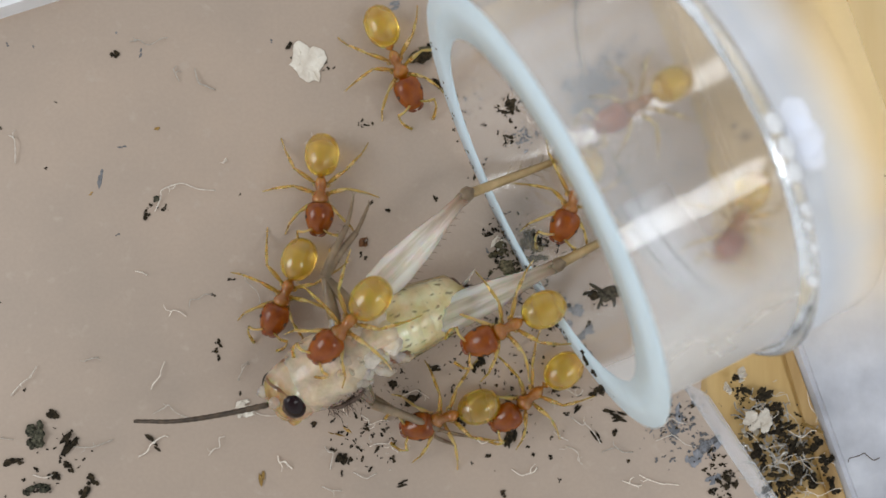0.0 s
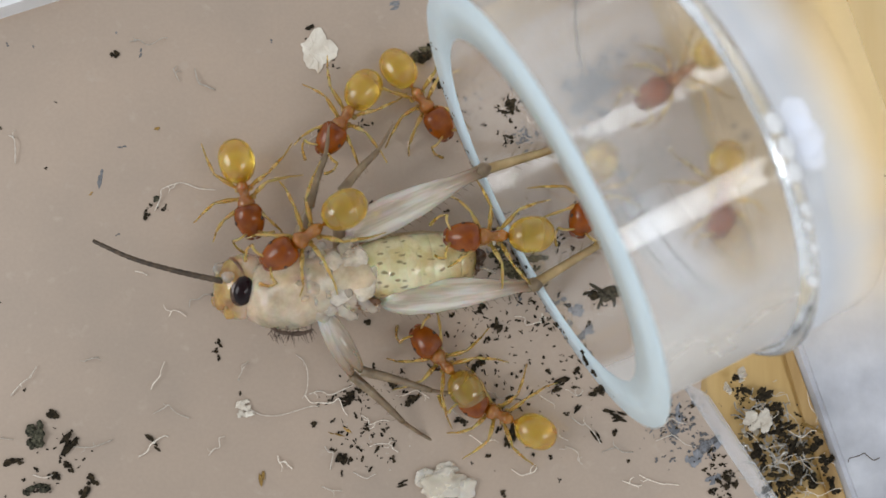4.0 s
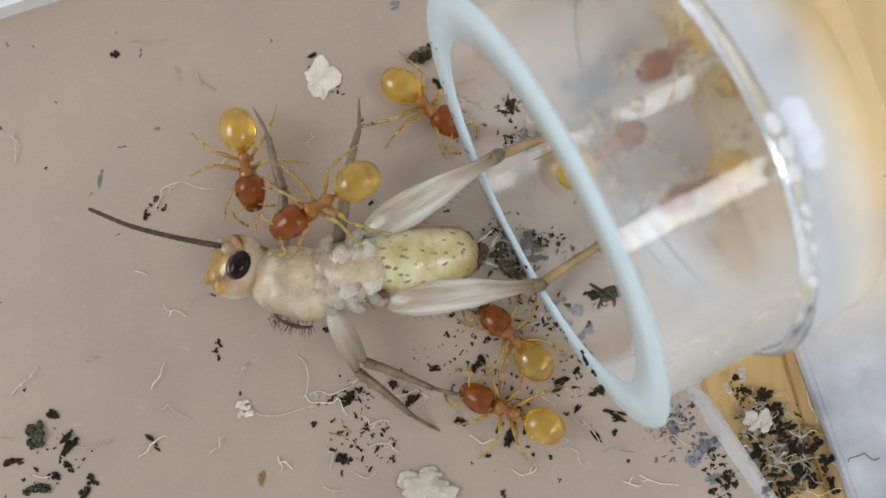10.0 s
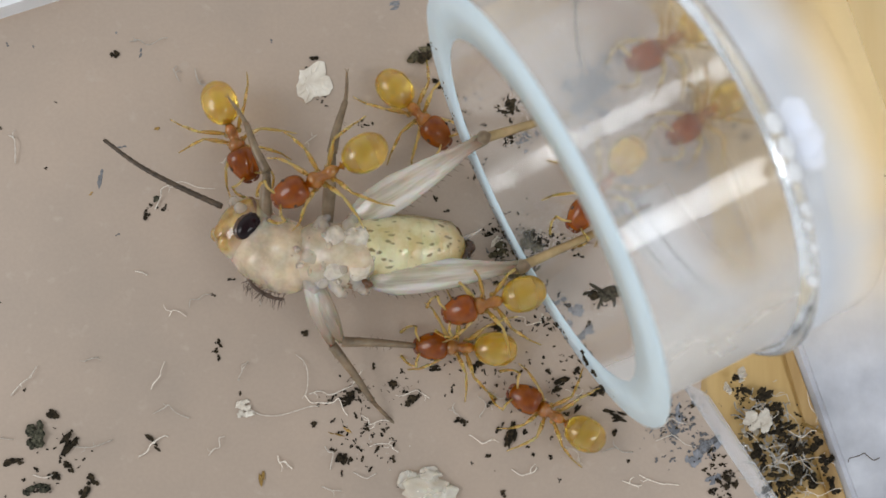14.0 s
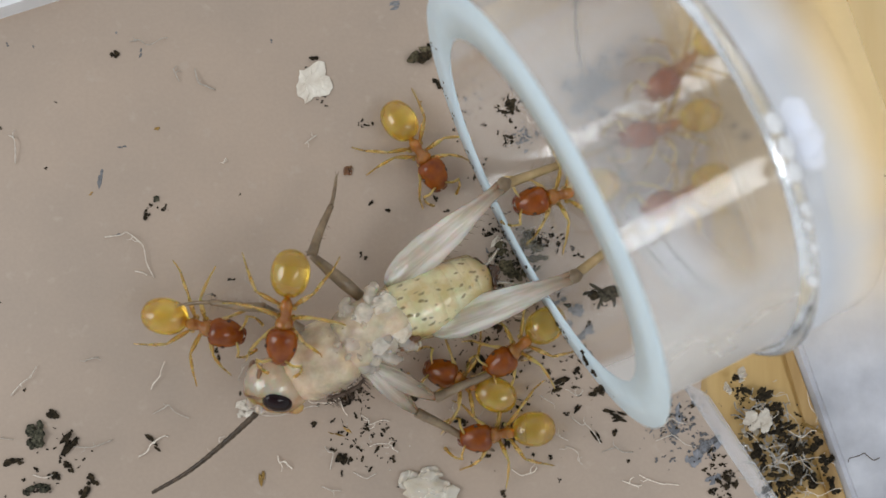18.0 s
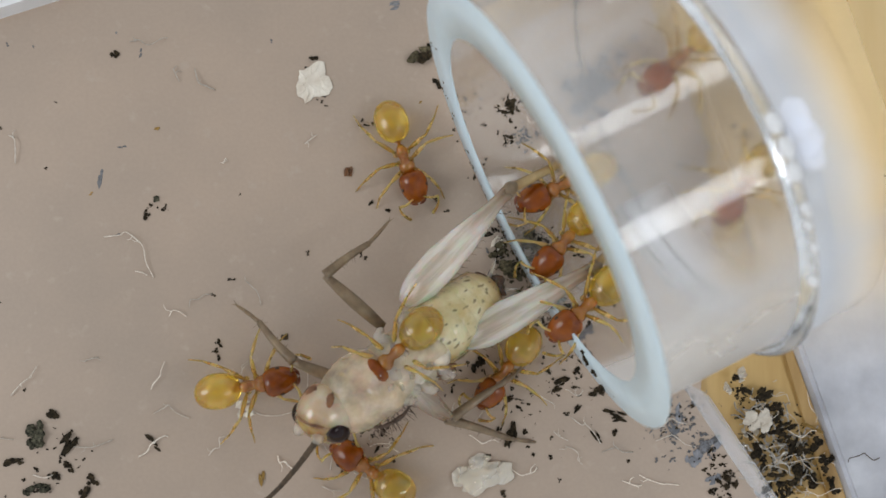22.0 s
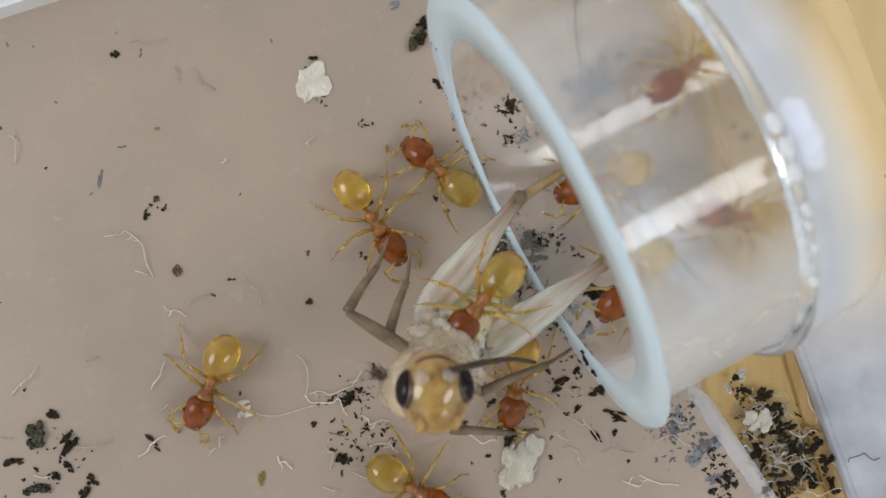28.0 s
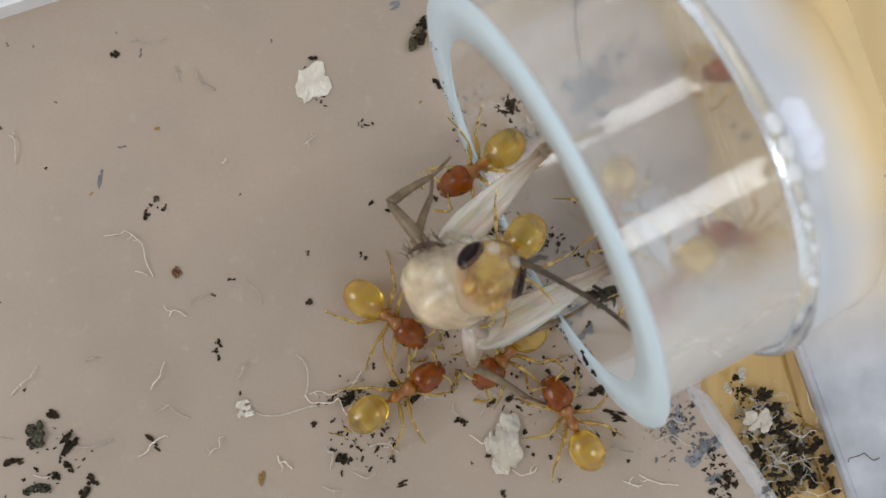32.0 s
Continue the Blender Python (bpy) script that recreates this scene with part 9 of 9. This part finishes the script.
    carried(body["lower_femur"], home, [
        (0, 3.86, -0.66, 2.3, -2.03, -3.34, 2),
        (1, 3.24, -1.26, 2.3, -3.01, -2.84, 2),
        (2, 2.9, -1.5, 2.3, -3.41, -2.15, 2),
        (3.5, 2.98, -1.4, 2.3, -3.51, -1.95, 2),
        (5.5, 3.14, -1.06, 2.3, -2.92, -2.25, 2),
        (9, 3.1, -1.14, 2.3, -2.92, -1.85, 2),
        (11, 3.04, -1.22, 2.3, -2.92, -1.85, 2),
        (11.5, 2.44, -1.16, 2.3, -3.41, -1.46, 2),
        (13, 2.24, -0.9, 2.3, -3.22, -1.3, 2),
        (14, 2.58, -0.7, 2.3, -3.22, -1.22, 2),
        (14.5, 2.58, -1, 2.3, -3.02, -1.5, 2),
        (16.5, 4.16, -1.06, 2.3, -1.63, -3, 2),
        (18, 4.46, -1.06, 2.3, -1.23, -3.2, 2),
        (20, 4.71, -1.16, 2.3, -0.84, -3.48, 2),
        (21, 4.77, -1.06, 2.3, -0.54, -3.61, 2),
        (22, 5.1, -0.76, 2.6, -0.07, -3.65, 2.4),
        (23, 5.18, -0.76, 2.8, 0.44, -3.58, 3.2),
        (25, 5.27, -0.43, 3.4, 0.77, -3.36, 3.6),
        (27.5, 5.31, -0.43, 3.4, 0.96, -3.51, 3.6),
        (30, 5.41, -0.43, 3.4, 0.96, -3.36, 3.6),
        (32, 5.5, -0.68, 3.4, 1.34, -2.95, 3.6)])
    carried(body["lower_tibia"], home, [
        (0, 3.86, -0.66, 2.3, 5.65, 0.19, 1.4),
        (1, 3.24, -1.26, 2.3, 5.97, 0.3, 1.4),
        (2, 2.9, -1.5, 2.3, 5.97, 0.09, 1.4),
        (3.5, 2.98, -1.4, 2.3, 5.97, 0.19, 1.4),
        (5.5, 3.14, -1.06, 2.3, 5.76, 0.71, 1.4),
        (9, 3.1, -1.14, 2.3, 5.86, 0.51, 1.4),
        (11, 3.04, -1.22, 2.3, 5.86, 0.51, 1.4),
        (11.5, 2.44, -1.16, 2.3, 5.86, 0.51, 1.4),
        (13, 2.24, -0.9, 2.3, 5.87, 0.57, 1.4),
        (14, 2.58, -0.7, 2.3, 5.87, 0.71, 1.4),
        (14.5, 2.58, -1, 2.3, 5.87, 0.71, 1.4),
        (16.5, 4.16, -1.06, 2.3, 6.08, 0.4, 1.4),
        (18, 4.46, -1.06, 2.3, 6.18, 0.09, 1.4),
        (20, 4.71, -1.16, 2.3, 6.29, -0.01, 1.4),
        (21, 4.77, -1.06, 2.3, 6.29, 0.09, 1.4),
        (22, 5.1, -0.76, 2.6, 6.18, -0.02, 1.4),
        (23, 5.18, -0.76, 2.8, 6.22, -0.01, 1.4),
        (25, 5.27, -0.43, 3.4, 6.33, -0.01, 1.4),
        (27.5, 5.31, -0.43, 3.4, 6.39, 0.09, 1.4),
        (30, 5.41, -0.43, 3.4, 6.43, -0.01, 1.4),
        (32, 5.5, -0.68, 3.4, 6.71, -0.22, 1.4)])
    carried(body["front_femur"], home, [
        (0, -4.26, -1.06, 2.5, -3.8, -3.23, 2),
        (1, -4.94, -0.09, 2.5, -5.37, -1.26, 2),
        (2, -4.94, 0.49, 2.5, -5.57, -0.67, 2),
        (3.5, -4.76, 1.42, 2.5, -5.38, -0.27, 2),
        (5.5, -5.24, 0.97, 2.5, -5.58, 0.12, 2),
        (6, -5.29, 1.03, 2.5, -5.58, 0.12, 2),
        (7, -5.43, 1.26, 2.5, -5.68, 0.32, 2),
        (9, -5.72, 2.04, 2.5, -5.77, 0.32, 2),
        (11, -5.88, 2.23, 2.5, -5.97, 0.71, 2),
        (11.5, -6.3, 2.62, 2.5, -6.56, 1.3, 2),
        (13, -6.26, 2.52, 2.5, -6.36, 1.3, 2),
        (14, -6.26, 2.52, 2.5, -6.36, 1.11, 2),
        (14.5, -7.15, 2.03, 2.5, -6.94, 0.51, 2),
        (16.5, -6.83, -1.54, 2.5, -5.36, -2.24, 2),
        (18, -6.26, -2.12, 2.5, -4.97, -3.03, 2),
        (20, -6.06, -3.02, 2.5, -4.58, -3.81, 2),
        (21, -5.68, -3.75, 2.5, -4.18, -4.21, 2),
        (22, -5.29, -3.95, 2.5, -3.4, -4.8, 2),
        (23, -3.95, -4.5, 2.5, -2.02, -5.01, 2),
        (25, -1.86, -2.9, 4, -1.17, -3.72, 5),
        (27.5, -2.05, -2.9, 4, -1.17, -3.72, 5),
        (30, -2.05, -1.62, 4, -0.64, -3.37, 5),
        (32, -1.22, 0.04, 4, -0.15, -1.24, 5.5)])
    carried(body["front_tibia"], home, [
        (0, -4.26, -1.06, 2.5, -3.03, 1.9, 2.2),
        (1, -4.94, -0.09, 2.5, -4.75, 2.09, 2.2),
        (2, -4.94, 0.49, 2.5, -4.31, 2.98, 2.2),
        (3.5, -4.76, 1.42, 2.5, -4.21, 3.08, 2.2),
        (5.5, -5.24, 0.97, 2.5, -5.23, 2.97, 2.2),
        (6, -5.29, 1.03, 2.5, -5.38, 2.87, 2.2),
        (7, -5.43, 1.26, 2.5, -5.97, 3.85, 2.2),
        (9, -5.72, 2.04, 2.5, -6.66, 5.52, 2.2),
        (11, -5.88, 2.23, 2.5, -6.85, 5.32, 2.2),
        (11.5, -6.3, 2.62, 2.5, -7.15, 5.61, 2.2),
        (13, -6.26, 2.52, 2.5, -7.68, 5.21, 2.2),
        (14, -6.26, 2.52, 2.5, -7.43, 5.21, 2.2),
        (14.5, -7.15, 2.03, 2.5, -8.28, 3.82, 2.2),
        (16.5, -6.83, -1.54, 2.5, -9.55, -0.97, 2.2),
        (18, -6.26, -2.12, 2.5, -9.07, -1.83, 2.2),
        (20, -6.06, -3.02, 2.5, -8.96, -3.1, 2.2),
        (21, -5.68, -3.75, 2.5, -7.62, -3.96, 2.2),
        (22, -5.29, -3.95, 2.5, -6.01, -3.2, 2.2),
        (23, -3.95, -4.5, 2.5, -5.71, -4.27, 2.2),
        (25, -1.86, -2.9, 4, -1.08, -0.68, 3),
        (27.5, -2.05, -2.9, 4, -1.18, -0.39, 3),
        (30, -2.05, -1.62, 4, -1.28, 0.28, 3),
        (32, -1.22, 0.04, 4, -0.6, 1.83, 3)])
    carried(body["middle_femur"], home, [
        (0, -4.26, -1.06, 2.5, -3.02, -2.44, 2),
        (1, -4.37, 0.3, 2.5, -3.81, -0.66, 2),
        (2, -3.99, 1.27, 2.5, -3.82, 0.13, 2),
        (3.5, -3.7, 1.96, 2.5, -3.82, 0.53, 2),
        (6, -3.95, 1.24, 2.5, -3.82, 0.33, 2),
        (9, -3.6, 1.96, 2.5, -3.82, 0.72, 2),
        (11, -3.7, 2.84, 2.5, -4.02, 0.72, 2),
        (13, -4.19, 3.33, 2.5, -4.41, 1.32, 2),
        (14, -4.04, 3.23, 2.5, -4.21, 1.12, 2),
        (14.5, -4.76, 1.76, 2.5, -4.21, 0.52, 2),
        (16.5, -4.69, 0.2, 2.5, -3.42, -1.26, 2),
        (18, -4.71, -0.33, 2.5, -3.41, -1.46, 2),
        (20, -4.59, -0.67, 2.5, -3.02, -2.44, 2),
        (21, -4.88, -1.02, 2.5, -2.82, -2.84, 2),
        (22, -4.26, -1.02, 2.5, -2.03, -3.04, 2),
        (23, -4.06, -2.18, 2.5, -1.43, -3.64, 2),
        (25, -3.39, -1.1, 4, -1.14, -3.07, 4.2),
        (25.5, -3.21, -0.79, 4, -1.14, -3.07, 4.2),
        (27.5, -3.51, -2.02, 4, -1.14, -3.44, 4.2),
        (28, -3.42, -2.2, 4, -1.13, -3.62, 4.2),
        (30, -3.02, -1.1, 4, -0.78, -2.88, 4.4),
        (31, -2.6, -0.15, 4, -0.42, -2.16, 4.4),
        (32, -2.06, 1.34, 4, -0.25, -0.89, 4.6)])
    carried(body["middle_tibia"], home, [
        (0, -4.26, -1.06, 2.5, -3.32, 0.32, 2.2),
        (1, -4.37, 0.3, 2.5, -2.64, 3, 2.2),
        (2, -3.99, 1.27, 2.5, -2.15, 3.81, 2.2),
        (3.5, -3.7, 1.96, 2.5, -2.05, 3.91, 2.2),
        (6, -3.95, 1.24, 2.5, -2.15, 3.91, 2.2),
        (9, -3.6, 1.96, 2.5, -2.84, 4.5, 2.2),
        (11, -3.7, 2.84, 2.5, -3.34, 5.19, 2.2),
        (13, -4.19, 3.33, 2.5, -3.74, 5.88, 2.2),
        (14, -4.04, 3.23, 2.5, -3.48, 5.59, 2.2),
        (14.5, -4.76, 1.76, 2.5, -3.89, 5.08, 2.2),
        (16.5, -4.69, 0.2, 2.5, -4.36, 1.5, 2.2),
        (18, -4.71, -0.33, 2.5, -4.16, 1.2, 2.2),
        (20, -4.59, -0.67, 2.5, -3.57, 0.61, 2.2),
        (21, -4.88, -1.02, 2.5, -3.76, -0.27, 2.2),
        (22, -4.26, -1.02, 2.5, -3.02, -0.08, 2.2),
        (23, -4.06, -2.18, 2.5, -3.02, -1.16, 2.2),
        (25, -3.39, -1.1, 4, -1.82, 0.37, 3.2),
        (25.5, -3.21, -0.79, 4, -1.44, 0.65, 3.2),
        (27.5, -3.51, -2.02, 4, -2.71, -0.3, 3.2),
        (28, -3.42, -2.2, 4, -2.39, -0.59, 3.2),
        (30, -3.02, -1.1, 4, -1.44, 0.65, 3.2),
        (31, -2.6, -0.15, 4, -1, 1.62, 3.2),
        (32, -2.06, 1.34, 4, -0.62, 2.35, 3.2)])
    carried(body["near_femur"], home, [
        (0, -2.62, -5.58, 1.5, -3.4, -4.02, 2),
        (1, -2.82, -4.88, 1.5, -3.99, -3.23, 2),
        (2, -2.82, -4.38, 1.5, -4.19, -2.83, 2),
        (3.5, -3.02, -4.37, 1.5, -4.29, -2.44, 2),
        (6, -2.82, -4.58, 1.5, -4, -2.64, 2),
        (9, -2.92, -3.91, 1.5, -4.1, -2.05, 2),
        (11, -3.18, -3.87, 1.5, -4.29, -1.85, 2),
        (13, -3.73, -3.37, 1.5, -4.79, -1.26, 2),
        (14, -3.73, -3.37, 1.5, -4.69, -1.26, 2),
        (14.5, -3.32, -3.83, 1.5, -4.39, -1.85, 2),
        (16.5, -1.41, -5.19, 1.5, -3.01, -3.82, 2),
        (18, -0.4, -5.4, 1.5, -2.62, -4.22, 2),
        (20, 0.11, -6.21, 1.5, -2.02, -4.42, 2),
        (21, 0.21, -6.21, 1.5, -1.63, -4.62, 2),
        (22, 0.21, -6.11, 1.5, -1.03, -5.02, 2),
        (23, 1.02, -6.33, 1.5, -0.24, -5.03, 2),
        (25, 0.98, -3.89, 3.5, -0.2, -4.01, 4),
        (27.5, 0.97, -4.83, 3.5, -0.2, -4.01, 4),
        (30, 1.17, -4.08, 3.5, 0.17, -3.83, 4),
        (32, 1.55, -3.33, 3.5, 0.36, -2.36, 4)])
    carried(body["near_tibia"], home, [
        (0, -2.62, -5.58, 1.5, 0.27, -6.86, 0.8),
        (1, -2.82, -4.88, 1.5, -0.98, -5.4, 0.8),
        (2, -2.82, -4.38, 1.5, -0.98, -4.74, 0.8),
        (3.5, -3.02, -4.37, 1.5, -0.35, -5.2, 0.8),
        (6, -2.82, -4.58, 1.5, 0.27, -5.62, 0.8),
        (9, -2.92, -3.91, 1.5, 0.27, -5.21, 0.8),
        (11, -3.18, -3.87, 1.5, -0.04, -5.21, 0.8),
        (13, -3.73, -3.37, 1.5, -1.08, -3.92, 0.8),
        (14, -3.73, -3.37, 1.5, -1.08, -3.59, 0.8),
        (14.5, -3.32, -3.83, 1.5, -0.36, -3.55, 0.8),
        (16.5, -1.41, -5.19, 1.5, 1.32, -4.81, 0.8),
        (18, -0.4, -5.4, 1.5, 2.37, -4.4, 0.8),
        (20, 0.11, -6.21, 1.5, 1.95, -5.23, 0.8),
        (21, 0.21, -6.21, 1.5, 2.58, -4.19, 0.8),
        (22, 0.21, -6.11, 1.5, 3.01, -4.41, 0.8),
        (23, 1.02, -6.33, 1.5, 3, -5.03, 0.8),
        (25, 0.98, -3.89, 3.5, 3.49, -3.23, 2.5),
        (27.5, 0.97, -4.83, 3.5, 3.69, -4.02, 2.5),
        (30, 1.17, -4.08, 3.5, 4.1, -2.45, 2.5),
        (32, 1.55, -3.33, 3.5, 4.3, -2.45, 2.5)])
    carried(body["far_femur"], home, [
        (0, -2.82, -5.32, 1.2, -3.4, -4.02, 2),
        (1, -3.03, -5.01, 1.2, -3.99, -3.42, 2),
        (2, -2.83, -4.92, 1.2, -4.19, -3.03, 2),
        (3.5, -3.43, -4.61, 1.2, -4.29, -2.64, 2),
        (6, -3.03, -4.75, 1.2, -3.99, -3.03, 2),
        (9, -3.19, -4.31, 1.2, -4.1, -2.24, 2),
        (11, -3.48, -4.2, 1.2, -4.29, -2.05, 2),
        (13, -4.18, -3.59, 1.2, -4.78, -1.65, 2),
        (14, -4.08, -3.53, 1.2, -4.69, -1.65, 2),
        (14.5, -3.68, -3.9, 1.2, -4.39, -2.05, 2),
        (16.5, -1.77, -5.53, 1.2, -3.01, -4.02, 2),
        (18, -1.04, -5.95, 1.2, -2.61, -4.42, 2),
        (20, -0.89, -5.79, 1.2, -2.02, -4.62, 2),
        (21, 0.03, -6.21, 1.2, -1.63, -4.82, 2),
        (22, 0.03, -6.21, 1.2, -1.03, -5.22, 2),
        (23, 1.06, -6.38, 1.2, -0.24, -5.23, 2),
        (25, 0.76, -5.64, 2, -0.2, -4.38, 4),
        (27.5, 0.16, -6.22, 2, -0.2, -4.38, 4),
        (30, 0.16, -5.98, 2, 0.17, -4.2, 4),
        (32, 0.96, -4.25, 2, 0.54, -2.73, 4)])
    carried(body["far_tibia"], home, [
        (0, -2.82, -5.32, 1.2, -0.54, -6.93, 0.4),
        (1, -3.03, -5.01, 1.2, -1.38, -6.29, 0.4),
        (2, -2.83, -4.92, 1.2, -0.54, -6.51, 0.4),
        (3.5, -3.43, -4.61, 1.2, -1.38, -6.5, 0.4),
        (6, -3.03, -4.75, 1.2, -1.17, -6.71, 0.4),
        (9, -3.19, -4.31, 1.2, -1.06, -6.13, 0.4),
        (11, -3.48, -4.2, 1.2, -1.59, -6.02, 0.4),
        (13, -4.18, -3.59, 1.2, -2.74, -5.69, 0.4),
        (14, -4.08, -3.53, 1.2, -2.63, -5.69, 0.4),
        (14.5, -3.68, -3.9, 1.2, -1.8, -6.12, 0.4),
        (16.5, -1.77, -5.53, 1.2, 0.73, -7.15, 0.4),
        (18, -1.04, -5.95, 1.2, 0.94, -7.16, 0.4),
        (20, -0.89, -5.79, 1.2, 2.22, -6.97, 0.4),
        (21, 0.03, -6.21, 1.2, 2.43, -7.1, 0.4),
        (22, 0.03, -6.21, 1.2, 2.43, -7.1, 0.4),
        (23, 1.06, -6.38, 1.2, 3.5, -7.03, 0.4),
        (25, 0.76, -5.64, 2, 2.36, -6.44, 0.8),
        (27.5, 0.16, -6.22, 2, 2.36, -6.62, 0.8),
        (30, 0.16, -5.98, 2, 2.36, -6.39, 0.8),
        (32, 0.96, -4.25, 2, 3, -5.49, 0.8)])
    walk(husk, [(t, at(x, y, z, 0, 0, turn)) for t, x, y, z, turn in [
        (0, 2.48, -10.44, 0, 0),
        (0.6, 1.41, -9.36, 0, 0),
        (1, 0.77, -8.61, 0, 0),
        (2, 2.06, -8.21, 0, 20),
        (3.5, 0.08, -8.81, 0, 10),
        (6, -0.19, -8.8, 0, 0),
        (9, -0.72, -8.94, 0, 0),
        (18, -0.68, -8.94, 0, 0),
        (20, 0.34, -9.09, 0, 10),
        (22, 1.37, -8.56, 0, 25),
        (23, 1.63, -8.56, 0, 30),
        (25, 3.14, -8.51, 0, 50),
        (25.5, 2.43, -8.33, 0, 60),
        (27.5, 3.03, -8.17, 0, 70),
        (30, 1.95, -8.21, 0, 90),
        (31, 2.17, -7.68, 0, 95),
        (32, 2.38, -7.48, 0, 100)]])
    walk(paper_flake, [(t, at(x, y, z, 0, 0, turn)) for t, x, y, z, turn in [
        (0, -5.13, 7.03, 0, 50),
        (1, -4.92, 6.33, 0, 60),
        (2, -6.03, 5.81, 0, 80),
        (3.5, -5.12, 7.62, 0, 20),
        (6, -4.13, 6.28, 0, 30),
        (9, -4.28, 6.49, 0, 40),
        (11, -4.9, 6.33, 0, 5),
        (13, -4.94, 6.26, 0, 0),
        (32, -4.98, 6.26, 0, 0)]])
    walk(drifting_fibre, [(t, at(x, y, z, 0, 0, turn)) for t, x, y, z, turn in [
        (0, -10.69, 1.35, 0, 60),
        (14.5, -10.69, 1.41, 0, 60),
        (16.5, -12.46, 0.4, 0, 0),
        (32, -12.5, 0.44, 0, 0)]])
    walk(carried_bit, [(t, at(x, y, z, 0, 0, turn)) for t, x, y, z, turn in [
        (0, -3.08, 0.23, 0, 0),
        (14.5, -3.08, 0.87, 0, 0),
        (16.5, -3.67, 2.94, 0, 0),
        (25.5, -3.65, 2.86, 0, 0),
        (27.3, -3.73, 2.58, 0, 0),
        (28, -9.9, -0.89, 0, 40),
        (32, -9.92, -0.95, 0, 40)]])
    walk(loose_crumb, [(t, at(x, y, z, 0, 0, turn)) for t, x, y, z, turn in [
        (0, -1.8, -2.55, 0, 0),
        (22, -6, -3.27, 0, 0),
        (23, -5.17, 0.07, 0, 0),
        (25.5, -5.17, 0.05, 0, 0),
        (27.5, -5.11, -2.01, 0, 30),
        (32, -5.11, -2.03, 0, 30)]])
    walk(rolled_clump, [(t, at(x, y, z, 0, 0, turn)) for t, x, y, z, turn in [
        (0, -0.61, 7.53, 0, 20),
        (22.6, -0.61, 7.53, 0, 20),
        (22.9, -0.87, 8.31, 0, 55),
        (32, -0.87, 8.31, 0, 55)]])


motions()
